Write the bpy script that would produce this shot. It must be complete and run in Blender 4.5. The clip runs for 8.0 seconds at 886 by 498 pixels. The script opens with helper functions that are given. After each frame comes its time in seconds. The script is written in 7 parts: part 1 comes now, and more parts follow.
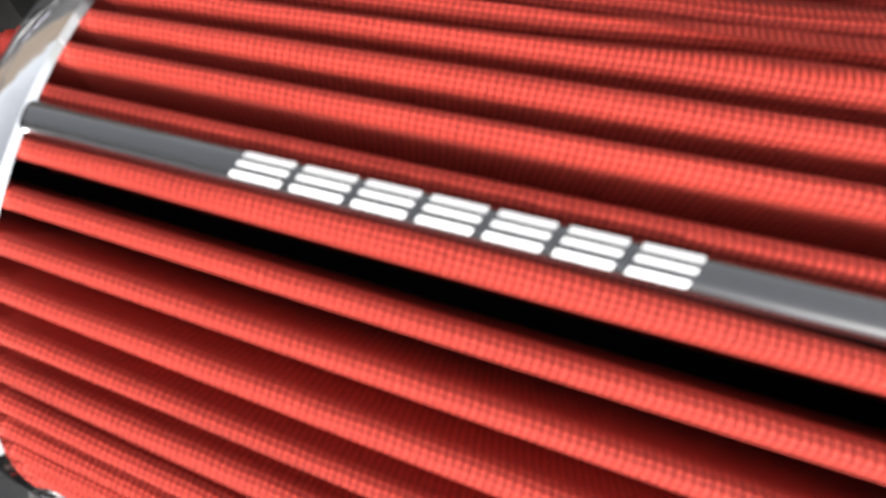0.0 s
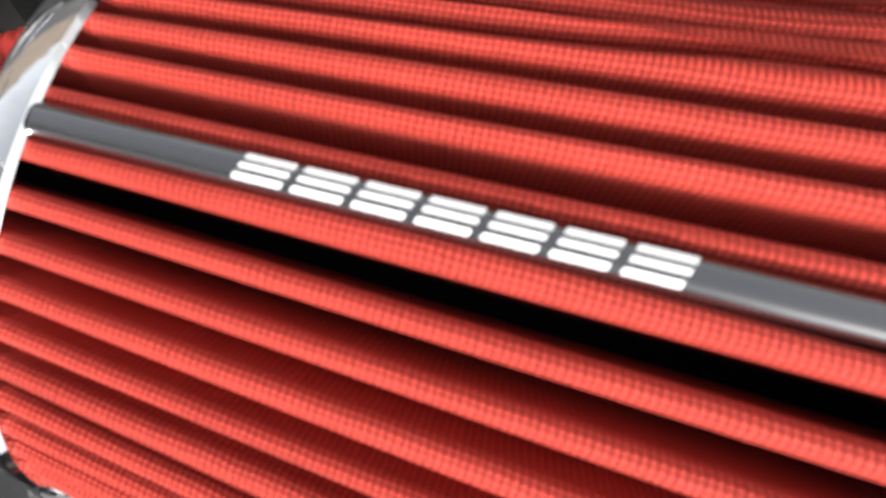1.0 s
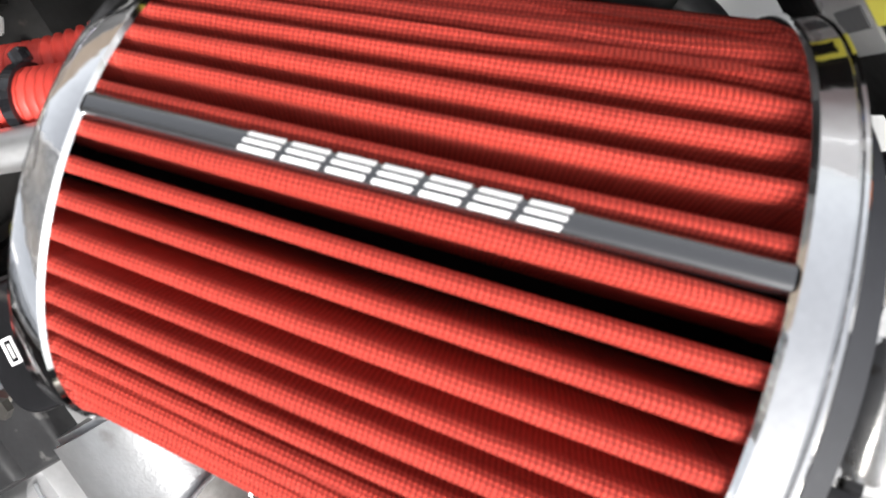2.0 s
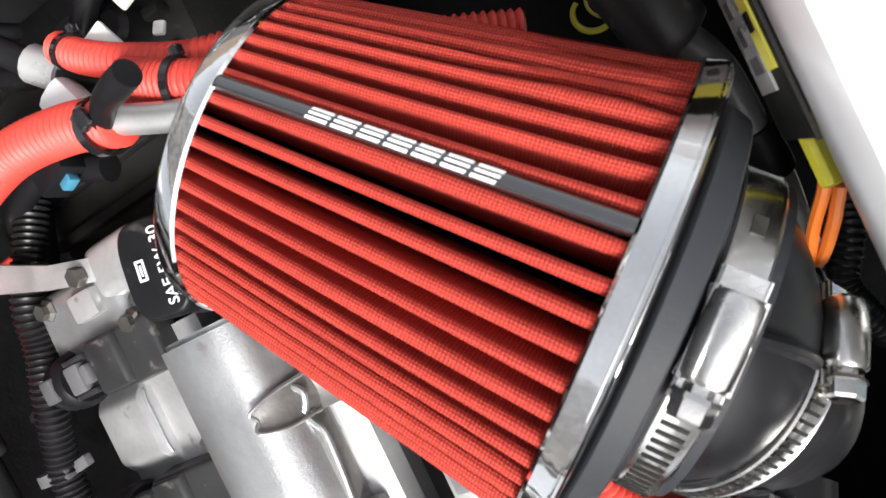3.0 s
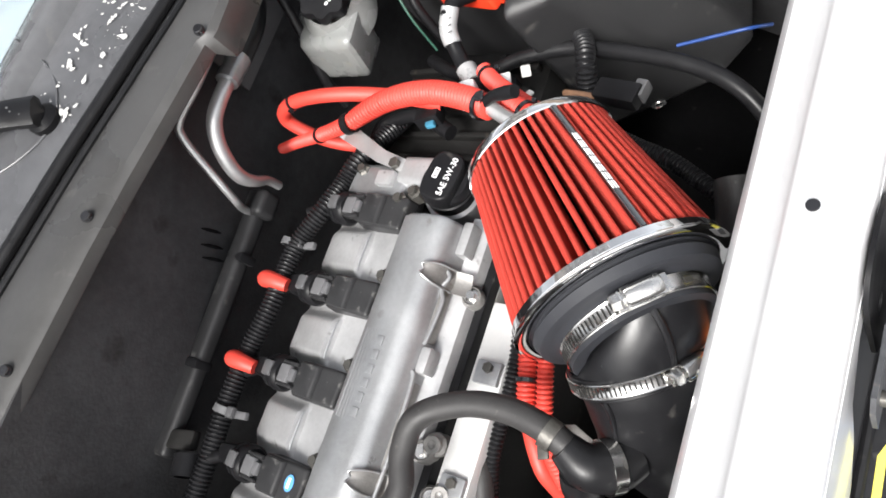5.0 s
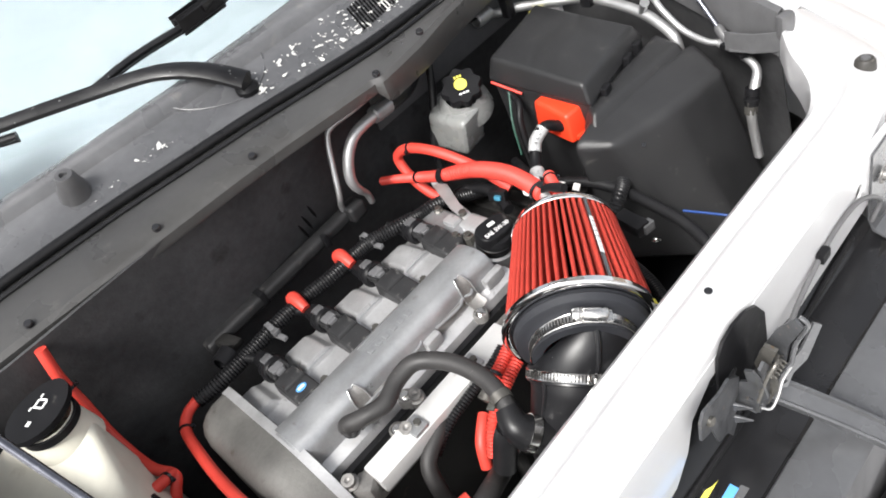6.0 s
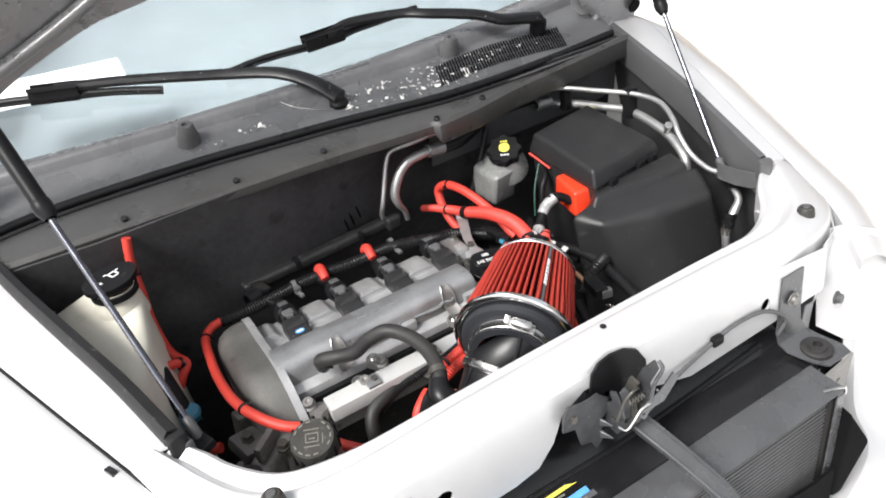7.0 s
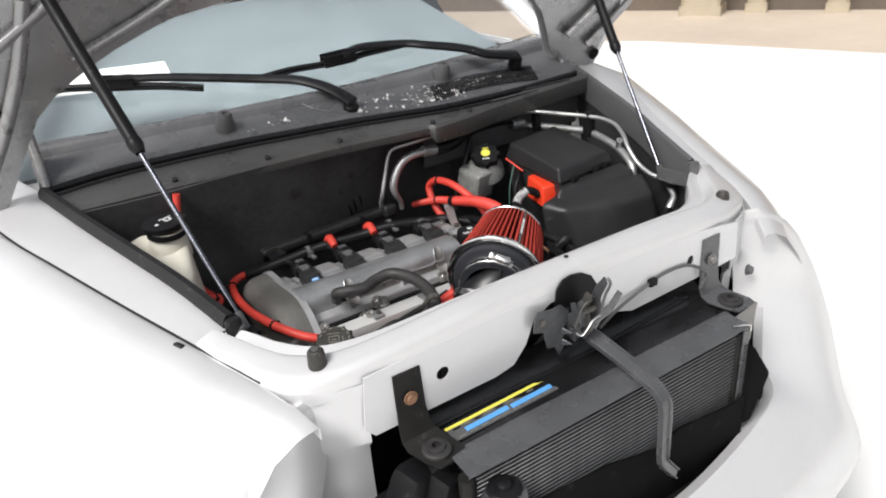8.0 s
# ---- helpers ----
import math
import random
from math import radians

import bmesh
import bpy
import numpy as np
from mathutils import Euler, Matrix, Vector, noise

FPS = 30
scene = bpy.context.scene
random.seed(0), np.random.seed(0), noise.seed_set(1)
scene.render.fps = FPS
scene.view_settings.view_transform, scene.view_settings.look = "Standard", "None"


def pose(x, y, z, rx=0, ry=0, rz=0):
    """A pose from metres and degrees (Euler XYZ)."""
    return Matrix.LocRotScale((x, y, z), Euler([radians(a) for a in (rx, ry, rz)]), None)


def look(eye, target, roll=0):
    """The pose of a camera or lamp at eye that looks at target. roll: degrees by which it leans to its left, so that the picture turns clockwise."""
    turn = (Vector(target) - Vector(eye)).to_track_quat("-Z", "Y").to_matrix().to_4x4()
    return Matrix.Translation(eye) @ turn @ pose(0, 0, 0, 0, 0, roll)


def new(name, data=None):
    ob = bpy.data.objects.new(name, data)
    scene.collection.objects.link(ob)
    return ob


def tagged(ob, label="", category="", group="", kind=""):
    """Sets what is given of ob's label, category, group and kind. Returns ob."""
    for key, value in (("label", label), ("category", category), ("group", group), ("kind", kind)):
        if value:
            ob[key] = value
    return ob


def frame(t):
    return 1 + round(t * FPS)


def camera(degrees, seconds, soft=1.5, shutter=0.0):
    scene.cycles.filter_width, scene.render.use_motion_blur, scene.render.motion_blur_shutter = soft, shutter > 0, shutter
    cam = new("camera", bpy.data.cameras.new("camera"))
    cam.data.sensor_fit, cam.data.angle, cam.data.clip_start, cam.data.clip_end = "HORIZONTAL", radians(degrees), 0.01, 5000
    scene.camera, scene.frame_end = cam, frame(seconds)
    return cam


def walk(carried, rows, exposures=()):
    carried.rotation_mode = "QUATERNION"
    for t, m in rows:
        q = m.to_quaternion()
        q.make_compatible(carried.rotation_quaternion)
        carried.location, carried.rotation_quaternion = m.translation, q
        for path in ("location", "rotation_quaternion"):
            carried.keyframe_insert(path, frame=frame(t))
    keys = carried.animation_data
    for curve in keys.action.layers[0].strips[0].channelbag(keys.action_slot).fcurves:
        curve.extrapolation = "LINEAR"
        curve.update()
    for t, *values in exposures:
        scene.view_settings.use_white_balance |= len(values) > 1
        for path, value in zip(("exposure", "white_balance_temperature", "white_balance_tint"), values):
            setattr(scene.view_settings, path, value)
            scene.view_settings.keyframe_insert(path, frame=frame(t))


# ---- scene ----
cam = camera(63.4, 8.0, soft=1.6)
# a small real aperture: things nearer than a hand's width lie out of focus
cam.data.dof.use_dof, cam.data.dof.focus_distance, cam.data.dof.aperture_fstop = True, 0.42, 26.0
PATH = [
    (0, (0.3309, -0.3079, 1.1070), (0.2706, -0.1157, 0.6494), -139.04),
    (0.5, (0.3311, -0.3076, 1.1067), (0.2713, -0.1161, 0.6487), -138.86),
    (1, (0.3311, -0.3085, 1.1083), (0.2705, -0.1171, 0.6504), -139.08),
    (1.5, (0.3311, -0.3114, 1.1187), (0.2698, -0.1308, 0.6565), -139.70),
    (1.7, (0.3287, -0.3149, 1.1271), (0.2666, -0.1360, 0.6643), -139.97),
    (2.8, (0.3005, -0.3570, 1.1815), (0.2882, -0.1296, 0.7364), -120.29),
    (3, (0.2952, -0.3660, 1.1963), (0.2867, -0.1320, 0.7545), -117.57),
    (3.5, (0.2766, -0.3890, 1.2379), (0.2848, -0.1429, 0.8027), -106.18),
    (4, (0.2481, -0.4050, 1.2893), (0.2789, -0.1420, 0.8652), -90.91),
    (4.5, (0.1917, -0.4452, 1.3632), (0.2648, -0.1541, 0.9633), -73.12),
    (5, (0.1091, -0.5047, 1.4314), (0.2318, -0.2000, 1.0544), -53.87),
    (5.2, (0.0698, -0.5354, 1.4634), (0.2127, -0.2301, 1.0941), -46.81),
    (6.3, (-0.1231, -0.7632, 1.5789), (0.0707, -0.4148, 1.2772), -19.27),
    (6.5, (-0.1267, -0.8247, 1.5894), (0.0639, -0.4674, 1.2960), -16.17),
    (7, (-0.1474, -0.9531, 1.5966), (0.0336, -0.5695, 1.3318), -10.42),
    (7.5, (-0.2271, -1.0489, 1.5911), (-0.0242, -0.6560, 1.3576), -6.05),
    (8, (-0.3760, -1.1941, 1.5601), (-0.1513, -0.8067, 1.3379), -5.39),
]
walk(cam, [(t, look(eye, target, roll)) for t, eye, target, roll in PATH], exposures=[(0.0, 1.32), (1.5, 1.37), (3.0, 1.24), (4.5, 1.36), (5.0, 1.34), (6.5, 1.10), (7.0, 0.92), (8.0, 0.34)])

# ---- daylight: an even overcast sky ----
world = bpy.data.worlds.new("overcast")
scene.world = world
world.use_nodes = True
wn, wl = world.node_tree.nodes, world.node_tree.links
sky = wn.new("ShaderNodeTexSky")
sky.sky_type = "NISHITA"
sky.sun_disc = False
sky.sun_elevation, sky.sun_rotation = radians(50), radians(250)
sky.air_density, sky.dust_density, sky.ozone_density = 1.0, 4.0, 1.0
pale = wn.new("ShaderNodeHueSaturation")
pale.inputs["Saturation"].default_value = 0.22
wl.new(sky.outputs["Color"], pale.inputs["Color"])
wl.new(pale.outputs["Color"], wn["Background"].inputs["Color"])
wn["Background"].inputs["Strength"].default_value = 0.115
sun_data = bpy.data.lights.new("sun", "SUN")
sun_data.energy, sun_data.angle, sun_data.color = 2.6, radians(20), (1.0, 0.98, 0.95)
sun = new("sun", sun_data)
sun.matrix_world = pose(0, 0, 6, 40, 0, -70)

# ---- materials ----
def mat(name, color, rough=0.5, metal=0.0, vary=0.12, scale=40.0, bump=0.0, bump_scale=300.0, rvary=0.08, tint=None, spots=0.0, coat=0.0, spec=0.5, emit=0.0):
    """A procedural surface: two scales of colour change, roughness change, fine relief, and spots of dust or wear in the colour tint."""
    m = bpy.data.materials.new(name)
    m.use_nodes = True
    n, l = m.node_tree.nodes, m.node_tree.links
    b = n["Principled BSDF"]
    b.inputs["Metallic"].default_value = metal
    b.inputs["Coat Weight"].default_value = coat
    b.inputs["Coat Roughness"].default_value = 0.08
    b.inputs["Specular IOR Level"].default_value = spec
    co = n.new("ShaderNodeTexCoord")
    big = n.new("ShaderNodeTexNoise")
    big.inputs["Scale"].default_value, big.inputs["Detail"].default_value = scale, 6
    fine = n.new("ShaderNodeTexNoise")
    fine.inputs["Scale"].default_value, fine.inputs["Detail"].default_value = scale * 9, 4
    for t in (big, fine):
        l.new(co.outputs["Object"], t.inputs["Vector"])
    both = n.new("ShaderNodeMath")
    both.operation = "MULTIPLY_ADD"
    both.inputs[1].default_value = 0.45
    l.new(fine.outputs["Fac"], both.inputs[0])
    l.new(big.outputs["Fac"], both.inputs[2])
    ramp = n.new("ShaderNodeMapRange")
    ramp.inputs["From Min"].default_value, ramp.inputs["From Max"].default_value = 0.45, 1.0
    ramp.inputs["To Min"].default_value, ramp.inputs["To Max"].default_value = 1 - vary, 1 + vary
    l.new(both.outputs[0], ramp.inputs["Value"])
    mul = n.new("ShaderNodeVectorMath")
    mul.operation = "SCALE"
    mul.inputs[0].default_value = color
    l.new(ramp.outputs["Result"], mul.inputs["Scale"])
    out = mul.outputs["Vector"]
    if spots:
        sp = n.new("ShaderNodeTexNoise")
        sp.inputs["Scale"].default_value, sp.inputs["Detail"].default_value = scale * 2.3, 8
        l.new(co.outputs["Object"], sp.inputs["Vector"])
        cut = n.new("ShaderNodeMapRange")
        cut.inputs["From Min"].default_value, cut.inputs["From Max"].default_value = 0.68 - 0.2 * spots, 0.78 - 0.15 * spots
        l.new(sp.outputs["Fac"], cut.inputs["Value"])
        mix = n.new("ShaderNodeMix")
        mix.data_type = "RGBA"
        l.new(cut.outputs["Result"], mix.inputs["Factor"])
        l.new(out, mix.inputs["A"])
        mix.inputs["B"].default_value = (*(tint or (0.4, 0.4, 0.4)), 1)
        out = mix.outputs["Result"]
    l.new(out, b.inputs["Base Color"])
    rr = n.new("ShaderNodeMapRange")
    rr.inputs["From Min"].default_value, rr.inputs["From Max"].default_value = 0.3, 0.7
    rr.inputs["To Min"].default_value, rr.inputs["To Max"].default_value = max(0.02, rough - rvary), min(1, rough + rvary)
    l.new(big.outputs["Fac"], rr.inputs["Value"])
    l.new(rr.outputs["Result"], b.inputs["Roughness"])
    if bump:
        tex = n.new("ShaderNodeTexNoise")
        tex.inputs["Scale"].default_value, tex.inputs["Detail"].default_value = bump_scale, 3
        l.new(co.outputs["Object"], tex.inputs["Vector"])
        bp = n.new("ShaderNodeBump")
        bp.inputs["Strength"].default_value, bp.inputs["Distance"].default_value = bump, 0.001
        l.new(tex.outputs["Fac"], bp.inputs["Height"])
        l.new(bp.outputs["Normal"], b.inputs["Normal"])
    if emit:
        l.new(out, b.inputs["Emission Color"])
        b.inputs["Emission Strength"].default_value = emit
    return m


def cotton_gauze():
    """Red oiled cotton under a fine wire gauze: square weave in the surface's own metres (the UV map)."""
    m = bpy.data.materials.new("red_cotton_gauze")
    m.use_nodes = True
    n, l = m.node_tree.nodes, m.node_tree.links
    b = n["Principled BSDF"]
    uv = n.new("ShaderNodeUVMap")
    sep = n.new("ShaderNodeSeparateXYZ")
    l.new(uv.outputs["UV"], sep.inputs[0])

    def op(kind, a, c=None, d=None):
        k = n.new("ShaderNodeMath")
        k.operation = kind
        for i, v in enumerate((a, c, d)):
            if v is None:
                continue
            if isinstance(v, (int, float)):
                k.inputs[i].default_value = v
            else:
                l.new(v, k.inputs[i])
        return k.outputs[0]
    wob = n.new("ShaderNodeTexNoise")
    wob.inputs["Scale"].default_value = 60
    l.new(uv.outputs["UV"], wob.inputs["Vector"])
    du = op("MULTIPLY_ADD", wob.outputs["Fac"], 0.0012, sep.outputs["X"])
    dv = op("MULTIPLY_ADD", wob.outputs["Fac"], 0.0012, sep.outputs["Y"])
    su = op("ABSOLUTE", op("SINE", op("MULTIPLY", du, math.pi / 0.00115)))
    sv = op("ABSOLUTE", op("SINE", op("MULTIPLY", dv, math.pi / 0.00115)))
    cell = op("POWER", op("MULTIPLY", su, sv), 0.8)
    fuzz = n.new("ShaderNodeTexNoise")
    fuzz.inputs["Scale"].default_value, fuzz.inputs["Detail"].default_value = 900, 4
    l.new(uv.outputs["UV"], fuzz.inputs["Vector"])
    soil = n.new("ShaderNodeTexNoise")
    soil.inputs["Scale"].default_value, soil.inputs["Detail"].default_value = 35, 5
    l.new(uv.outputs["UV"], soil.inputs["Vector"])
    mix = n.new("ShaderNodeMix")
    mix.data_type = "RGBA"
    mix.inputs["A"].default_value, mix.inputs["B"].default_value = (0.15, 0.009, 0.007, 1), (0.65, 0.067, 0.043, 1)
    fac = op("MULTIPLY_ADD", fuzz.outputs["Fac"], 0.35, op("MULTIPLY_ADD", cell, 0.85, op("MULTIPLY_ADD", soil.outputs["Fac"], 0.3, -0.25)))
    l.new(fac, mix.inputs["Factor"])
    l.new(mix.outputs["Result"], b.inputs["Base Color"])
    b.inputs["Roughness"].default_value = 0.7
    b.inputs["Specular IOR Level"].default_value = 0.25
    b.inputs["Sheen Weight"].default_value = 0.05
    b.inputs["Sheen Tint"].default_value = (1, 0.4, 0.35, 1)
    bp = n.new("ShaderNodeBump")
    bp.inputs["Strength"].default_value, bp.inputs["Distance"].default_value = 0.55, 0.0005
    l.new(cell, bp.inputs["Height"])
    l.new(bp.outputs["Normal"], b.inputs["Normal"])
    return m


def window_glass():
    m = bpy.data.materials.new("windshield_glass")
    m.use_nodes = True
    b = m.node_tree.nodes["Principled BSDF"]
    b.inputs["Base Color"].default_value = (0.90, 0.92, 0.935, 1)
    b.inputs["Transmission Weight"].default_value = 1.0
    b.inputs["Roughness"].default_value = 0.015
    b.inputs["IOR"].default_value = 1.52
    return m


M_PAINT = mat("silver_paint", (0.61, 0.61, 0.62), 0.36, 0.3, 0.03, 9, 0.02, 900, 0.04, coat=0.6)
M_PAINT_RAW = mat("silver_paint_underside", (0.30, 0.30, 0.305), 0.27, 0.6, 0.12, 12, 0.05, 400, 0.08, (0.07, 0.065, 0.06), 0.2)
M_BLACK = mat("black_plastic", (0.009, 0.009, 0.010), 0.42, 0, 0.25, 30, 0.12, 700, 0.1, (0.05, 0.048, 0.045), 0.08, spec=0.16)
M_BOX = mat("grained_dark_plastic", (0.020, 0.020, 0.021), 0.36, 0, 0.15, 18, 0.35, 1500, 0.06, (0.06, 0.058, 0.055), 0.08, spec=0.45)
M_RUBBER = mat("black_rubber", (0.011, 0.011, 0.012), 0.36, 0, 0.2, 40, 0.05, 500, 0.1, (0.04, 0.04, 0.038), 0.06, spec=0.26)
M_HOSE = mat("dusty_rubber_hose", (0.026, 0.025, 0.025), 0.55, 0, 0.25, 45, 0.15, 600, 0.1, (0.09, 0.085, 0.08), 0.15, spec=0.4)
M_ALU_MID = mat("dull_cast_aluminium", (0.48, 0.48, 0.485), 0.42, 0.62, 0.14, 26, 0.10, 700, 0.10, (0.19, 0.185, 0.175), 0.16)
M_ELBOW = mat("satin_black_rubber", (0.007, 0.007, 0.008), 0.33, 0, 0.15, 40, 0.05, 300, 0.08, (0.028, 0.028, 0.027), 0.06, spec=0.36)
M_BASE = mat("satin_grey_rubber", (0.020, 0.021, 0.025), 0.6, 0, 0.15, 30, 0.08, 600, 0.06, (0.06, 0.06, 0.06), 0.06, spec=0.3)
M_SHROUD = mat("satin_black_plastic", (0.011, 0.011, 0.012), 0.24, 0, 0.2, 12, 0.08, 700, 0.08, (0.05, 0.05, 0.05), 0.08, spec=0.5)
M_SEAL = mat("matt_black_seal", (0.012, 0.012, 0.013), 0.5, 0, 0.25, 30, 0.15, 500, 0.08, (0.07, 0.068, 0.065), 0.12, spec=0.4)
M_FLAKE = mat("white_flaking_paint", (0.74, 0.73, 0.70), 0.6, 0, 0.15, 90)
# near-black colour for the shade deep in the filter's grooves
M_GROOVE_SHADE = mat("black_groove_shade", (0.004, 0.003, 0.003), 0.8, 0, 0.2, 200, spec=0.05)
M_TIMING = mat("dark_oily_casting", (0.115, 0.112, 0.106), 0.55, 0.35, 0.25, 20, 0.3, 420, 0.12, (0.05, 0.043, 0.035), 0.25)
M_NAVY = mat("navy_wire_plastic", (0.015, 0.05, 0.20), 0.4, 0, 0.1, 60)
M_LATCH = mat("pale_grey_latch", (0.11, 0.11, 0.114), 0.45, 0, 0.15, 60, 0.1, 600)
M_COIL = mat("dusty_coil_plastic", (0.022, 0.022, 0.023), 0.42, 0, 0.25, 45, 0.15, 500, 0.1, (0.09, 0.088, 0.085), 0.22, spec=0.35)
M_BAR = mat("dusty_black_bar", (0.018, 0.018, 0.019), 0.5, 0, 0.25, 25, 0.2, 400, 0.1, (0.07, 0.068, 0.065), 0.2, spec=0.35)
M_CAP = mat("dusty_cap_plastic", (0.040, 0.038, 0.035), 0.55, 0, 0.3, 60, 0.2, 400, 0.1, (0.12, 0.11, 0.095), 0.35, spec=0.35)
# deep matt black for plastic, also for shade drawn in holes and fins
M_DEEP_BLACK = mat("matt_black_and_shade", (0.006, 0.006, 0.0065), 0.8, 0, 0.35, 14, 0.5, 250, 0.05, (0.025, 0.024, 0.023), 0.1, spec=0.06)
M_FLANGE = mat("dull_grey_flange", (0.055, 0.054, 0.053), 0.32, 0, 0.2, 12, 0.12, 500, 0.12, (0.11, 0.105, 0.10), 0.10)
M_COWL = mat("weathered_grey_plastic", (0.108, 0.109, 0.114), 0.30, 0, 0.22, 10, 0.15, 500, 0.14, (0.16, 0.155, 0.15), 0.12)
M_ALU = mat("cast_aluminium", (0.37, 0.375, 0.382), 0.36, 0.72, 0.16, 22, 0.20, 600, 0.10, (0.27, 0.265, 0.255), 0.16)
# grimy castings; also the shade of the cam cover's pockets and scoops
M_ALU_DARK = mat("grimy_and_shaded_aluminium", (0.22, 0.213, 0.205), 0.5, 0.5, 0.3, 28, 0.25, 420, 0.14, (0.12, 0.105, 0.085), 0.35)
M_CHROME = mat("chrome", (0.84, 0.84, 0.84), 0.07, 1.0, 0.08, 60, 0.22, 70, 0.05)
M_STEEL = mat("stainless_steel", (0.66, 0.65, 0.63), 0.22, 1.0, 0.1, 70, 0.06, 500, 0.1, (0.32, 0.28, 0.22), 0.12)
M_ROD = mat("polished_grey_rod", (0.16, 0.165, 0.19), 0.25, 1.0, 0.08, 60, 0.04, 500, 0.08)
M_ZINC = mat("dull_zinc_steel", (0.12, 0.115, 0.105), 0.45, 0.7, 0.25, 45, 0.2, 400, 0.12, (0.15, 0.10, 0.06), 0.2)
M_PIPE = mat("aluminium_pipe", (0.52, 0.52, 0.52), 0.42, 0.8, 0.1, 50, 0.08, 500, 0.08)
M_RED = mat("red_loom_plastic", (0.60, 0.052, 0.036), 0.52, 0, 0.08, 40, 0.06, 500, 0.06)
M_REDCAP = mat("red_cover_plastic", (0.72, 0.05, 0.018), 0.35, 0, 0.06, 30, 0.05, 500, 0.05)
M_CREAM = mat("cream_translucent_plastic", (0.60, 0.58, 0.50), 0.42, 0, 0.07, 12, 0.08, 300, 0.06, (0.38, 0.35, 0.28), 0.15)
M_RESV = mat("clear_grey_plastic", (0.21, 0.215, 0.21), 0.28, 0, 0.1, 30, 0.05, 300, 0.06, (0.25, 0.24, 0.2), 0.15)
M_GAUZE = cotton_gauze()
M_STRIP = mat("glossy_black_trim", (0.012, 0.012, 0.014), 0.12, 0, 0.1, 40, 0.02, 400, 0.05, coat=0.35)
M_TRIM = mat("glossy_black_trim_strip", (0.010, 0.010, 0.011), 0.10, 0, 0.1, 40, 0.02, 400, 0.04, coat=1.0, spec=1.0)
M_TRIM.node_tree.nodes["Principled BSDF"].inputs["Coat IOR"].default_value = 2.0
M_WHITE = mat("white_print", (0.82, 0.82, 0.82), 0.45, 0, 0.04, 60)
M_YELLOW = mat("yellow_print", (0.75, 0.68, 0.10), 0.45, 0, 0.08, 60)
M_YPLASTIC = mat("yellow_plastic", (0.55, 0.50, 0.03), 0.4, 0, 0.1, 60)
M_BLUE = mat("blue_print", (0.10, 0.33, 0.70), 0.45, 0, 0.08, 60)
M_TEAL = mat("teal_plastic", (0.05, 0.20, 0.30), 0.4, 0, 0.1, 60)
M_ORANGE = mat("orange_plastic", (0.80, 0.20, 0.03), 0.4, 0, 0.08, 60)
M_GREYPL = mat("grey_plastic", (0.085, 0.085, 0.088), 0.42, 0, 0.15, 60, 0.1, 600)
M_COND = mat("condenser_aluminium", (0.13, 0.13, 0.135), 0.4, 0.5, 0.2, 60, 0.1, 500)
# grimy metal, its near-black colour holding the shade low in the bay
M_SHADE = mat("engine_metal_in_shade", (0.020, 0.0195, 0.019), 0.6, 0.3, 0.3, 25, 0.3, 300, 0.1, (0.06, 0.052, 0.045), 0.2, spec=0.18)
M_FOIL = mat("white_foil_tape", (0.42, 0.42, 0.42), 0.3, 0.3, 0.1, 60, 0.1, 300)
M_RUST = mat("rust", (0.22, 0.12, 0.07), 0.8, 0.2, 0.3, 90, 0.3, 600)
M_CONC = mat("pale_concrete", (0.80, 0.80, 0.79), 0.85, 0, 0.06, 0.8, 0.3, 60, 0.05)
M_SAND = mat("beige_paving", (0.52, 0.44, 0.36), 0.9, 0, 0.1, 0.9, 0.3, 40, 0.05)
M_WALL = mat("brown_wall", (0.13, 0.105, 0.085), 0.85, 0, 0.2, 2, 0.3, 30, 0.05)
M_BEIGE = mat("beige_trim", (0.42, 0.36, 0.27), 0.7, 0, 0.1, 8)
M_CABIN = mat("cabin_grey", (0.20, 0.235, 0.25), 0.8, 0, 0.1, 5)
M_GLASS = window_glass()
M_FIRE = mat("dusty_firewall_pad", (0.050, 0.050, 0.052), 0.7, 0, 0.35, 9, 0.5, 250, 0.06, (0.028, 0.027, 0.026), 0.25, spec=0.14)
M_POST = mat("dark_painted_steel", (0.095, 0.097, 0.102), 0.27, 0.3, 0.15, 14, 0.08, 500, 0.1, (0.11, 0.105, 0.10), 0.06)
M_LATCHSTEEL = mat("worn_latch_steel", (0.070, 0.072, 0.077), 0.4, 0.4, 0.3, 60, 0.2, 400, 0.12, (0.16, 0.14, 0.12), 0.25)
M_SATIN = mat("satin_aluminium", (0.58, 0.58, 0.575), 0.5, 0.35, 0.05, 30, 0.08, 500, 0.08, (0.4, 0.38, 0.35), 0.06)
M_MARK = mat("faded_print", (0.17, 0.165, 0.14), 0.5, 0, 0.15, 80)
M_FROST = mat("grey_plastic_wiper", (0.006, 0.006, 0.007), 0.38, 0, 0.25, 60, 0.1, 500, 0.1, (0.25, 0.25, 0.25), 0.05, spec=0.4)

# ---- mesh helpers ----
V = Vector


def mesh_object(name, bm, material, smooth=True):
    bmesh.ops.recalc_face_normals(bm, faces=bm.faces[:])
    mid = sum((v.co for v in bm.verts), V()) / max(1, len(bm.verts))
    for v in bm.verts:
        v.co -= mid
    me = bpy.data.meshes.new(name)
    bm.to_mesh(me)
    bm.free()
    me.materials.append(material)
    if smooth:
        for p in me.polygons:
            p.use_smooth = True
        me.set_sharp_from_angle(angle=radians(38))
    ob = new(name, me)
    ob.location = mid
    return ob


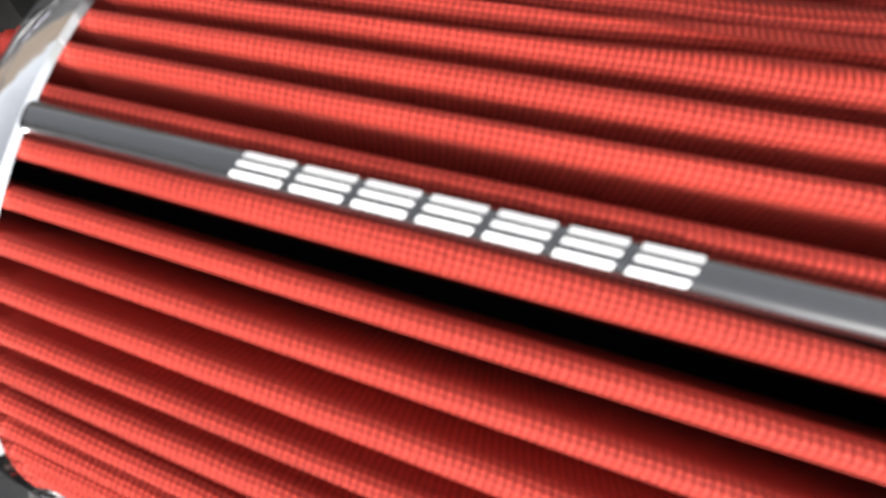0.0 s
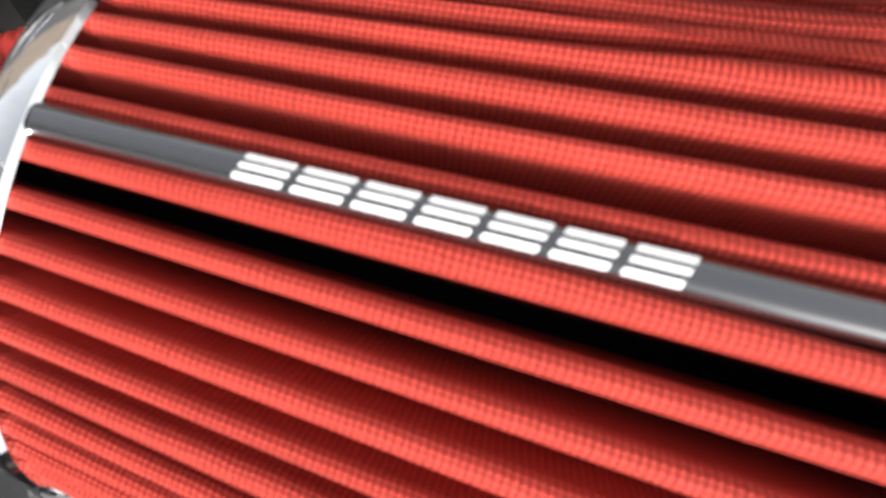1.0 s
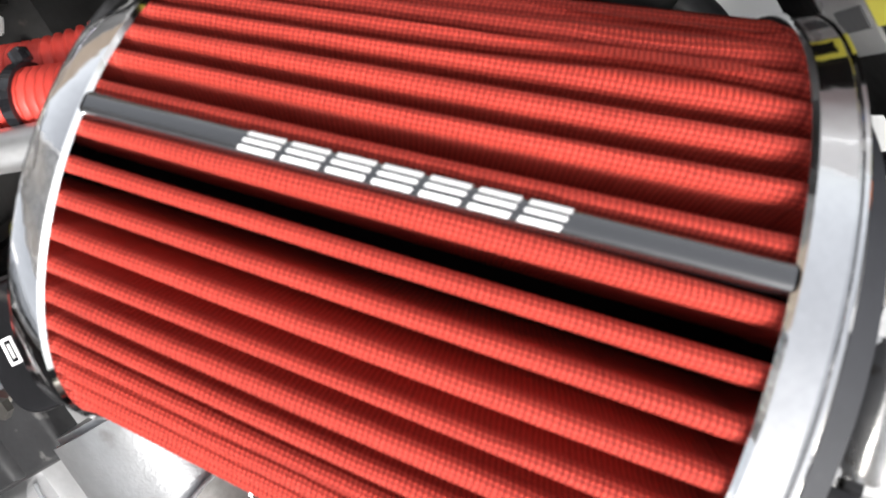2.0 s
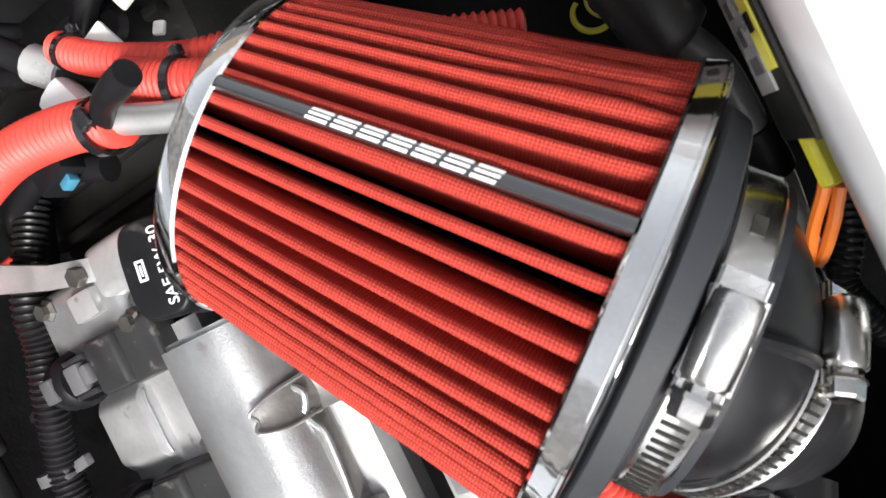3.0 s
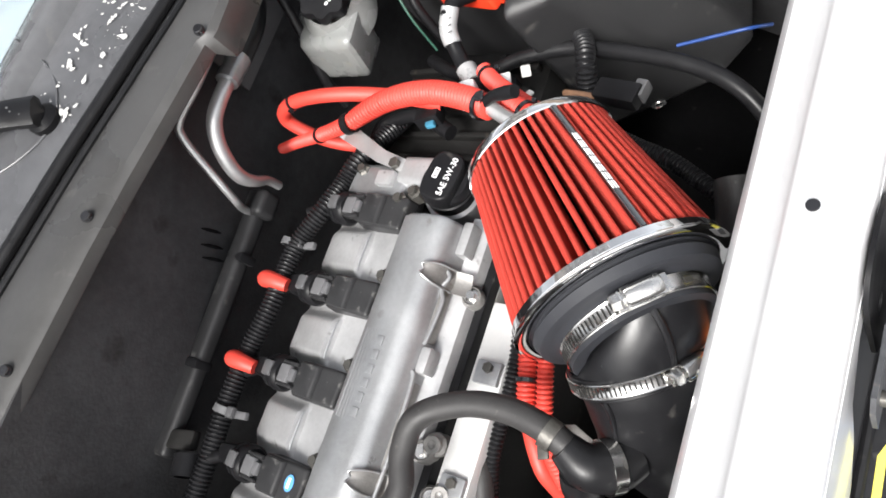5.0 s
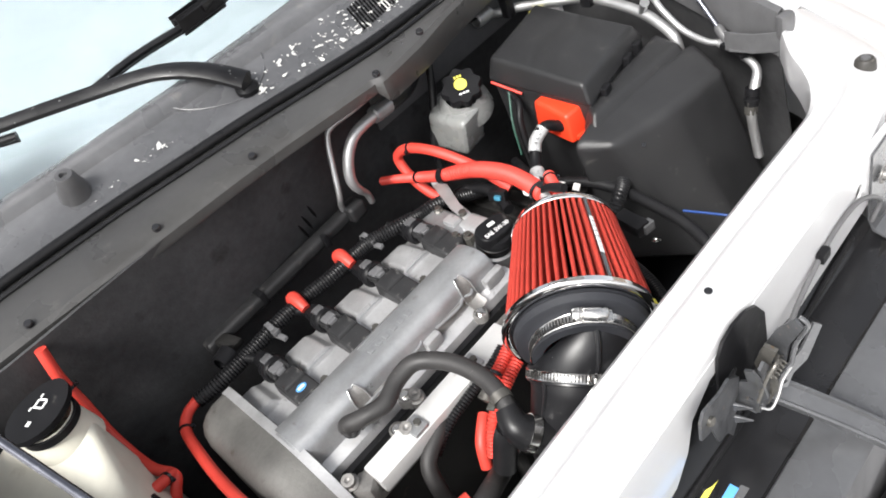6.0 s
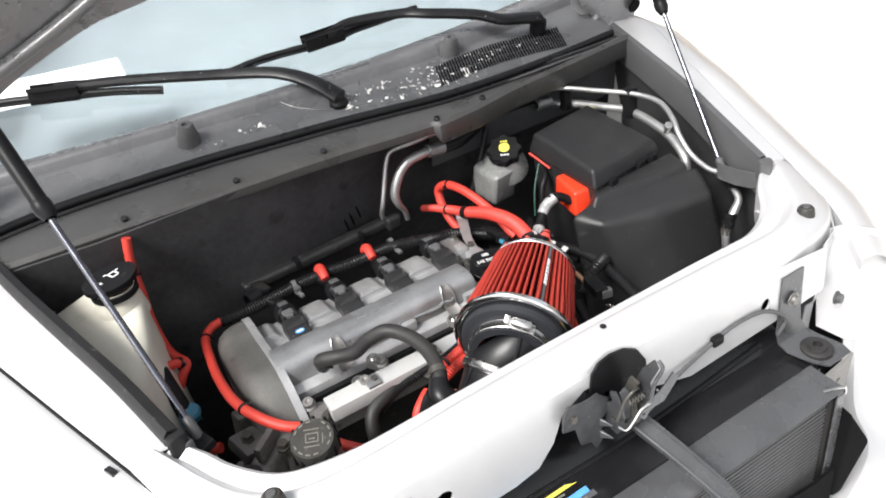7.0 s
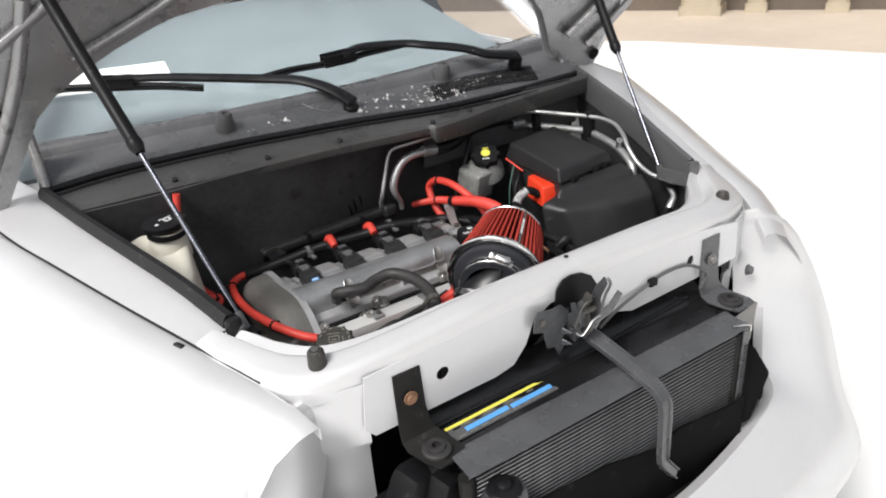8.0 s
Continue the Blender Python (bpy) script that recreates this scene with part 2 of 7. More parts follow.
def part(name, bm, material, parent, label="", smooth=True):
    """Links a bmesh, given in world metres, as one mesh object under a thing or a part."""
    ob = mesh_object(name, bm, material, smooth)
    ob.parent = parent
    ob.matrix_parent_inverse = Matrix.Translation(-V(parent["at"]))
    ob["at"] = list(ob.location)
    if label:
        ob["label"] = label
    return ob


def thing(name, base, label, category, group="", kind=""):
    ob = new(name)
    ob.empty_display_size = 0.02
    ob.location = base
    ob["at"] = list(base)
    return tagged(ob, label, category, group, kind)


def solo(name, bm, material, label, category, group="", kind="", smooth=True):
    ob = mesh_object(name, bm, material, smooth)
    ob["at"] = list(ob.location)
    return tagged(ob, label, category, group, kind)


def basis(axis):
    a = V(axis).normalized()
    e1 = a.cross(V((0, 0, 1)))
    if e1.length < 1e-4:
        e1 = V((1, 0, 0))
    e1.normalize()
    return a, e1, a.cross(e1)


def box(bm, c, s, bev=0.0, rot=None, seg=2):
    """A box of sides s about c, with rounded edges; rot: Euler degrees, or a 3x3 matrix."""
    made = bmesh.ops.create_cube(bm, size=1.0)["verts"]
    turn = rot if isinstance(rot, Matrix) else Euler([radians(v) for v in rot]).to_matrix() if rot else Matrix.Identity(3)
    for v in made:
        v.co = turn @ V((v.co.x * s[0], v.co.y * s[1], v.co.z * s[2])) + V(c)
    if bev:
        edges = list({e for v in made for e in v.link_edges})
        bmesh.ops.bevel(bm, geom=edges, offset=bev, segments=seg, affect="EDGES", profile=0.6)
    return bm


def lathe(bm, profile, origin, axis, seg=40, start=0.0, turn=2 * math.pi):
    """A turned shape: (height along the axis, radius) pairs about an axis."""
    a, e1, e2 = basis(axis)
    o = V(origin)
    whole = abs(turn - 2 * math.pi) < 1e-6
    count = seg if whole else seg + 1
    rings = []
    for h, r in profile:
        if r < 1e-6 and whole:
            rings.append([bm.verts.new(o + a * h)])
        else:
            rings.append([bm.verts.new(o + a * h + (math.cos(g) * e1 + math.sin(g) * e2) * r) for g in (start + turn * i / seg for i in range(count))])
    for p, q in zip(rings, rings[1:]):
        for i in range(seg):
            j = (i + 1) % count
            ps = [p[0]] if len(p) == 1 else [p[i], p[j]]
            qs = [q[0]] if len(q) == 1 else [q[j], q[i]]
            if len(ps) + len(qs) > 2:
                bm.faces.new(ps + qs)
    return bm


def smooth_line(pts, n=8):
    """A Catmull-Rom line through the points."""
    p = [V(v) for v in pts]
    if len(p) == 2:
        return [p[0].lerp(p[1], i / n) for i in range(n + 1)]
    p = [2 * p[0] - p[1]] + p + [2 * p[-1] - p[-2]]
    out = []
    for a, b, c, d in zip(p, p[1:], p[2:], p[3:]):
        for i in range(n):
            t = i / n
            out.append(0.5 * (2 * b + (c - a) * t + (2 * a - 5 * b + 4 * c - d) * t * t + (3 * b - a - 3 * c + d) * t ** 3))
    return out + [p[-2]]


def tube(bm, pts, r, seg=12, n=8, ribs=0.0, depth=0.0016, cap=True, flat=1.0):
    """A round hose along a smooth line. ribs: the pitch of its corrugation; r: one radius, or a list along the line."""
    line = smooth_line(pts, n)
    if ribs:
        total = sum((b - a).length for a, b in zip(line, line[1:]))
        steps = max(4, int(total / ribs * 4))
        far, out, k, run = total / steps, [line[0]], 0, 0.0
        for a, b in zip(line, line[1:]):
            d = (b - a).length
            while run + d >= far * (len(out)) - 1e-9 and len(out) <= steps and d > 1e-9:
                out.append(a.lerp(b, min(1, (far * len(out) - run) / d)))
            run += d
        line = out
    e1 = None
    rings = []
    for i, p in enumerate(line):
        t = (line[min(i + 1, len(line) - 1)] - line[max(i - 1, 0)]).normalized()
        if e1 is None:
            e1 = t.cross(V((0.3, 0.2, 1))).normalized()
        e1 = (e1 - t * e1.dot(t)).normalized()
        e2 = t.cross(e1)
        k = i / max(1, len(line) - 1)
        rr = r if isinstance(r, (int, float)) else float(np.interp(k * (len(r) - 1), range(len(r)), r))
        if ribs:
            rr -= ribs * 0.42 * (0, 0.8, 1, 0.25)[i % 4]
        rings.append([bm.verts.new(p + (math.cos(g) * e1 + math.sin(g) * e2 * flat) * rr) for g in (2 * math.pi * j / seg for j in range(seg))])
    for p, q in zip(rings, rings[1:]):
        for j in range(seg):
            bm.faces.new((p[j], p[(j + 1) % seg], q[(j + 1) % seg], q[j]))
    if cap:
        bm.faces.new(rings[0])
        bm.faces.new(rings[-1])
    return bm


def sheet(bm, rows, thick=0.0, way=None):
    """A panel over rows of points, given a thickness along way, or along its own normals."""
    grid = [[bm.verts.new(V(p)) for p in row] for row in rows]
    faces = [bm.faces.new((grid[i][j], grid[i][j + 1], grid[i + 1][j + 1], grid[i + 1][j])) for i in range(len(grid) - 1) for j in range(len(grid[0]) - 1)]
    if thick:
        if way is None:
            bmesh.ops.recalc_face_normals(bm, faces=faces)
            bmesh.ops.solidify(bm, geom=faces, thickness=thick)
        else:
            got = bmesh.ops.extrude_face_region(bm, geom=faces)
            for v in got["geom"]:
                if isinstance(v, bmesh.types.BMVert):
                    v.co += V(way).normalized() * thick
    return bm


def tapered(bm, foot, head, bev=0.006, seg=3):
    """A solid between two outlines of the same number of points, with rounded edges."""
    lo, hi = [bm.verts.new(V(p)) for p in foot], [bm.verts.new(V(p)) for p in head]
    bm.faces.new(lo)
    bm.faces.new(hi)
    for i in range(len(lo)):
        j = (i + 1) % len(lo)
        bm.faces.new((lo[i], lo[j], hi[j], hi[i]))
    bmesh.ops.recalc_face_normals(bm, faces=bm.faces[:])
    if bev:
        bmesh.ops.bevel(bm, geom=bm.edges[:], offset=bev, segments=seg, affect="EDGES", profile=0.6)
    return bm


def plate(bm, outline, holes, origin, u, v, thick):
    """A flat plate with holes through it: outlines in its own plane (u, v), thick along u x v."""
    o, u, v = V(origin), V(u).normalized(), V(v).normalized()
    w = u.cross(v).normalized() * thick
    loops = [outline] + list(holes)
    made = []
    for shift in (V(), w):
        edges = []
        rings = []
        for lp in loops:
            vs = [bm.verts.new(o + u * a + v * b + shift) for a, b in lp]
            rings.append(vs)
            edges += [bm.edges.new((vs[i], vs[(i + 1) % len(vs)])) for i in range(len(vs))]
        bmesh.ops.triangle_fill(bm, edges=edges, use_beauty=True)
        made.append(rings)
    for lo, hi in zip(*made):
        for i in range(len(lo)):
            j = (i + 1) % len(lo)
            bm.faces.new((lo[i], lo[j], hi[j], hi[i]))
    return bm


def ring_of(cx, cy, r, n=14, ry=None):
    return [(cx + r * math.cos(2 * math.pi * i / n), cy + (ry or r) * math.sin(2 * math.pi * i / n)) for i in range(n)]


def B():
    return bmesh.new()


def words(text, size, origin, u, v, material, parent, name="lettering", depth=0.0004):
    """Printed words in the built-in font, at a place, along u with the letters' tops towards v."""
    cu = bpy.data.curves.new("words", "FONT")
    cu.body, cu.size, cu.extrude, cu.align_x, cu.align_y = text, size, depth, "CENTER", "CENTER"
    ob = bpy.data.objects.new("words", cu)
    scene.collection.objects.link(ob)
    me = bpy.data.meshes.new_from_object(ob)
    bpy.data.objects.remove(ob)
    bm = B()
    bm.from_mesh(me)
    bpy.data.meshes.remove(me)
    u, v = V(u).normalized(), V(v).normalized()
    w = u.cross(v)
    for p in bm.verts:
        p.co = V(origin) + u * p.co.x + v * p.co.y + w * p.co.z
    return part(name, bm, material, parent, smooth=False)

# ---- the ground and what stands far off ----
CX = 0.295
bm = B()
box(bm, (0, 0, -0.1), (600, 600, 0.2))
tagged(mesh_object("ground", bm, M_SAND, False), "beige paving that reaches to the horizon", "ground", kind="structure")
bm = B()
plate(bm, [(-9, -9), (9.2, -7.2), (6.07, 2.13), (5.39, 4.11), (4.6, 5.4), (1.5, 8.5), (-9, 9)], [], (0, 0, 0), (1, 0, 0), (0, 1, 0), 0.004)
tagged(mesh_object("driveway", bm, M_CONC, False), "pale sunlit concrete slab under the car", "pavement", kind="structure")
wall_way = V((-0.478, 0.878, 0)).normalized()
bm = B()
box(bm, V((7.53, 4.40, 1.6)), (14, 0.3, 3.2), 0.01, (0, 0, math.degrees(math.atan2(wall_way.y, wall_way.x))))
tagged(mesh_object("wall_far", bm, M_WALL, False), "dark brown building wall across the paving", "wall", kind="structure")
for px_, py_, wide_ in ((6.93, 4.73, 0.40), (7.40, 4.32, 0.16), (7.79, 3.58, 0.16), (6.25, 6.35, 0.40)):
    turn_ = math.degrees(math.atan2(wall_way.y, wall_way.x))
    bm = box(B(), (px_, py_, 1.3), (wide_, 0.30, 2.6), 0.02, (0, 0, turn_))
    box(bm, (px_, py_, 0.05), (wide_ + 0.06, 0.36, 0.1), 0.01, (0, 0, turn_))
    solo("pillar", bm, M_BEIGE, "beige square pillar against the dark wall", "pillar", "pillars")

# ---- the car's body ----
car = thing("car", (CX, 0.4, 0.0), "silver car with its hood open and front bumper off", "car")


def crown(x):
    return 0.012 * max(0.0, 1 - ((x - CX) / 0.42) ** 2)


# radiator support: a pressed panel round the front of the bay
STATIONS = [
    (-0.190, -0.240, 1.010, -0.255, -0.240, 1.000), (-0.166, -0.270, 1.004, -0.240, -0.285, 0.996), (-0.145, -0.305, 1.000, -0.222, -0.325, 0.990),
    (-0.107, -0.346, 0.998, -0.200, -0.372, 0.984), (-0.060, -0.362, 0.998, -0.150, -0.425, 0.984), (0.000, -0.3695, 0.999, -0.045, -0.444, 0.992),
    (0.100, -0.3690, 1.000, 0.090, -0.447, 1.000), (0.200, -0.3690, 1.000, 0.200, -0.447, 1.003), (0.295, -0.3690, 1.000, 0.295, -0.447, 1.004),
    (0.400, -0.3690, 1.000, 0.400, -0.447, 1.003), (0.500, -0.3690, 1.000, 0.510, -0.447, 0.999), (0.560, -0.3690, 0.999, 0.600, -0.444, 0.994),
    (0.610, -0.3675, 0.998, 0.700, -0.428, 0.984), (0.655, -0.350, 0.998, 0.765, -0.398, 0.980), (0.690, -0.325, 0.998, 0.800, -0.355, 0.980),
    (0.722, -0.295, 1.000, 0.818, -0.312, 0.986), (0.768, -0.262, 1.005, 0.832, -0.270, 0.992)]
cols = [(0.0, -0.05), (0.0, -0.012), (0.03, -0.003), (0.10, 0.001), (0.27, -0.003), (0.31, -0.004), (0.335, -0.003), (0.455, 0.0105), (0.48, 0.0120), (0.55, 0.0120), (0.66, 0.0100), (0.80, 0.0075), (0.93, 0.004), (0.98, -0.002), (1.0, -0.012), (1.0, -0.03)]
line_in = smooth_line([s[:3] for s in STATIONS], 4)
line_out = smooth_line([s[3:] for s in STATIONS], 4)
rows = [[a.lerp(b, t) + V((0, 0, dz + (crown(a.x) * min(1, t * 1.6)))) for t, dz in cols] for a, b in zip(line_in, line_out)]
bm = sheet(B(), rows, 0.0015)
part("radiator_support", bm, M_PAINT, car, "silver painted radiator support panel")
bm = B()
face = [(-0.085, 0.984), (0.0, 0.988), (0.1, 0.992), (0.295, 0.996), (0.5, 0.991), (0.60, 0.985), (0.685, 0.975), (0.69, 0.90), (0.60, 0.895), (0.42, 0.890), (0.345, 0.915), (0.325, 0.965), (0.30, 0.975), (0.24, 0.975), (0.205, 0.955), (0.19, 0.92), (0.165, 0.893), (0.13, 0.886), (-0.08, 0.883), (-0.095, 0.90)]
plate(bm, face, [ring_of(0.562, 0.936, 0.009, ry=0.011), ring_of(0.0375, 0.936, 0.011)], (0, -0.4445, 0), (1, 0, 0), (0, 0, 1), 0.003)
part("front_face", bm, M_PAINT, car, "silver front face of the radiator support")
bm = B()
lathe(bm, [(0, 0.0040), (0.0010, 0.0040), (0.0010, 0)], (0.297, -0.4195, 1.0262), (0, -0.10, 1), 12)
part("hole_plug", bm, M_STRIP, car, "small dark hole in the panel")
for sgn, ends in ((-1, [(-0.205, -0.372), (-0.165, -0.415), (-0.12, -0.437), (-0.085, -0.444)]), (1, [(0.69, -0.440), (0.735, -0.425), (0.775, -0.39), (0.80, -0.36)])):
    rows = [[V((x, y, z)) + V((0, 0.03 * bend, 0)) for x, y in ends] for z, bend in ((0.972, 0), (0.93, 0.1), (0.87, 0.1), (0.855, 0.5), (0.80, 0.6), (0.70, 0.7), (0.55, 0.8))]
    part("side_panel", sheet(B(), rows, 0.002), M_PAINT, car, "silver panel beside the radiator")


def seam(y):
    """The inner line of the near fender."""
    return max(-0.201 - 0.422 * (y + 0.368), -0.47)


def fender_rows(flip):
    rows = []
    for y in (-0.462, -0.452, -0.43, -0.42, -0.40, -0.36, -0.30, -0.2, -0.1, 0.0, 0.1, 0.25, 0.4, 0.6, 0.9, 1.3):
        s = seam(y)
        zs = float(np.interp(y, (-0.462, -0.43, -0.368, -0.072, 0.3, 0.6, 1.3), (0.950, 0.968, 0.983, 1.024, 1.085, 1.11, 1.12)))
        if flip:
            zs -= 0.25 * max(0.0, -0.38 - y)
        out = float(np.interp(y, (-0.462, -0.43, -0.3, 0.0, 0.4, 1.3), (0.225, 0.24, 0.27, 0.27, 0.17, 0.14)))
        row = []
        for k, dz in ((0, -0.02), (0.0, -0.002), (0.03, 0.0), (0.15, -0.006), (0.3, -0.024), (0.5, -0.08), (0.7, -0.17), (0.85, -0.28), (0.95, -0.40), (1.0, -0.56), (0.97, -0.72)):
            x = s - out * k
            back = 0.05 * k * k if y < -0.35 else 0.0
            row.append(V((2 * CX - x if flip else x, y - back * 0.5, zs + dz)))
        rows.append(row)
    return rows


for flip in (False, True):
    part("fender", sheet(B(), fender_rows(flip), 0.0012), M_PAINT, car, "silver front fender")
# ledges between the bay's seals and the fenders
left_ledge = [(-0.190, -0.240, 1.010), (-0.225, -0.12, 1.035), (-0.265, 0.0, 1.055), (-0.31, 0.14, 1.075), (-0.362, 0.32, 1.098), (-0.42, 0.50, 1.115)]
right_ledge = [(0.768, -0.262, 1.005), (0.820, -0.13, 1.022), (0.868, 0.0, 1.042), (0.910, 0.14, 1.062), (0.957, 0.30, 1.084), (1.02, 0.5, 1.11)]
for line, flip in ((left_ledge, False), (right_ledge, True)):
    rows = []
    for p in smooth_line(line, 5):
        x = seam(p.y) + 0.003
        q = V((2 * CX - x if flip else x, p.y, float(np.interp(p.y, (-0.368, -0.072, 0.3, 0.6), (0.983, 1.024, 1.085, 1.11)))))
        rows.append([p + V((0, 0, -0.03)), p + V((0, 0, -0.003)), p.lerp(q, 0.1), p.lerp(q, 0.5) + V((0, 0, 0.002)), q, q + V((0, 0, -0.015))])
    part("fender_ledge", sheet(B(), rows, 0.0012), M_PAINT, car, "silver ledge under the hood's edge")
# dark gap between ledge and fender
for flip in (False,):
    pts = []
    for y in (-0.365, -0.30, -0.2, -0.1, 0.0, 0.1, 0.2, 0.3, 0.42):
        x = seam(y) + 0.001
        pts.append(V((2 * CX - x if flip else x, y, float(np.interp(y, (-0.368, -0.072, 0.3, 0.6), (0.983, 1.024, 1.085, 1.11))) + 0.0004)))
    part("panel_gap", tube(B(), pts, 0.0026, 8, 4, flat=0.6), M_SEAL, car, "dark gap beside the fender")
# rubber seals on the ledges, each with a plastic end
for line, flip in ((left_ledge, False), (right_ledge, True)):
    bm = B()
    way = -1 if not flip else 1
    pts = smooth_line(line[:5], 6)
    rows = []
    for p in pts:
        d = V((way, 0, 0))
        rows.append([p + V((-way * 0.004, 0, -0.045)), p + V((-way * 0.004, 0, 0.012)), p + V((-way * 0.001, 0, 0.020)), p + V((way * 0.010, 0, 0.022)), p + V((way * 0.016, 0, 0.014)), p + V((way * 0.018, 0, 0.002))])
    sheet(bm, rows, 0.003)
    seal = part("rubber_seal", bm, M_GREYPL if flip else M_SEAL, car, "dark rubber seal along the bay's side")
    bm = B()
    p = pts[0]
    box(bm, p + V((way * 0.004, -0.006, 0.0)), (0.024, 0.016, 0.036), 0.006, (0, 0, -20 * way))
    part("end_cap", bm, M_GREYPL if flip else M_SEAL, seal, "dark plastic end of the seal")
    # inner side of the bay under the seal
    rows = [[p + V((-way * 0.0, 0, -0.02)), p + V((way * 0.01, 0, -0.08)), p + V((way * 0.03, 0, -0.2)), p + V((way * 0.02, 0, -0.5))] for p in pts]
    part("inner_fender", sheet(B(), rows, 0.002), M_FIRE, car, "black inner fender wall")

# cowl: front ledge, seal and the grey panel before the glass
SEAL = [(-0.40, 0.345, 1.098), (-0.367, 0.336, 1.100), (-0.22, 0.330, 1.110), (0.0, 0.310, 1.112), (0.13, 0.290, 1.111), (0.25, 0.270, 1.110), (0.36, 0.252, 1.106), (0.5, 0.246, 1.096), (0.7, 0.258, 1.088), (0.85, 0.278, 1.084), (0.951, 0.288, 1.084), (1.0, 0.30, 1.084)]
seal_line = smooth_line(SEAL, 16)
FLANGE_X = (-0.40, -0.12, 0.0, 0.16, 0.244, 0.325, 0.400, 0.409, 0.50, 0.59, 0.95)
FLANGE_Y = (0.215, 0.20, 0.192, 0.183, 0.174, 0.161, 0.150, 0.139, 0.15, 0.173, 0.22)


def side_x(ledge, y):
    return float(np.interp(y, [q[1] for q in ledge], [q[0] for q in ledge]))


rows = []
for p in seal_line:
    low = float(np.interp(p.x, FLANGE_X, FLANGE_Y))
    foot = float(np.interp(p.x, (0.400, 0.409, 0.60), (1.078, 1.058, 1.055)))
    row = [V((p.x, low + 0.001, foot)), V((p.x, low, max(foot + 0.002, 1.092))), V((p.x, low + 0.006, 1.099)), V((p.x, (low + p.y) / 2, p.z - 0.002)), p + V((0, -0.012, -0.002)), p + V((0, 0.01, 0.0))]
    for q in row:
        q.x = min(max(q.x, side_x(left_ledge, q.y) - 0.004), side_x(right_ledge, q.y) + 0.004)
    rows.append(row)
part("cowl_flange", sheet(B(), rows, 0.002, (0, 0.5, -1)), M_FLANGE, car, "grey flange along the top of the firewall")
bm = tube(B(), [V(p) + V((0, -0.004, 0.006)) for p in SEAL[1:-1]], 0.0075, 10, 5)
tube(bm, [V(p) + V((0, -0.024, 0.000)) for p in SEAL[1:-1]], 0.0042, 8, 5)
part("cowl_seal", bm, M_RUBBER, car, "black rubber seal along the cowl")
COWL = ((0.0, 0.004), (0.03, 0.008), (0.09, 0.015), (0.2, 0.020), (0.33, 0.028), (0.45, 0.035), (0.53, 0.036), (0.56, 0.038), (0.585, 0.052), (0.61, 0.057), (0.65, 0.059), (0.8, 0.057), (0.92, 0.054), (1.0, 0.050), (1.03, 0.038))


def cowl_depth(p):
    """How far the cowl reaches from its seal to the foot of the glass."""
    return 0.424 + 0.204 * (p.x - CX) ** 2 - p.y


def cowl_at(x, dy):
    p = min(seal_line, key=lambda q: abs(q.x - x))
    k = dy / cowl_depth(p)
    dz = float(np.interp(k, [c[0] for c in COWL], [c[1] for c in COWL]))
    return V((x, p.y + dy, p.z + dz + (1.11 - p.z) * min(1.0, k * 1.2)))


rows = [[cowl_at(p.x, k * cowl_depth(p)) for k, dz in COWL] for p in seal_line if -0.375 < p.x < 0.96]
part("cowl_panel", sheet(B(), rows, 0.003), M_COWL, car, "weathered grey plastic cowl panel")
# pressed edge of the hollow round the wiper's pivot
hollow = [cowl_at(x, y - min(seal_line, key=lambda q: abs(q.x - x)).y) + V((0, 0, 0.001)) for x, y in ((0.175, 0.400), (0.205, 0.345), (0.245, 0.310), (0.285, 0.296), (0.325, 0.312), (0.350, 0.345), (0.365, 0.380), (0.375, 0.405))]
part("cowl_rim", tube(B(), hollow, 0.0014, 8, 6), M_COWL, car, "raised edge round the wiper's hollow")


# windshield
def glass_at(x, s):
    """A point of the windshield: s metres up its slope."""
    bow = 0.10 * ((x - CX) / 0.7) ** 2
    return V((x, 0.445 + bow + 0.838 * s, 1.178 + 0.545 * s))


rows = [[glass_at(CX + u * (0.72 - 0.12 * s), s) for u in np.linspace(-1, 1, 17)] for s in np.linspace(-0.03, 1.0, 10)]
shield = part("windshield", sheet(B(), rows, 0.005), M_GLASS, car, "pale windshield glass")
shield.visible_shadow = False
part("dashboard", sheet(B(), [[glass_at(CX + u * 0.70, s) + V((0, 0.03, -0.10 - 0.35 * s)) for u in np.linspace(-1, 1, 9)] for s in (-0.02, 0.2, 0.5, 0.8, 1.05)], 0.01), M_CABIN, car, "grey dashboard under the glass")
for sgn in (-1, 1):
    tube(bm := B(), [glass_at(CX + sgn * (0.735 - 0.12 * s), s) + V((sgn * 0.01, 0, 0.004)) for s in (-0.05, 0.2, 0.45, 0.76, 1.0)], 0.03, 12, 4)
    part("windshield_pillar", bm, M_PAINT, car, "silver pillar beside the windshield")
# the rest of the body behind the windshield: roof, lower body, side glass and lamps
def loft(bm, sections):
    """A closed skin over cross-sections of equal length."""
    rings = [[bm.verts.new(V(q)) for q in sec] for sec in sections]
    for p_, q_ in zip(rings, rings[1:]):
        for j in range(len(p_)):
            k = (j + 1) % len(p_)
            bm.faces.new((p_[j], p_[k], q_[k], q_[j]))
    bm.faces.new(rings[0])
    bm.faces.new(rings[-1])
    return bm


def hull(y, half, low, high, n=28, power=4.0):
    """A rounded-rectangle cross-section of the body at y."""
    out = []
    for i in range(n):
        g = 2 * math.pi * i / n
        cx_, sz_ = math.cos(g), math.sin(g)
        k = (abs(cx_) ** power + abs(sz_) ** power) ** (-1 / power)
        out.append((CX + half * k * cx_, y, (low + high) / 2 + (high - low) / 2 * k * sz_))
    return out


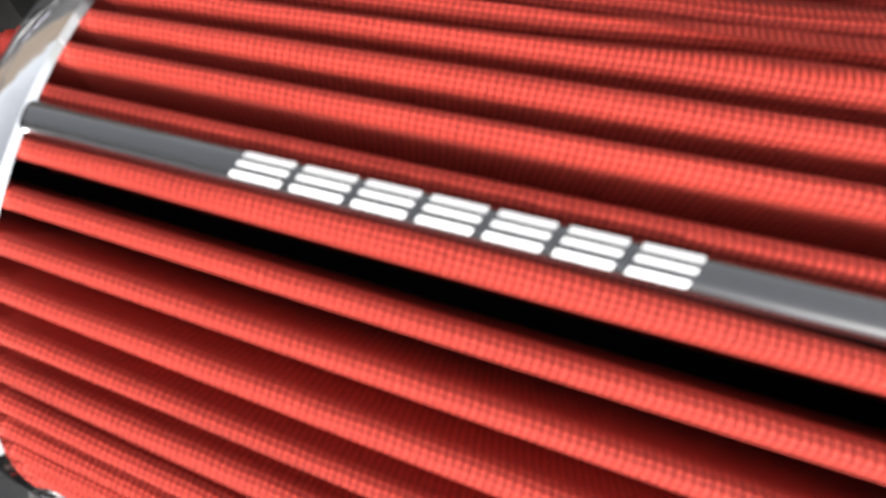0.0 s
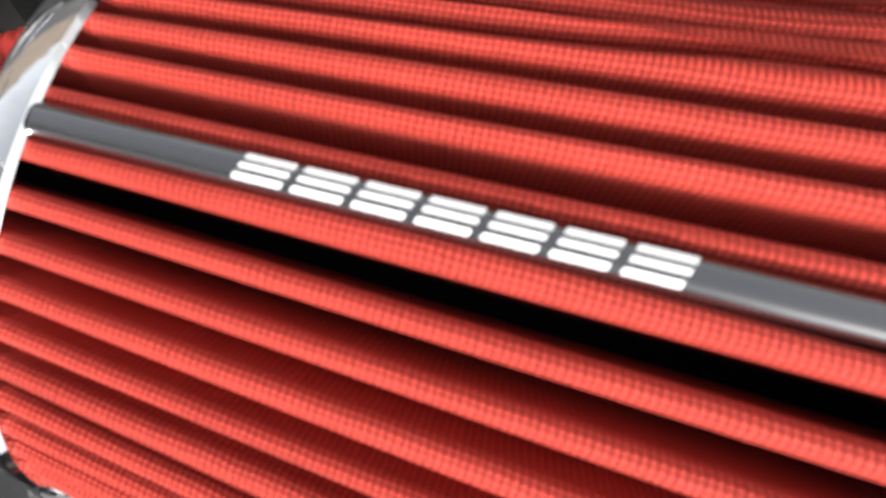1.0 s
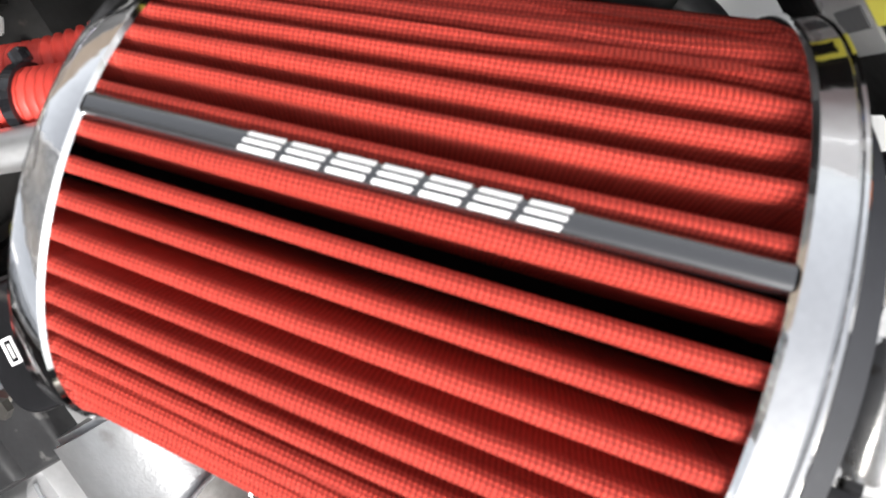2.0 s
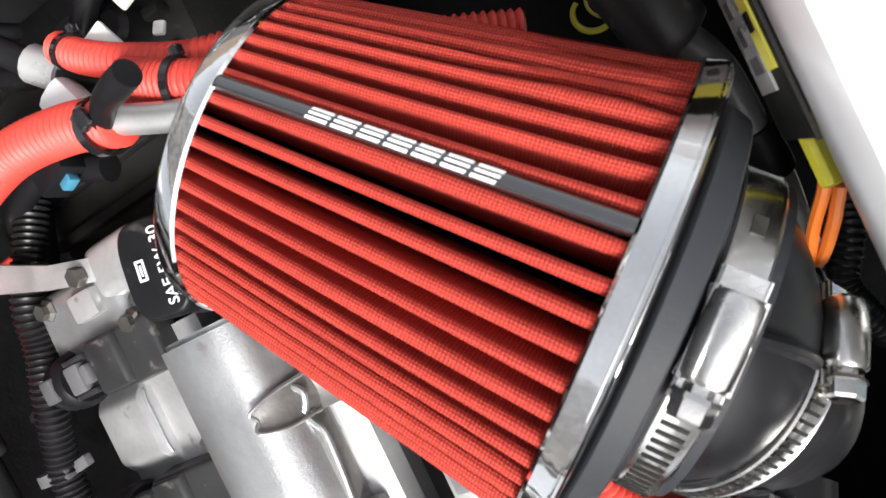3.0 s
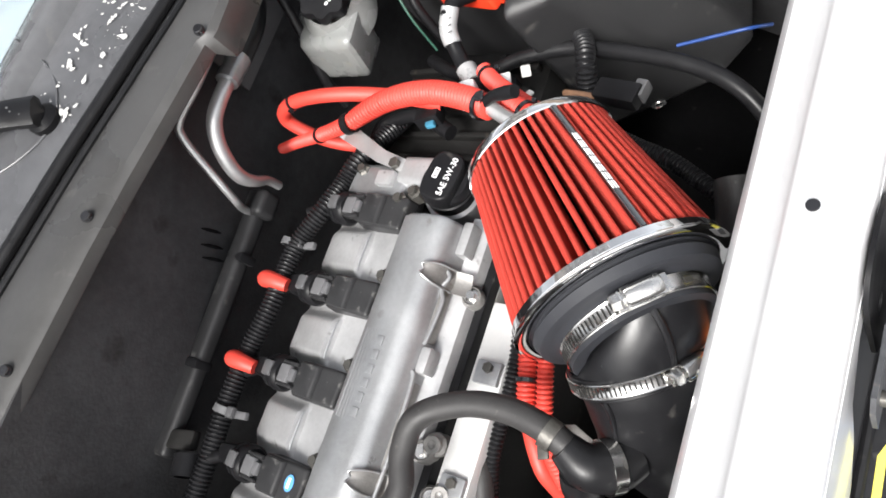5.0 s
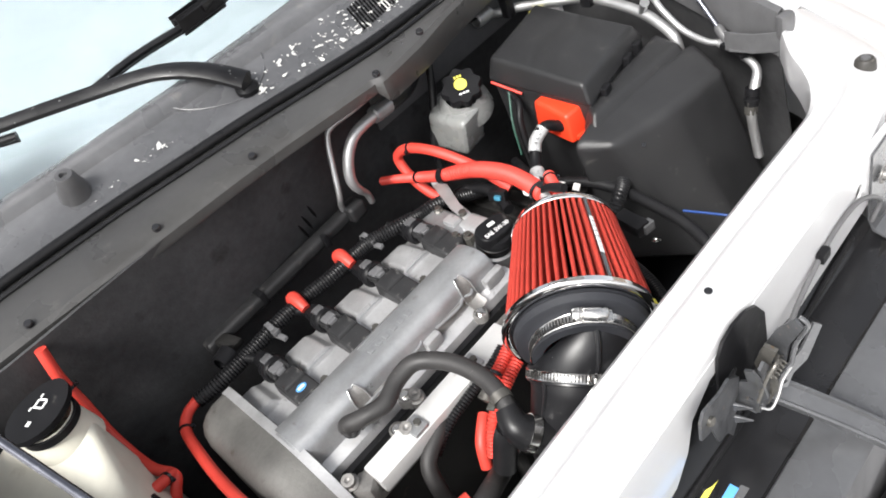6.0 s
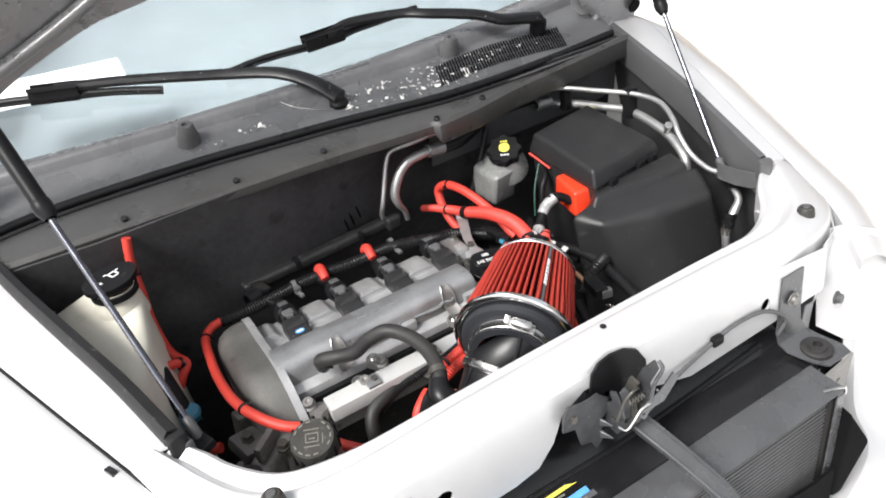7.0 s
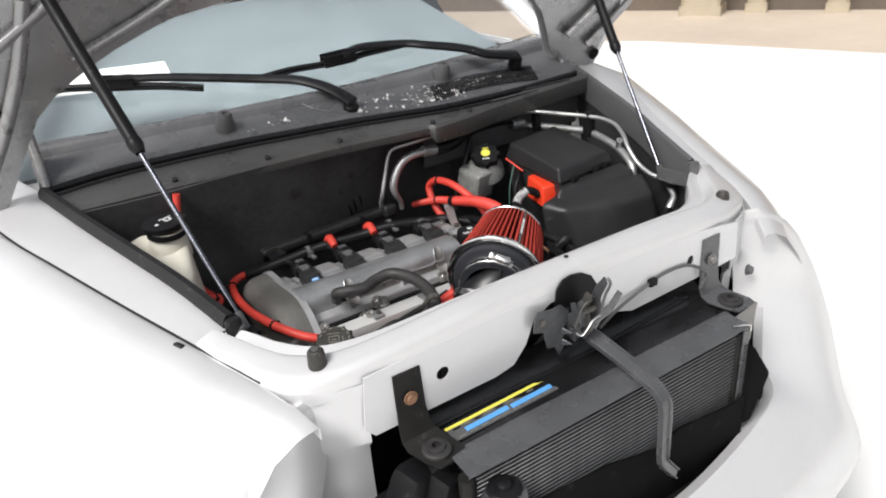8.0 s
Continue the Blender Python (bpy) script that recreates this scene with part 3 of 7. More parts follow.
part("lower_body", loft(B(), [hull(0.64, 0.80, 0.22, 1.06), hull(0.75, 0.85, 0.20, 1.05), hull(1.5, 0.87, 0.19, 1.06), hull(2.4, 0.86, 0.20, 1.08), hull(3.1, 0.82, 0.24, 1.08), hull(3.4, 0.74, 0.34, 1.04)]), M_PAINT, car, "silver lower body and doors")
part("cabin_roof", loft(B(), [hull(1.33, 0.60, 1.67, 1.73), hull(1.45, 0.62, 1.66, 1.755), hull(1.9, 0.63, 1.66, 1.765), hull(2.5, 0.60, 1.62, 1.73), hull(2.95, 0.56, 1.55, 1.65)]), M_PAINT, car, "silver roof")
for sgn in (-1, 1):
    part("side_glass", sheet(B(), [[(CX + sgn * 0.74, 0.95, 1.05), (CX + sgn * 0.76, 1.7, 1.06), (CX + sgn * 0.74, 2.6, 1.07), (CX + sgn * 0.68, 3.0, 1.07)], [(CX + sgn * 0.60, 1.35, 1.68), (CX + sgn * 0.61, 1.8, 1.68), (CX + sgn * 0.59, 2.5, 1.65), (CX + sgn * 0.55, 2.92, 1.58)]], 0.005), M_STRIP, car, "dark side windows")
part("rear_glass", sheet(B(), [[(CX + u * 0.66, 3.1, 1.07) for u in (-1, 0, 1)], [(CX + u * 0.54, 2.94, 1.58) for u in (-1, 0, 1)]], 0.005), M_STRIP, car, "dark rear window")

# hood, raised on two gas struts
HOOD_ANGLE = radians(70)


def hood_at(u, v, off=0.0):
    drop = 0.03 * abs(u) ** 3 / 0.7 ** 3
    flare = 0.45 * min(max(v + 0.02, 0.0), 0.22) * max(u, 0.0)
    return V((CX + u + flare, 0.40 - v * math.cos(HOOD_ANGLE) - off * math.sin(HOOD_ANGLE), 1.08 + v * math.sin(HOOD_ANGLE) - off * math.cos(HOOD_ANGLE) )) + V((0, -drop, 0))


def hood_rear(u):
    left = np.interp(-u, (0, 0.28, 0.373, 0.473, 0.528, 0.586, 0.628, 0.70, 0.755, 0.79), (0.37, 0.342, 0.328, 0.288, 0.26, 0.225, 0.19, 0.06, -0.04, 0.0))
    right = np.interp(u, (0, 0.28, 0.40, 0.463, 0.52, 0.573, 0.64, 0.70, 0.765, 0.79), (0.37, 0.33, 0.28, 0.238, 0.17, 0.075, 0.03, 0.0, -0.025, 0.0))
    return float(left if u < 0 else right)


us = np.linspace(-0.79, 0.775, 41)
rows = [[hood_at(u, hood_rear(u) + (1.05 - hood_rear(u)) * k) for u in us] for k in np.linspace(0, 1, 10)]
hood = part("hood", sheet(B(), rows, 0.003), M_PAINT, car, "silver hood held open")
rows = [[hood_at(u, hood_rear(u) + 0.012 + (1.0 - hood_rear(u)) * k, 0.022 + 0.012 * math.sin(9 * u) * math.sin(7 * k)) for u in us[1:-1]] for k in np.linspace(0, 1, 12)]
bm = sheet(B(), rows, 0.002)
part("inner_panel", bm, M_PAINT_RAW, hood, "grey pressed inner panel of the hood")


# raised black discs stand in for the shade inside the holes
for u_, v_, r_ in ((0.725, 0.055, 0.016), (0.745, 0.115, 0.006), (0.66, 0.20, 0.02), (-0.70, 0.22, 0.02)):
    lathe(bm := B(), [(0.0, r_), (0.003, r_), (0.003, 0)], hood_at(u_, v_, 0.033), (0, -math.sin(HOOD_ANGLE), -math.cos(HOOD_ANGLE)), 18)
    part("panel_hole", bm, M_DEEP_BLACK, hood, "dark round hole in the inner panel")
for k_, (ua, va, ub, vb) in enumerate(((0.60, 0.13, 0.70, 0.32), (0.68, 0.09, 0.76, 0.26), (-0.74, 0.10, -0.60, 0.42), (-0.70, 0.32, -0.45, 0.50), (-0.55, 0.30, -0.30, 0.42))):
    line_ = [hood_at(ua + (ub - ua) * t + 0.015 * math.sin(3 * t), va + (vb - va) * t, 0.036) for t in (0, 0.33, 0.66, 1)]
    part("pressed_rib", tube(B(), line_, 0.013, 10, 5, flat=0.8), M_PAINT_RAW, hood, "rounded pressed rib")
part("slot_clip", box(B(), (-0.272, -0.225, 1.0025), (0.008, 0.018, 0.005), 0.0015, (0, 8, 25)), M_STRIP, car, "small dark clip in the fender's edge")


def bump_stop(x, y, z):
    ob = thing("bump_stop", (x, y, z), "black rubber bump stop on the silver panel", "rubber stop", "hood stops")
    lathe(bm := B(), [(-0.004, 0.0125), (0.006, 0.0135), (0.020, 0.0125), (0.028, 0.0115), (0.031, 0.009), (0.031, 0)], (x, y, z), (0, 0, 1), 18)
    part("stop", bm, M_CAP, ob)
    lathe(bm := B(), [(0.0308, 0.0055), (0.0330, 0.0052), (0.0333, 0)], (x, y, z), (0, 0, 1), 12)
    part("tip", bm, M_GREYPL, ob)


bump_stop(-0.128, -0.399, 0.994)
bump_stop(0.706, -0.394, 0.981)


def gas_strut(low, joint, high):
    ob = part("gas_strut", tube(B(), [joint, high], 0.011, 14, 2), M_BLACK, car, "black gas strut with a steel rod")
    part("rod", tube(B(), [low, joint], 0.0042, 10, 2), M_ROD, ob, "polished steel rod")
    lathe(bm := B(), [(-0.012, 0.008), (0.0, 0.0125), (0.012, 0.0125), (0.016, 0.010)], joint, V(high) - V(joint), 14)
    part("collar", bm, M_BLACK, ob)
    lathe(bm := B(), [(-0.008, 0), (-0.008, 0.007), (0.02, 0.007), (0.024, 0.004)], low, V(joint) - V(low), 12)
    part("ball_socket", bm, M_GREYPL, ob)


gas_strut((-0.173, -0.220, 0.994), (-0.225, -0.009, 1.243), (-0.281, 0.218, 1.511))
gas_strut((0.790, -0.172, 0.963), (0.856, 0.043, 1.201), (0.915, 0.235, 1.414))

# firewall and the closed underside of the bay
rows = [[V((x, float(np.interp(x, (-0.40, -0.2, 0.1, 0.4, 0.7, 0.95), (0.21, 0.19, 0.195, 0.255, 0.255, 0.25))) + dy, z)) for x in np.linspace(-0.322, 0.925, 30)] for z, dy in ((1.092, 0.0), (1.04, 0.012), (0.95, 0.03), (0.85, 0.05), (0.7, 0.06), (0.45, 0.05))]
firewall = part("firewall", sheet(B(), rows, 0.004), M_FIRE, car, "black insulated firewall")
for x, z in ((0.250, 0.947), (0.233, 0.938), (0.219, 0.931)):
    y = float(np.interp(x, (0.1, 0.4), (0.195, 0.255))) + 0.0275
    part("pad_slit", tube(B(), [(x, y, z), (x + 0.003, y + 0.002, z - 0.012), (x + 0.006, y + 0.005, z - 0.026), (x + 0.008, y + 0.008, z - 0.036)], [0.0008, 0.0022, 0.0022, 0.0008], 8, 4), M_DEEP_BLACK, firewall, "dark slit in the insulating pad")
rows = [[V((x, 0.240 + 0.02 * max(0.0, (x - 0.85) / 0.1) + dy, z)) for x in np.linspace(0.43, 0.928, 14)] for z, dy in ((1.094, -0.014), (1.080, -0.004), (1.05, 0.0), (1.00, 0.004), (0.965, 0.010))]
part("firewall_upper", sheet(B(), rows, 0.003), M_GREYPL, car, "grey upper wall behind the refrigerant lines")
box(bm := B(), (CX, 0.02, 0.42), (1.3, 0.80, 0.02))
part("undertray", bm, M_DEEP_BLACK, car, "black undertray below the engine")
# bumper skin round the open grille
SKIN = [((0.770, -0.433, 0.962), (0.885, -0.447, 0.884), (0.975, -0.457, 0.69)), ((0.800, -0.440, 0.82), (0.920, -0.500, 0.74), (1.02, -0.47, 0.55)), ((0.735, -0.500, 0.68), (0.90, -0.58, 0.58), (1.06, -0.45, 0.40)),
        ((0.690, -0.560, 0.64), (0.85, -0.66, 0.48), (1.02, -0.54, 0.28)), ((0.50, -0.605, 0.62), (0.55, -0.70, 0.48), (0.60, -0.66, 0.25)), ((CX, -0.625, 0.615), (CX, -0.73, 0.48), (CX, -0.70, 0.25))]
left_skin = [tuple((2 * CX - x, y, z) for x, y, z in row) for row in SKIN[::-1]]
left_skin[-1] = ((-0.178, -0.432, 0.962), (-0.295, -0.447, 0.884), (-0.385, -0.457, 0.69))
left_skin[-2] = ((-0.195, -0.450, 0.87), (-0.320, -0.500, 0.76), (-0.43, -0.47, 0.55))
left_skin[-3] = ((-0.235, -0.500, 0.75), (-0.340, -0.58, 0.60), (-0.47, -0.45, 0.40))
left_skin.append(((-0.180, -0.385, 0.950), (-0.290, -0.385, 0.876), (-0.375, -0.385, 0.690)))
SKIN.insert(0, ((0.768, -0.410, 0.956), (0.875, -0.410, 0.890), (0.960, -0.410, 0.70)))
stations = SKIN + left_skin[1:]
edges = [smooth_line([st[k] for st in stations], 5) for k in range(3)]
rows = []
for a, b, c in zip(*edges):
    side = -1 if c.x < CX else 1
    tuck = 1.0 if abs(a.x - CX) > 0.42 and a.z > 0.78 else 0.0
    back = a + V((-side * 0.05 * tuck, 0.02 + 0.015 * tuck, -0.01))
    d = c + V((0.045 * side, 0.14, -0.12)) * min(1.0, abs(c.x - CX) / 0.6)
    rows.append([back, a] + smooth_line([a, b, c, d], 4)[1:])
part("bumper_skin", sheet(B(), rows, 0.002), M_PAINT, car, "silver bumper skin round the open grille")


def wheel(x, y):
    ob = part("wheel", lathe(B(), [(-0.1, 0.20), (-0.1, 0.30), (-0.06, 0.325), (0.06, 0.325), (0.1, 0.30), (0.1, 0.20)], (x, y, 0.325), (1, 0, 0), 36), M_RUBBER, car, "black rubber tyre")
    part("rim", lathe(B(), [(-0.08, 0), (-0.08, 0.19), (-0.09, 0.205), (0.09, 0.205), (0.08, 0.19), (0.07, 0)], (x, y, 0.325), (1, 0, 0), 30), M_ALU_DARK, ob)


for x in (-0.42, 1.01):
    for y in (0.02, 2.65):
        wheel(x, y)

# ---- the engine ----
engine = thing("engine", (0.14, 0.0, 0.45), "four-cylinder engine with a cast aluminium cam cover", "engine")
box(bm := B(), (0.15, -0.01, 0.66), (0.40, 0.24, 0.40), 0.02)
part("block", bm, M_SHADE, engine, "grimy engine block, coloured near black as in shade")


def x_profile(bm, pts, x0, x1, n=2, wave=None):
    """A shape with the same outline (y, z) all along x."""
    rows = [[V((x, y, z + (wave(x, y) if wave else 0))) for y, z in pts] for x in np.linspace(x0, x1, n)]
    grid = [[bm.verts.new(p) for p in r] for r in rows]
    for i in range(n - 1):
        for j in range(len(pts)):
            k = (j + 1) % len(pts)
            bm.faces.new((grid[i][j], grid[i][k], grid[i + 1][k], grid[i + 1][j]))
    bm.faces.new(grid[0])
    bm.faces.new(grid[-1])
    return bm


COILS = (0.0, 0.096, 0.192, 0.288)
# coil side of the cam cover: one skin that swells between the coils
def swell(v, lo, hi, soft):
    """1 between lo and hi, falling to 0 over soft on either side."""
    k = min(1.0, max(0.0, min(v - lo + soft, hi - v + soft) / soft))
    return k * k * (3 - 2 * k)


HUMPS = ((-0.060, -0.004), (0.050, 0.094), (0.146, 0.192), (0.244, 0.292))


def cover_z(x, y):
    base = float(np.interp(y, (-0.036, 0.0, 0.04, 0.07, 0.09, 0.104, 0.113, 0.118), (0.889, 0.889, 0.888, 0.884, 0.879, 0.870, 0.856, 0.835)))
    up = max(swell(x, a + 0.007, b - 0.007, 0.015) for a, b in HUMPS)
    across = min(1.0, max(0.0, (y - 0.028) / 0.005)) * (1 - 0.45 * min(1.0, max(0.0, (y - 0.05) / 0.06)) ** 2)
    return base + 0.0105 * up * across + 0.0015 * swell(x, -0.05, 0.40, 0.01)


ys = [-0.036, -0.02, 0.0, 0.015, 0.024, 0.028, 0.0295, 0.031, 0.033, 0.036, 0.042, 0.05, 0.06, 0.07, 0.08, 0.088, 0.095, 0.101, 0.106, 0.110, 0.114, 0.117, 0.118]
rows = [[(x, -0.036, 0.80)] + [(x, y, cover_z(x, y)) for y in ys] + [(x, 0.119, 0.80)] for x in np.linspace(-0.03, 0.318, 140)]
part("cam_cover", sheet(B(), rows, 0.003), M_ALU_MID, engine, "cast aluminium cam cover that swells between the coils")
for a, b in HUMPS[1:]:
    part("casting_seam", tube(B(), [(x, 0.0305, cover_z(x, 0.0305) + 0.0006) for x in np.linspace(a + 0.002, b - 0.002, 7)], 0.0011, 6, 2), M_ALU, engine, "bright casting edge of a swelling")
box(bm := B(), (0.345, 0.045, 0.878), (0.055, 0.085, 0.046), 0.012, None, 4)
part("end_block", bm, M_ALU, engine)
box(bm := B(), (0.365, -0.005, 0.880), (0.036, 0.05, 0.046), 0.010, None, 4)
box(bm, (0.352, 0.030, 0.903), (0.018, 0.024, 0.010), 0.003)
part("end_boss", bm, M_ALU_MID, engine)
for x, y in ((0.362, 0.070), (0.330, 0.002)):
    part("cover_screw", lathe(B(), [(-0.01, 0.008), (0, 0.008), (0.002, 0.0055), (0.006, 0.0055), (0.006, 0)], (x, y, 0.902), (0, 0, 1), 6), M_ZINC, engine)
# raised middle of the cam cover
top = [(-0.030, 0.88), (-0.033, 0.918), (-0.037, 0.926), (-0.046, 0.930), (-0.062, 0.932), (-0.078, 0.931), (-0.088, 0.927), (-0.095, 0.918), (-0.099, 0.90), (-0.101, 0.87)]
bm = x_profile(B(), top, -0.040, 0.306, 12)
bmesh.ops.bevel(bm, geom=[e for e in bm.edges if abs(e.verts[0].co.x - e.verts[1].co.x) < 1e-5 and abs(abs(e.verts[0].co.x - 0.133) - 0.173) < 1e-3], offset=0.003, segments=2, affect="EDGES")
raised = part("raised_cover", bm, M_ALU, engine, "bright raised middle of the cam cover")
for k in range(4):
    part("cast_line", box(B(), (0.1425, -0.0405 - 0.0042 * k - 0.004, 0.9297 + 0.0004 * k), (0.085, 0.0014, 0.0014), 0.0004), M_ALU, raised)
for k in range(6):
    part("cast_mark", box(B(), (0.108 + 0.0135 * k, -0.0665, 0.9322), (0.0085, 0.0075, 0.0016), 0.0005), M_ALU, raised)
# front step of the cover with its ribs and bolt bosses
step = [(-0.095, 0.82), (-0.095, 0.893), (-0.103, 0.893), (-0.114, 0.886), (-0.118, 0.872), (-0.118, 0.82)]
part("cover_step", x_profile(B(), step, -0.035, 0.32), M_ALU_MID, engine, "dull front step of the cam cover")
# two shallow pockets in the front slope, each with a bright cast rim
for pts_ in ([(0.255, -0.0900), (0.258, -0.096), (0.253, -0.1010), (0.246, -0.0990), (0.242, -0.0965), (0.236, -0.0990), (0.228, -0.1020), (0.205, -0.1010), (0.185, -0.0990)], [(0.158, -0.0930), (0.155, -0.0990), (0.120, -0.1010), (0.081, -0.1020), (0.045, -0.1010)]):
    part("pocket_rim", tube(B(), [(x, y, 0.9105 - 0.30 * (abs(y) - 0.095)) for x, y in pts_], 0.0021, 8, 5), M_ALU, engine, "bright cast rim of a pocket")
# dark boxes on the slope stand in for the pockets' shade
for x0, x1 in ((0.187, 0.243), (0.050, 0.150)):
    part("pocket", box(B(), ((x0 + x1) / 2, -0.0968, 0.9020), (x1 - x0, 0.008, 0.014), 0.003), M_ALU_DARK, engine, "dark box on the cover's front slope for a pocket's shade")
part("gasket", x_profile(B(), [(-0.118, 0.845), (-0.118, 0.876), (-0.127, 0.876), (-0.127, 0.845)], -0.02, 0.31), M_BLACK, engine, "black gasket edge")
# dished plates laid on the edge, their dark metal painting the hollow's shade
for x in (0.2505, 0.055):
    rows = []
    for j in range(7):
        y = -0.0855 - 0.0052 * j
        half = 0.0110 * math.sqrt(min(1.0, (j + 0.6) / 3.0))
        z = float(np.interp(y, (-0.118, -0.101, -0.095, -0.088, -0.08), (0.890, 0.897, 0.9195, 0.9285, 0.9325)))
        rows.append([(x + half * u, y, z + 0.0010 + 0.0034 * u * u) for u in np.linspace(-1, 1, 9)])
    scoop = part("scoop", sheet(B(), rows, 0.001), M_ALU_DARK, engine, "shallow scoop on the cover's front edge, darkened for its shade")
    rim = [rows[j][0] for j in (3, 2, 1, 0)] + [rows[0][4]] + [rows[j][8] for j in (0, 1, 2, 3)]
    part("scoop_rim", tube(B(), rim, 0.0011, 8, 4), M_ALU, scoop, "bright cast rim of the scoop")
for x0, x1 in ((0.158, 0.184), (0.275, 0.31)):
    part("rib", box(B(), ((x0 + x1) / 2, -0.103, 0.901), (x1 - x0, 0.012, 0.018), 0.004), M_ALU_MID, engine)


def cover_bolt(x, y, z, r=0.011):
    ob = part("bolt_boss", lathe(B(), [(-0.05, r), (0, r), (0.003, r - 0.002), (0.003, r * 0.75), (0.0, r * 0.7), (0, 0)], (x, y, z), (0, -0.25, 1), 20), M_ALU_DARK, engine)
    part("bolt", lathe(B(), [(-0.004, r * 0.62), (0.002, r * 0.62), (0.002, r * 0.4), (0.008, r * 0.38), (0.008, 0)], (x, y, z), (0, -0.25, 1), 12), M_STEEL, ob, "steel bolt")


for x, y, z in ((0.243, -0.117, 0.886), (0.095, -0.121, 0.890), (0.060, -0.135, 0.875)):
    cover_bolt(x, y, z)
part("front_flange", x_profile(B(), [(-0.112, 0.80), (-0.112, 0.862), (-0.128, 0.862), (-0.132, 0.85), (-0.132, 0.80)], -0.03, 0.33), M_ALU_DARK, engine)
# bright rail along the front of the head
rail = thing("fuel_rail", (0.12, -0.155, 0.84), "bright steel rail along the front of the engine", "rail")
part("bar", box(B(), (0.122, -0.155, 0.868), (0.245, 0.034, 0.024), 0.003), M_SATIN, rail)
for x in (0.178, 0.074):
    c = part("clip", box(B(), (x, -0.157, 0.881), (0.022, 0.026, 0.008), 0.002), M_ALU, rail, "small bracket on the rail")
    part("nut", lathe(B(), [(0, 0.005), (0.005, 0.005), (0.005, 0)], (x + 0.004, -0.158, 0.884), (0, 0, 1), 6), M_ZINC, c)


def coil(x, marked):
    m = x + 0.0255
    ob = thing("ignition_coil", (m, 0.02, 0.88), "black ignition coil plugged into the cam cover", "ignition coil", "ignition coils")
    part("body", tapered(B(), [(m - 0.020, -0.014, 0.885), (m + 0.020, -0.014, 0.885), (m + 0.020, 0.046, 0.882), (m - 0.020, 0.046, 0.882)], [(m - 0.0185, -0.012, 0.903), (m + 0.0185, -0.012, 0.903), (m + 0.0185, 0.043, 0.9105), (m - 0.0185, 0.043, 0.9105)], 0.004, 3), M_COIL, ob)
    part("cover_step", tapered(B(), [(m - 0.0175, 0.014, 0.906), (m + 0.0175, 0.014, 0.906), (m + 0.0175, 0.042, 0.909), (m - 0.0175, 0.042, 0.909)], [(m - 0.016, 0.017, 0.9115), (m + 0.016, 0.017, 0.9115), (m + 0.016, 0.040, 0.9130), (m - 0.016, 0.040, 0.9130)], 0.002, 2), M_COIL, ob, "raised black step of the coil")
    if marked:
        lathe(bm := B(), [(0, 0.008), (0.0006, 0.008), (0.0006, 0)], (m, 0.003, 0.9065), (0, -0.13, 1), 20)
        for v in bm.verts:
            v.co.y = 0.003 + (v.co.y - 0.003) * 0.6
        part("badge", bm, M_BLUE, ob, "small blue and white oval mark")
        part("badge_bar", box(B(), (m, 0.003, 0.9075), (0.010, 0.003, 0.0005), 0, (7, 0, 0)), M_WHITE, ob)
    part("throat", box(B(), (m, 0.050, 0.901), (0.024, 0.022, 0.016), 0.003, (-4, 0, 0)), M_COIL, ob)
    part("latch", box(B(), (m, 0.0625, 0.9085), (0.019, 0.024, 0.010), 0.002, (-5, 0, 0)), M_LATCH, ob, "grey connector latch")
    part("latch_window", box(B(), (m, 0.0490, 0.9105), (0.013, 0.010, 0.006), 0.002, (-5, 0, 0)), M_LATCH, ob)
    for k in (-1, 1):
        part("latch_rail", box(B(), (m + k * 0.0115, 0.058, 0.9075), (0.0035, 0.032, 0.010), 0.001, (-5, 0, 0)), M_COIL, ob)
    part("latch_gap", box(B(), (m, 0.0545, 0.9125), (0.014, 0.003, 0.003), 0.0008), M_BLACK, ob)
    part("connector", lathe(B(), [(-0.014, 0), (-0.014, 0.0165), (-0.010, 0.0195), (-0.004, 0.0195), (-0.003, 0.0165), (0.003, 0.0165), (0.004, 0.0185), (0.008, 0.0180), (0.013, 0.012), (0.018, 0.010), (0.018, 0)], (m, 0.079, 0.899), (0, 1, -0.12), 24), M_BLACK, ob, "round black wiring connector")
    part("lock_tab", box(B(), (m, 0.079, 0.9175), (0.016, 0.014, 0.005), 0.002, (-5, 0, 0)), M_GREYPL, ob)
    part("lead_boot", tapered(B(), [(m - 0.014, 0.092, 0.889), (m + 0.014, 0.092, 0.889), (m + 0.010, 0.122, 0.887), (m - 0.010, 0.122, 0.887)], [(m - 0.012, 0.092, 0.908), (m + 0.012, 0.092, 0.908), (m + 0.008, 0.120, 0.905), (m - 0.008, 0.120, 0.905)], 0.004, 2), M_BLACK, ob)
    part("bolt", lathe(B(), [(-0.014, 0.0085), (0, 0.0085), (0.001, 0.0052), (0.006, 0.0052), (0.006, 0)], (m + 0.027, -0.012, 0.899), (0, 0, 1), 6), M_ZINC, ob, "steel bolt")


for i, x in enumerate(COILS):
    coil(x, i == 0)

# wiring harness behind the coils
harness = thing("wiring_harness", (0.15, 0.13, 0.86), "black corrugated wiring conduit along the coils", "wiring")
run = [(-0.070, 0.146, 0.892), (-0.035, 0.137, 0.896), (0.025, 0.135, 0.900), (0.079, 0.137, 0.903), (0.138, 0.134, 0.904), (0.187, 0.127, 0.905), (0.256, 0.125, 0.905), (0.308, 0.105, 0.905), (0.345, 0.095, 0.900), (0.375, 0.085, 0.90), (0.43, 0.07, 0.88), (0.48, 0.06, 0.86)]
part("conduit", tube(B(), run, 0.0115, 16, 8, ribs=0.0046), M_RUBBER, harness)
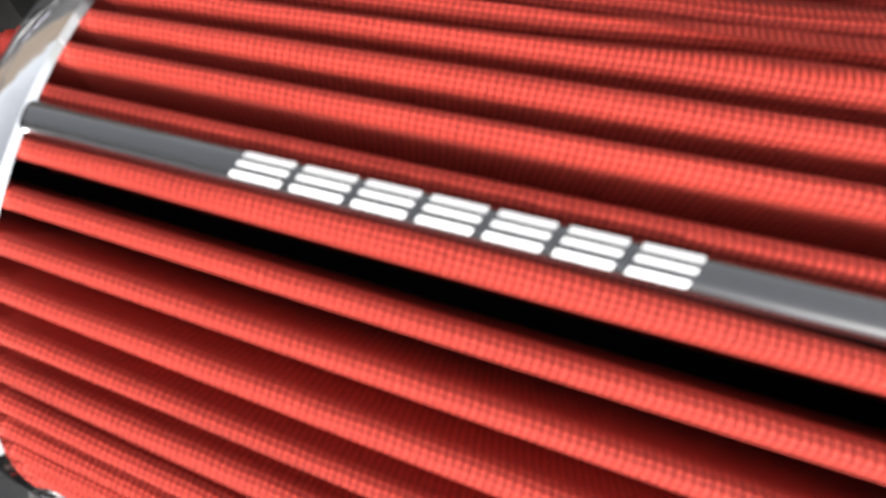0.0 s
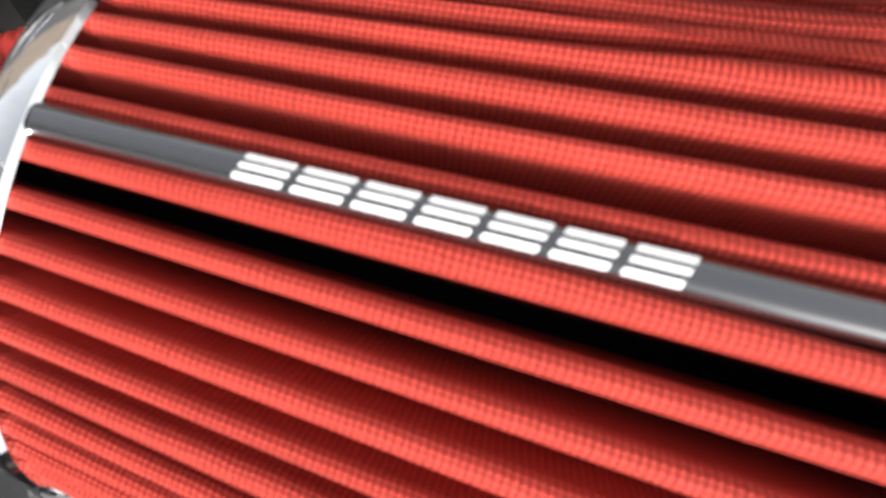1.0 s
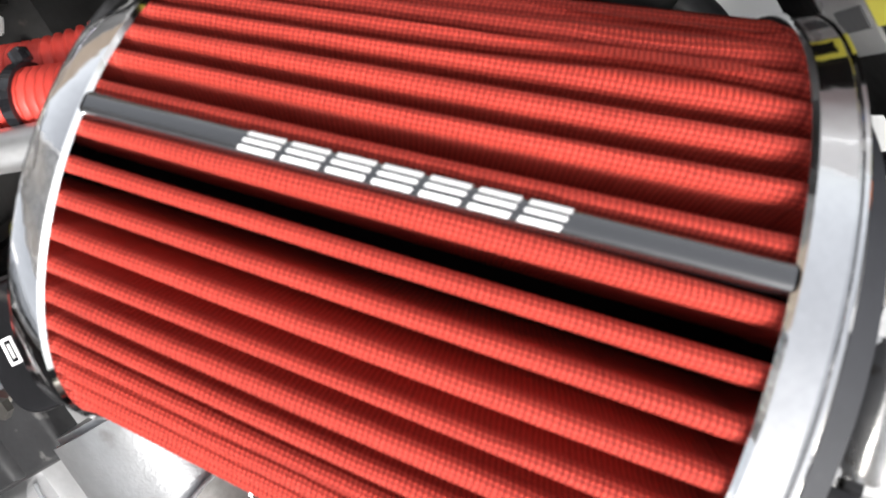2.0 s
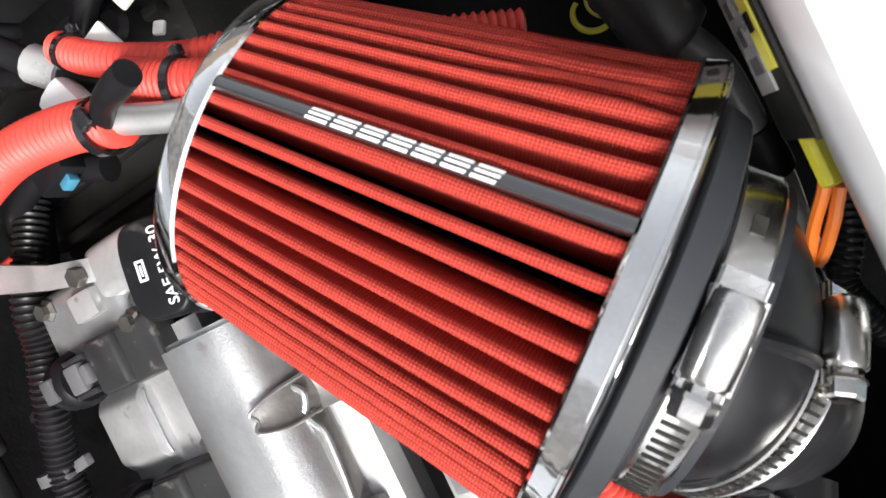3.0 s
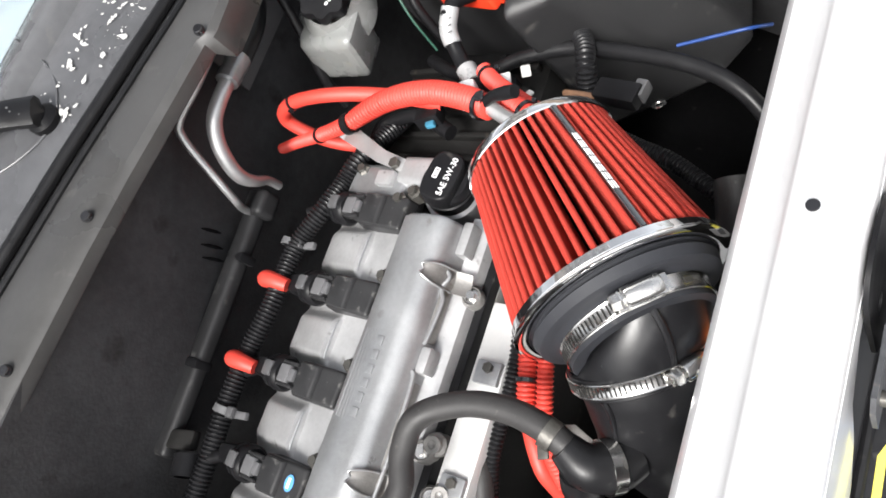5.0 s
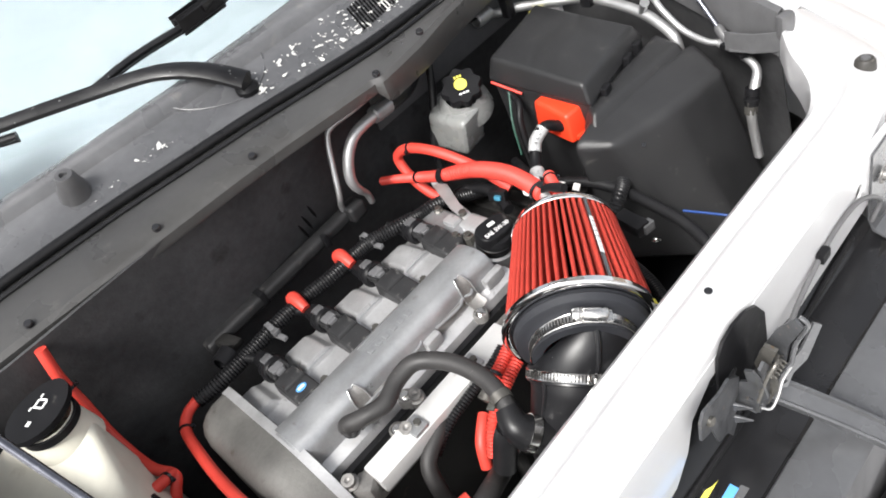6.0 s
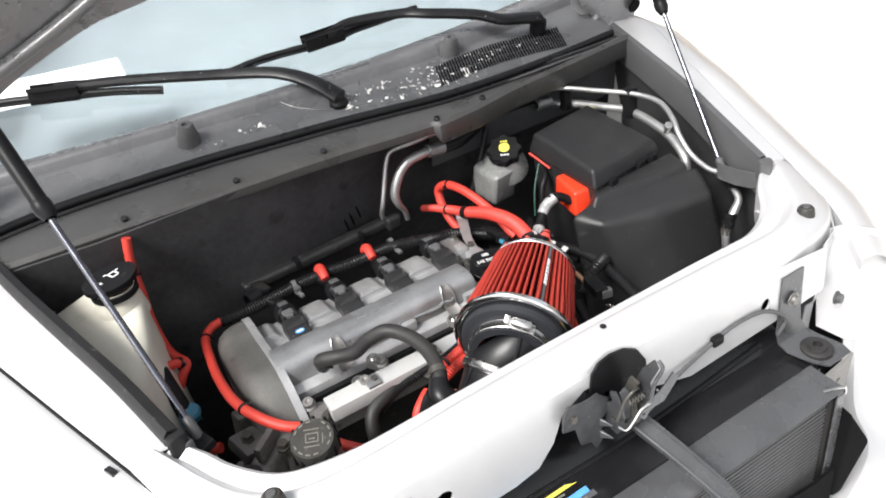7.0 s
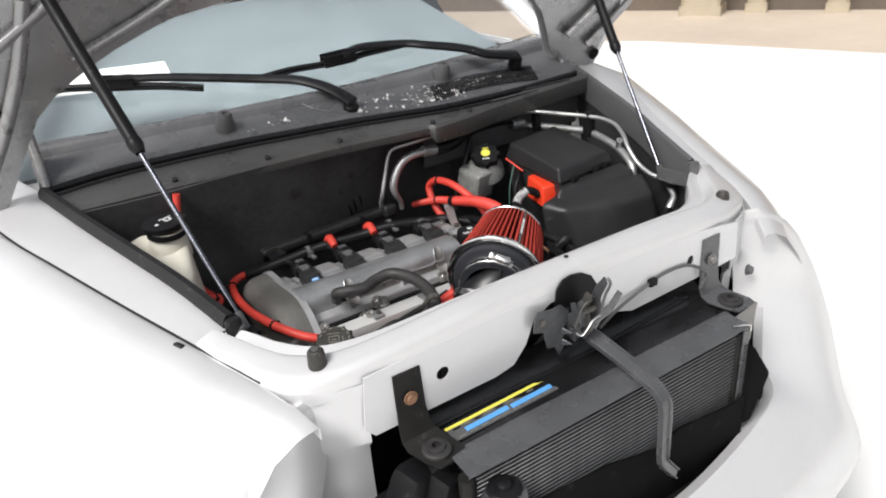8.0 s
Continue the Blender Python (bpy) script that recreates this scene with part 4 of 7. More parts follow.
for x in COILS:
    part("branch", tube(B(), [(x + 0.0255, 0.100, 0.897), (x + 0.022, 0.114, 0.899), (x + 0.014, 0.130, 0.901)], 0.007, 10, 5), M_BLACK, harness)
for x in (0.065, 0.262):
    clip_ = part("clip", lathe(B(), [(-0.004, 0.0108), (-0.004, 0.0130), (0.004, 0.0130), (0.004, 0.0108)], (x, 0.1345, 0.9035), (1, -0.05, 0), 18), M_LATCH, harness, "grey band clipped round the conduit")
    part("clip_foot", box(B(), (x, 0.112, 0.902), (0.008, 0.026, 0.006), 0.0015, (0, 0, 8)), M_LATCH, clip_)
    part("clip_head", box(B(), (x, 0.1190, 0.9075), (0.012, 0.010, 0.008), 0.002, (0, 0, 8)), M_GREYPL, clip_)


def red_plug(x):
    bm = tube(B(), [(x, 0.110, 0.908), (x + 0.001, 0.124, 0.914), (x + 0.002, 0.138, 0.915), (x + 0.002, 0.150, 0.907), (x + 0.001, 0.154, 0.896)], [0.0075, 0.0088, 0.0098, 0.0095, 0.0070], 16, 6)
    solo("rubber_plug", bm, M_RED, "short bent red tube end beside a coil", "tube", "red tube ends")


red_plug(0.117)
red_plug(0.212)

# timing end of the engine
arch = [(0.118, 0.60), (0.128, 0.80), (0.130, 0.865), (0.120, 0.893), (0.10, 0.907), (0.06, 0.912), (0.02, 0.914), (-0.03, 0.922), (-0.07, 0.928), (-0.105, 0.918), (-0.135, 0.895), (-0.165, 0.86), (-0.185, 0.80), (-0.19, 0.60)]
round_arch = list(arch)
for _ in range(3):
    cut_ = [round_arch[0]]
    for (y0, z0), (y1, z1) in zip(round_arch, round_arch[1:]):
        cut_ += [(y0 * 0.75 + y1 * 0.25, z0 * 0.75 + z1 * 0.25), (y0 * 0.25 + y1 * 0.75, z0 * 0.25 + z1 * 0.75)]
    round_arch = cut_ + [round_arch[-1]]
bm = B()
secs = []
for x, k in ((-0.030, 1.0), (-0.062, 0.995), (-0.076, 0.975), (-0.088, 0.935), (-0.096, 0.87), (-0.100, 0.78), (-0.102, 0.4)):
    secs.append([bm.verts.new((x, -0.03 + (y + 0.03) * k, 0.78 + (z - 0.78) * k)) for y, z in round_arch])
for p, q in zip(secs, secs[1:]):
    for j in range(len(p) - 1):
        bm.faces.new((p[j], p[j + 1], q[j + 1], q[j]))
bm.faces.new(secs[-1])
part("timing_cover", bm, M_TIMING, engine, "grimy rounded timing cover")
bm = x_profile(B(), [(y * 1.008, z + 0.0015) for y, z in round_arch], -0.043, -0.031)
bmesh.ops.bevel(bm, geom=[e for e in bm.edges if abs(e.verts[0].co.x - e.verts[1].co.x) < 1e-5], offset=0.004, segments=3, affect="EDGES")
part("timing_flange", bm, M_ALU_MID, engine, "bright flange of the timing cover")
for y, z in ((0.085, 0.885), (-0.03, 0.905), (-0.13, 0.870)):
    part("cover_screw", lathe(B(), [(-0.01, 0.008), (0, 0.008), (0.002, 0.0055), (0.006, 0.0055), (0.006, 0)], (-0.080, y, z - 0.004), (-0.6, 0, 0.8), 10), M_ZINC, engine)

# oil filler cap
cap = thing("oil_cap", (0.338, -0.083, 0.92), "black oil filler cap with white lettering", "cap")
CAP_UP = V((0.06, -0.28, 1)).normalized()
cap_x = (V((1, -0.12, 0)) - CAP_UP * V((1, -0.12, 0)).dot(CAP_UP)).normalized()
cap_y = CAP_UP.cross(cap_x)
cap_c = V((0.3440, -0.0710, 0.9305))
part("neck", lathe(B(), [(-0.07, 0.030), (-0.034, 0.029), (-0.030, 0.024)], cap_c, CAP_UP, 28), M_ALU, cap, "aluminium filler neck")
part("rim", lathe(B(), [(-0.032, 0.0225), (-0.030, 0.0262), (-0.018, 0.0266), (-0.017, 0.0252), (-0.015, 0.0252), (-0.014, 0.0262), (-0.008, 0.0257), (-0.004, 0.0235), (-0.002, 0.0)], cap_c, CAP_UP, 48), M_BLACK, cap)
ridge = B()
loops = []
for up, k in ((-0.012, 1.0), (0.0035, 1.0), (0.0055, 0.97), (0.0068, 0.91), (0.0071, 0.84)):
    ring = []
    for j in range(40):
        q = 2 * math.pi * j / 40
        u, w = math.copysign(abs(math.cos(q)) ** 0.6, math.cos(q)), math.copysign(abs(math.sin(q)) ** 0.6, math.sin(q))
        ring.append(ridge.verts.new(cap_c + cap_x * (0.0270 * u - 0.016 * (1 - k) * u) + cap_y * (0.0180 * w - 0.016 * (1 - k) * w) + CAP_UP * up))
    loops.append(ring)
for p, q in zip(loops, loops[1:]):
    for j in range(40):
        ridge.faces.new((p[j], p[(j + 1) % 40], q[(j + 1) % 40], q[j]))
ridge.faces.new(loops[-1])
part("grip", ridge, M_BLACK, cap)
lid_c = cap_c + CAP_UP * 0.0073
words("SAE 5W-30", 0.0088, lid_c - cap_y * 0.007, cap_x, cap_y, M_WHITE, cap)
for dx, dy, sx, sy in ((0, 0.0025, 0.010, 0.0012), (0, -0.0015, 0.010, 0.0012), (-0.005, 0.0005, 0.0012, 0.005), (0.005, 0.0005, 0.0012, 0.005), (0.0, 0.0005, 0.006, 0.0010)):
    part("symbol_line", box(B(), lid_c + cap_x * (dx + 0.0005) + cap_y * (dy + 0.0055), (sx, sy, 0.0006), 0, Matrix((cap_x, cap_y, CAP_UP)).transposed()), M_WHITE, cap)

# coolant cap at the corner of the engine
ccap = thing("pressure_cap", (-0.051, -0.262, 0.88), "black screw-on coolant cap with pale printed warning marks", "coolant cap")
C_UP = V((-0.12, -0.25, 1)).normalized()
cc = V((-0.051, -0.262, 0.936))
part("cap", lathe(B(), [(-0.03, 0.027), (-0.026, 0.0305), (-0.004, 0.0305), (0.001, 0.028), (0.002, 0)], cc, C_UP, 30), M_CAP, ccap)
for i in range(12):
    g = 2 * math.pi * i / 12
    a, e1, e2 = basis(C_UP)
    part("rib", box(B(), cc - C_UP * 0.015 + (e1 * math.cos(g) + e2 * math.sin(g)) * 0.0305, (0.004, 0.004, 0.024), 0.001), M_BLACK, ccap)
for i in range(14):
    g = 2 * math.pi * i / 14
    if i % 5:
        turn = Matrix.Rotation(g, 3, C_UP) @ Matrix((e1, e2, C_UP)).transposed()
        part("print", box(B(), cc + C_UP * 0.0024 + (e1 * math.cos(g) + e2 * math.sin(g)) * 0.024, (0.002, 0.006, 0.0005), 0, turn), M_MARK, ccap)
for dx, dy, sx, sy in ((0, 0.006, 0.016, 0.0012), (0, -0.006, 0.016, 0.0012), (-0.008, 0, 0.0012, 0.011), (0.008, 0, 0.0012, 0.011), (0, 0.001, 0.008, 0.0015), (0.001, -0.012, 0.020, 0.0012), (0, 0.012, 0.020, 0.0012), (-0.014, 0.003, 0.0012, 0.014)):
    part("print", box(B(), cc + C_UP * 0.0024 + e1 * dx + e2 * dy, (sx, sy, 0.0005), 0, Matrix((e1, e2, C_UP)).transposed()), M_MARK, ccap)
part("neck", lathe(B(), [(-0.16, 0.03), (-0.03, 0.028)], cc, C_UP, 20), M_ALU_DARK, ccap)

# ---- the cone air filter ----
F_C, F_A = V((0.2520, -0.2869, 0.9509)), V((0.735, 0.668, 0.115)).normalized()
R1, R2, F_L, PLEATS = 0.0834, 0.0634, 0.1337, 55
PITCH, GAP = radians(6.49), radians(4.8)
fa, f1, f2 = basis(F_A)


def on_cone(h, g, extra=0.0):
    r = R1 + (R2 - R1) * h / F_L + extra
    return F_C + fa * h + (math.cos(g) * f1 + math.sin(g) * f2) * r


def out_of(g):
    return (math.cos(g) * f1 + math.sin(g) * f2 + fa * (R1 - R2) / F_L).normalized()


STRIP_G = radians(-58.2)
air_filter = thing("air_filter", F_C - fa * 0.02 - V((0, 0, 0.08)), "red pleated cone air filter with chrome end rings", "air filter")
CREST = [(0.25 * math.sin(radians(q)), 0.084 * (1 - math.cos(radians(q)))) for q in (0, 16, 32, 48, 64, 80, 96, 112, 126)] + [(0.180, 0.165), (0.165, 0.30), (0.165, 0.6), (0.18, 1.0)]
PROFILE = CREST + [(1 - t, d) for t, d in reversed(CREST[1:])]
bm = B()
uvs = bm.loops.layers.uv.new("UVMap")
rings = []
rng = random.Random(4)
lean = [rng.uniform(-0.12, 0.12) for _ in range(PLEATS)]
HS = 30
for i in range(HS + 1):
    k = i / HS
    h = F_L * k
    ring = []
    for p in range(PLEATS):
        for t, deep in PROFILE:
            sway = lean[p] * math.sin(math.pi * k) * 0.8
            # pinched in pairs near the base on the upper side
            if 3 <= p <= 19:
                sway += (0.25 if p % 2 else -0.25) * math.exp(-((k - 0.20) / 0.20) ** 2) * min(1.0, k * 12)
            g = STRIP_G + GAP + (p + t + sway) * PITCH
            if p == PLEATS - 1 and t > 0.5:
                g = STRIP_G + GAP + 2 * math.pi - (1 - t) * PITCH
            # the two pleats beside the trim strip lean towards it
            crest = (p if t <= 0.5 else p + 1) % PLEATS
            g += radians({0: -0.7, PLEATS - 1: 0.7}.get(crest, 0.0))
            d = deep * (0.0340 - 0.0080 * k)
            ring.append(bm.verts.new(on_cone(h, g, -d)))
    rings.append(ring)
n = len(rings[0])
arc = [0.0]
for j in range(n):
    a, b = rings[HS // 2][j].co, rings[HS // 2][(j + 1) % n].co
    arc.append(arc[-1] + (b - a).length)
deep_at = [d for _ in range(PLEATS) for t, d in PROFILE]
for i in range(HS):
    for j in range(n):
        k = (j + 1) % n
        if deep_at[j] >= 0.9 and deep_at[k] >= 0.9:
            continue
        f = bm.faces.new((rings[i][j], rings[i][k], rings[i + 1][k], rings[i + 1][j]))
        for lp, (u, w) in zip(f.loops, ((arc[j], i), (arc[j + 1], i), (arc[j + 1], i + 1), (arc[j], i + 1))):
            lp[uvs].uv = (u, w * F_L / HS)
# added black cone: paints the shade at the foot of the pleats
part("groove_shade", lathe(B(), [(0.0, R1 - 0.0333), (F_L, R2 - 0.0253)], F_C, F_A, 96), M_GROOVE_SHADE, air_filter, "black cone added inside the pleats to darken their grooves")
part("pleats", bm, M_GAUZE, air_filter, "red pleated cotton gauze")
part("top_ring", lathe(B(), [(F_L - 0.0015, R2 - 0.030), (F_L - 0.0015, R2 + 0.0010), (F_L - 0.0006, R2 + 0.0019), (F_L + 0.0060, R2 + 0.0010), (F_L + 0.0072, R2 + 0.0002), (F_L + 0.0080, R2 - 0.0030), (F_L + 0.0082, R2 - 0.012), (F_L + 0.007, R2 - 0.016), (F_L + 0.007, 0)], F_C, F_A, 128), M_CHROME, air_filter, "chrome end cap of the filter")
part("base_ring", lathe(B(), [(0.0015, R1 - 0.038), (0.0015, R1 + 0.0008), (0.0006, R1 + 0.0019), (-0.0054, R1 + 0.0030), (-0.0058, R1 + 0.0027), (-0.0062, R1 + 0.0034), (-0.0070, R1 + 0.0036), (-0.0080, R1 + 0.0024), (-0.0088, R1 - 0.0020), (-0.0088, R1 - 0.0070), (-0.0080, R1 - 0.0085), (-0.0070, R1 - 0.0090)], F_C, F_A, 128), M_CHROME, air_filter, "chrome base ring of the filter")
part("base", lathe(B(), [(-0.0060, R1 - 0.0085), (-0.0074, R1 - 0.0125), (-0.0104, R1 - 0.0128), (-0.0112, R1 - 0.0100), (-0.0122, R1 - 0.0092), (-0.0196, R1 - 0.0115), (-0.0204, R1 - 0.0130), (-0.0208, R1 - 0.0175), (-0.0214, 0.0620), (-0.0230, 0.0585), (-0.0250, 0.0565), (-0.0405, 0.0565), (-0.0405, 0.046)], F_C, F_A, 80), M_BASE, air_filter, "black moulded rubber base")
# glossy half-round trim strip with its white print
def strip_up(s):
    return 0.0027 * math.sqrt(max(0.0, 1 - s ** 4)) - 0.0006


STRIP_W = 0.0027
rows = []
for i in range(33):
    h = 0.0015 + (F_L - 0.003) * i / 32
    rows.append([on_cone(h, STRIP_G + s * STRIP_W / (R1 + (R2 - R1) * h / F_L), up) for s, up in [(-1.0, -0.004)] + [(math.sin(k * math.pi / 16), strip_up(math.sin(k * math.pi / 16))) for k in range(-8, 9)] + [(1.0, -0.004)]])
strip = part("trim_strip", sheet(B(), rows), M_TRIM, air_filter, "glossy black trim strip")
for i in range(7):
    h0 = 0.0977 - i * 0.00880
    for s0, s1 in ((-0.74, -0.44), (-0.14, 0.12), (0.38, 0.70)):
        rows = []
        for t in (0, 0.5, 1):
            rows.append([on_cone(h0 - 0.0072 * t - 0.0010 * s, STRIP_G + s * STRIP_W / 0.0715, strip_up(s) + 0.0001) for s in (s0, (s0 + s1) / 2, s1)])
        part("print_bar", sheet(B(), rows, 0.0003, out_of(STRIP_G)), M_WHITE, strip, "white printed bar")


def worm_clamp(parent_name, label, centre, axis, r, width, screw_g, box_len=0.024):
    """A steel band with slots, a screw housing and a hexagon-headed screw."""
    ob = thing(parent_name, centre, label, "clamp", "hose clamps")
    a, e1, e2 = basis(axis)
    c = V(centre)
    part("band", lathe(B(), [(-width / 2, r), (-width / 2, r + 0.0012), (-width * 0.44, r + 0.0019), (-width * 0.38, r + 0.0014), (width * 0.38, r + 0.0014), (width * 0.44, r + 0.0019), (width / 2, r + 0.0012), (width / 2, r)], c, axis, 72), M_STEEL, ob)

    def frame_at(g):
        w = e1 * math.cos(g) + e2 * math.sin(g)
        return w, e1 * math.sin(g) - e2 * math.cos(g)
    for i in range(30):
        w, t = frame_at(screw_g - 0.36 - i * 0.0036 / r)
        m3 = Matrix(((t + a * 0.25).normalized(), a, w)).transposed()
        part("slot", box(B(), c + w * (r + 0.0015), (0.0013, width * 0.58, 0.0005), 0, m3), M_SHADE, ob)
    w, t = frame_at(screw_g)
    m3 = Matrix((t, a, w)).transposed()
    o = c + w * (r + 0.0050)
    bm = B()
    lathe(bm, [(-box_len * 0.5, 0.0), (-box_len * 0.5, 0.0060), (-box_len * 0.44, 0.0072), (-box_len * 0.1, 0.0076), (box_len * 0.44, 0.0072), (box_len * 0.5, 0.0060), (box_len * 0.5, 0.0)], o, t, 22)
    part("screw_housing", bm, M_STEEL, ob)
    part("saddle", box(B(), c + w * (r + 0.0034), (box_len * 0.9, width * 0.86, 0.006), 0.0016, m3), M_STEEL, ob)
    for k in (-1, 1):
        part("flap", box(B(), c + w * (r + 0.0022) + t * k * box_len * 0.55, (box_len * 0.3, width * 0.9, 0.0022), 0.0008, m3), M_STEEL, ob)
    part("screw", lathe(B(), [(0, 0.0040), (box_len * 0.60, 0.0040), (box_len * 0.60, 0.0066), (box_len * 0.66, 0.0072), (box_len * 0.66, 0.0062), (box_len * 0.86, 0.0060), (box_len * 0.90, 0.0050), (box_len * 0.90, 0.0034), (box_len * 0.84, 0)], o, t, 6), M_STEEL, ob, "hexagon-headed steel screw")
    w, t = frame_at(screw_g + 0.62)
    part("stamp", box(B(), c + w * (r + 0.0015), (0.0075, width * 0.3, 0.0005), 0, Matrix((t, a, w)).transposed()), M_ZINC, ob)
    return ob


c1 = F_C - fa * 0.0305
worm_clamp("hose_clamp", "stainless steel clamp round the filter's neck", c1, F_A, 0.0568, 0.0135, radians(-70), 0.026)
# black elbow and lower hose of the intake
intake = thing("intake_pipe", (0.16, -0.30, 0.80), "black rubber intake elbow below the filter", "intake pipe")
S_E = F_C - fa * 0.034 + f1 * 0.011
C2, N2 = V((0.2105, -0.3005, 0.918)), V((0.71, 0.315, 0.63)).normalized()
n0, n1, n2 = basis(N2)
rows = []
for i in range(13):
    t = i / 12
    row = []
    for j in range(65):
        g = 2 * math.pi * j / 64
        top_, low_ = S_E + (f1 * math.cos(g) + f2 * math.sin(g)) * 0.0430, C2 + (n1 * math.cos(g) + n2 * math.sin(g)) * 0.0500
        out_ = (top_ - S_E).normalized().lerp((low_ - C2).normalized(), t)
        row.append(top_.lerp(low_, t) + out_ * 0.0045 * math.sin(math.pi * t))
    rows.append(row)
elbow_mesh = sheet(B(), rows)
bmesh.ops.remove_doubles(elbow_mesh, verts=elbow_mesh.verts[:], dist=1e-5)
part("elbow", elbow_mesh, M_ELBOW, intake, "glossy black rubber elbow")
rib_out = [(0.2390, -0.3260, 0.9965), (0.2250, -0.3360, 0.9800), (0.2140, -0.3400, 0.9640), (0.2060, -0.3400, 0.9500)]
part("rib", tube(B(), rib_out, 0.0028, 8, 5), M_ELBOW, intake)
part("lower_hose", tube(B(), [C2 + N2 * 0.002, C2 - N2 * 0.014, (0.180, -0.306, 0.885), (0.163, -0.304, 0.85), (0.152, -0.302, 0.76)], [0.0498, 0.0480, 0.0420, 0.0380, 0.0350], 44, 8), M_BLACK, intake, "black lower intake hose")
for g in (-25, -112):
    u_ = n1 * math.cos(radians(g)) + n2 * math.sin(radians(g))
    part("rib", tube(B(), [C2 - N2 * 0.008 + u_ * 0.0500, C2 - N2 * 0.020 + u_ * 0.0475, V((0.180, -0.306, 0.885)) + u_ * 0.0425], 0.0024, 8, 5), M_ELBOW, intake)
part("cuff", lathe(B(), [(-0.009, 0.0495), (-0.008, 0.0512), (0.008, 0.0512), (0.009, 0.0495)], C2, N2, 56), M_ELBOW, intake)
worm_clamp("hose_clamp", "stainless steel clamp round the lower intake hose", C2, N2, 0.0514, 0.0115, radians(-36), 0.024)

# ---- hoses and lines in the bay ----
def hose(name, pts, r, material, label, category="hose", ribs=0.0, seg=14, n=8, ties=(), group=""):
    """A hose, with black cable ties at shares of its length."""
    body = tube(B(), pts, r, seg, n, ribs=ribs)
    if not ties:
        return solo(name, body, material, label, category, group)
    ob = thing(name, V(pts[0]), label, category, group)
    part("sleeve", body, material, ob)
    line = smooth_line(pts, 12)
    for k in ties:
        i = min(len(line) - 2, int(k * (len(line) - 1)))
        way = (line[i + 1] - line[i]).normalized()
        rr = r if isinstance(r, (int, float)) else float(np.interp(k * (len(r) - 1), range(len(r)), r))
        tie = part("cable_tie", lathe(B(), [(-0.002, rr), (-0.002, rr + 0.0014), (0.002, rr + 0.0014), (0.002, rr)], line[i], way, 20), M_STRIP, ob, "black cable tie")
        a, e1, e2 = basis(way)
        up = e1 if e1.z > e2.z else e2
        up = up if up.z > 0 else -up
        part("tie_head", box(B(), line[i] + up * (rr + 0.003), (0.005, 0.005, 0.005), 0.001), M_STRIP, tie)
    return ob


# thick black hose over the front of the cam cover
hose("breather_hose", [(0.022, -0.116, 0.915), (0.018, -0.122, 0.932), (0.035, -0.137, 0.938), (0.062, -0.146, 0.938), (0.091, -0.139, 0.942), (0.120, -0.146, 0.947), (0.141, -0.182, 0.945), (0.147, -0.220, 0.940), (0.142, -0.252, 0.935), (0.134, -0.272, 0.928)], 0.0108, M_HOSE, "dusty black rubber breather hose", n=10, ties=(0.02,))
worm = thing("spring_clip", (0.140, -0.258, 0.93), "grey wire clip round the breather hose", "clip")
part("wire", lathe(B(), [(-0.005, 0.0112), (-0.005, 0.0125), (0.005, 0.0125), (0.005, 0.0112)], (0.139, -0.258, 0.934), (-0.3, -0.9, -0.3), 18), M_ZINC, worm)
part("ear", box(B(), (0.126, -0.256, 0.934), (0.012, 0.009, 0.003), 0.001, (0, 0, 20)), M_ZINC, worm)
stub = thing("hose_fitting", (0.125, -0.285, 0.88), "black hose fitting with a steel clamp", "hose fitting")
part("body", tube(B(), [(0.134, -0.268, 0.930), (0.126, -0.284, 0.918), (0.132, -0.298, 0.905), (0.145, -0.306, 0.895)], [0.0125, 0.018, 0.020, 0.019], 18, 6), M_RUBBER, stub)
part("band", lathe(B(), [(-0.005, 0.0195), (-0.005, 0.0212), (0.005, 0.0212), (0.005, 0.0195)], (0.131, -0.297, 0.907), (0.45, -0.55, -0.6), 28), M_STEEL, stub)
part("tail", tube(B(), [(0.120, -0.278, 0.915), (0.112, -0.275, 0.90), (0.10, -0.27, 0.86)], 0.014, 14, 5), M_RUBBER, stub)

# red corrugated conduits and a black one below the filter
hose("red_conduit", [(0.222, -0.185, 0.885), (0.194, -0.193, 0.882), (0.178, -0.196, 0.880), (0.160, -0.200, 0.877)], 0.0092, M_RED, "red corrugated wiring conduit", "wiring", 0.0042, ties=(0.62,), group="red conduits")
hose("red_conduit", [(0.225, -0.205, 0.885), (0.196, -0.210, 0.882), (0.172, -0.215, 0.878), (0.148, -0.220, 0.872), (0.128, -0.227, 0.860), (0.108, -0.236, 0.835)], 0.0082, M_RED, "long red corrugated wiring conduit", "wiring", 0.0042, group="red conduits")
solo("conduit_end", tube(B(), [(0.162, -0.200, 0.876), (0.148, -0.201, 0.872)], 0.0098, 12, 2), M_ZINC, "grey sleeve at the end of a red conduit", "sleeve")
hose("black_conduit", [(0.215, -0.178, 0.885), (0.193, -0.180, 0.88), (0.168, -0.180, 0.876), (0.134, -0.177, 0.868), (0.106, -0.175, 0.86), (0.07, -0.176, 0.84)], 0.0072, M_RUBBER, "black corrugated conduit beside the rail", "wiring", 0.0042)
hose("red_tube", [(0.142, -0.196, 0.848), (0.128, -0.204, 0.845), (0.112, -0.213, 0.835), (0.10, -0.222, 0.81)], 0.0075, M_RED, "red tube in front of the rail", "tube")
hose("red_tube", [(0.052, -0.248, 0.842), (0.022, -0.242, 0.845), (0.0, -0.222, 0.850), (-0.012, -0.21, 0.855)], 0.0075, M_RED, "short red tube beside the coolant cap", "tube", ties=(0.45,))
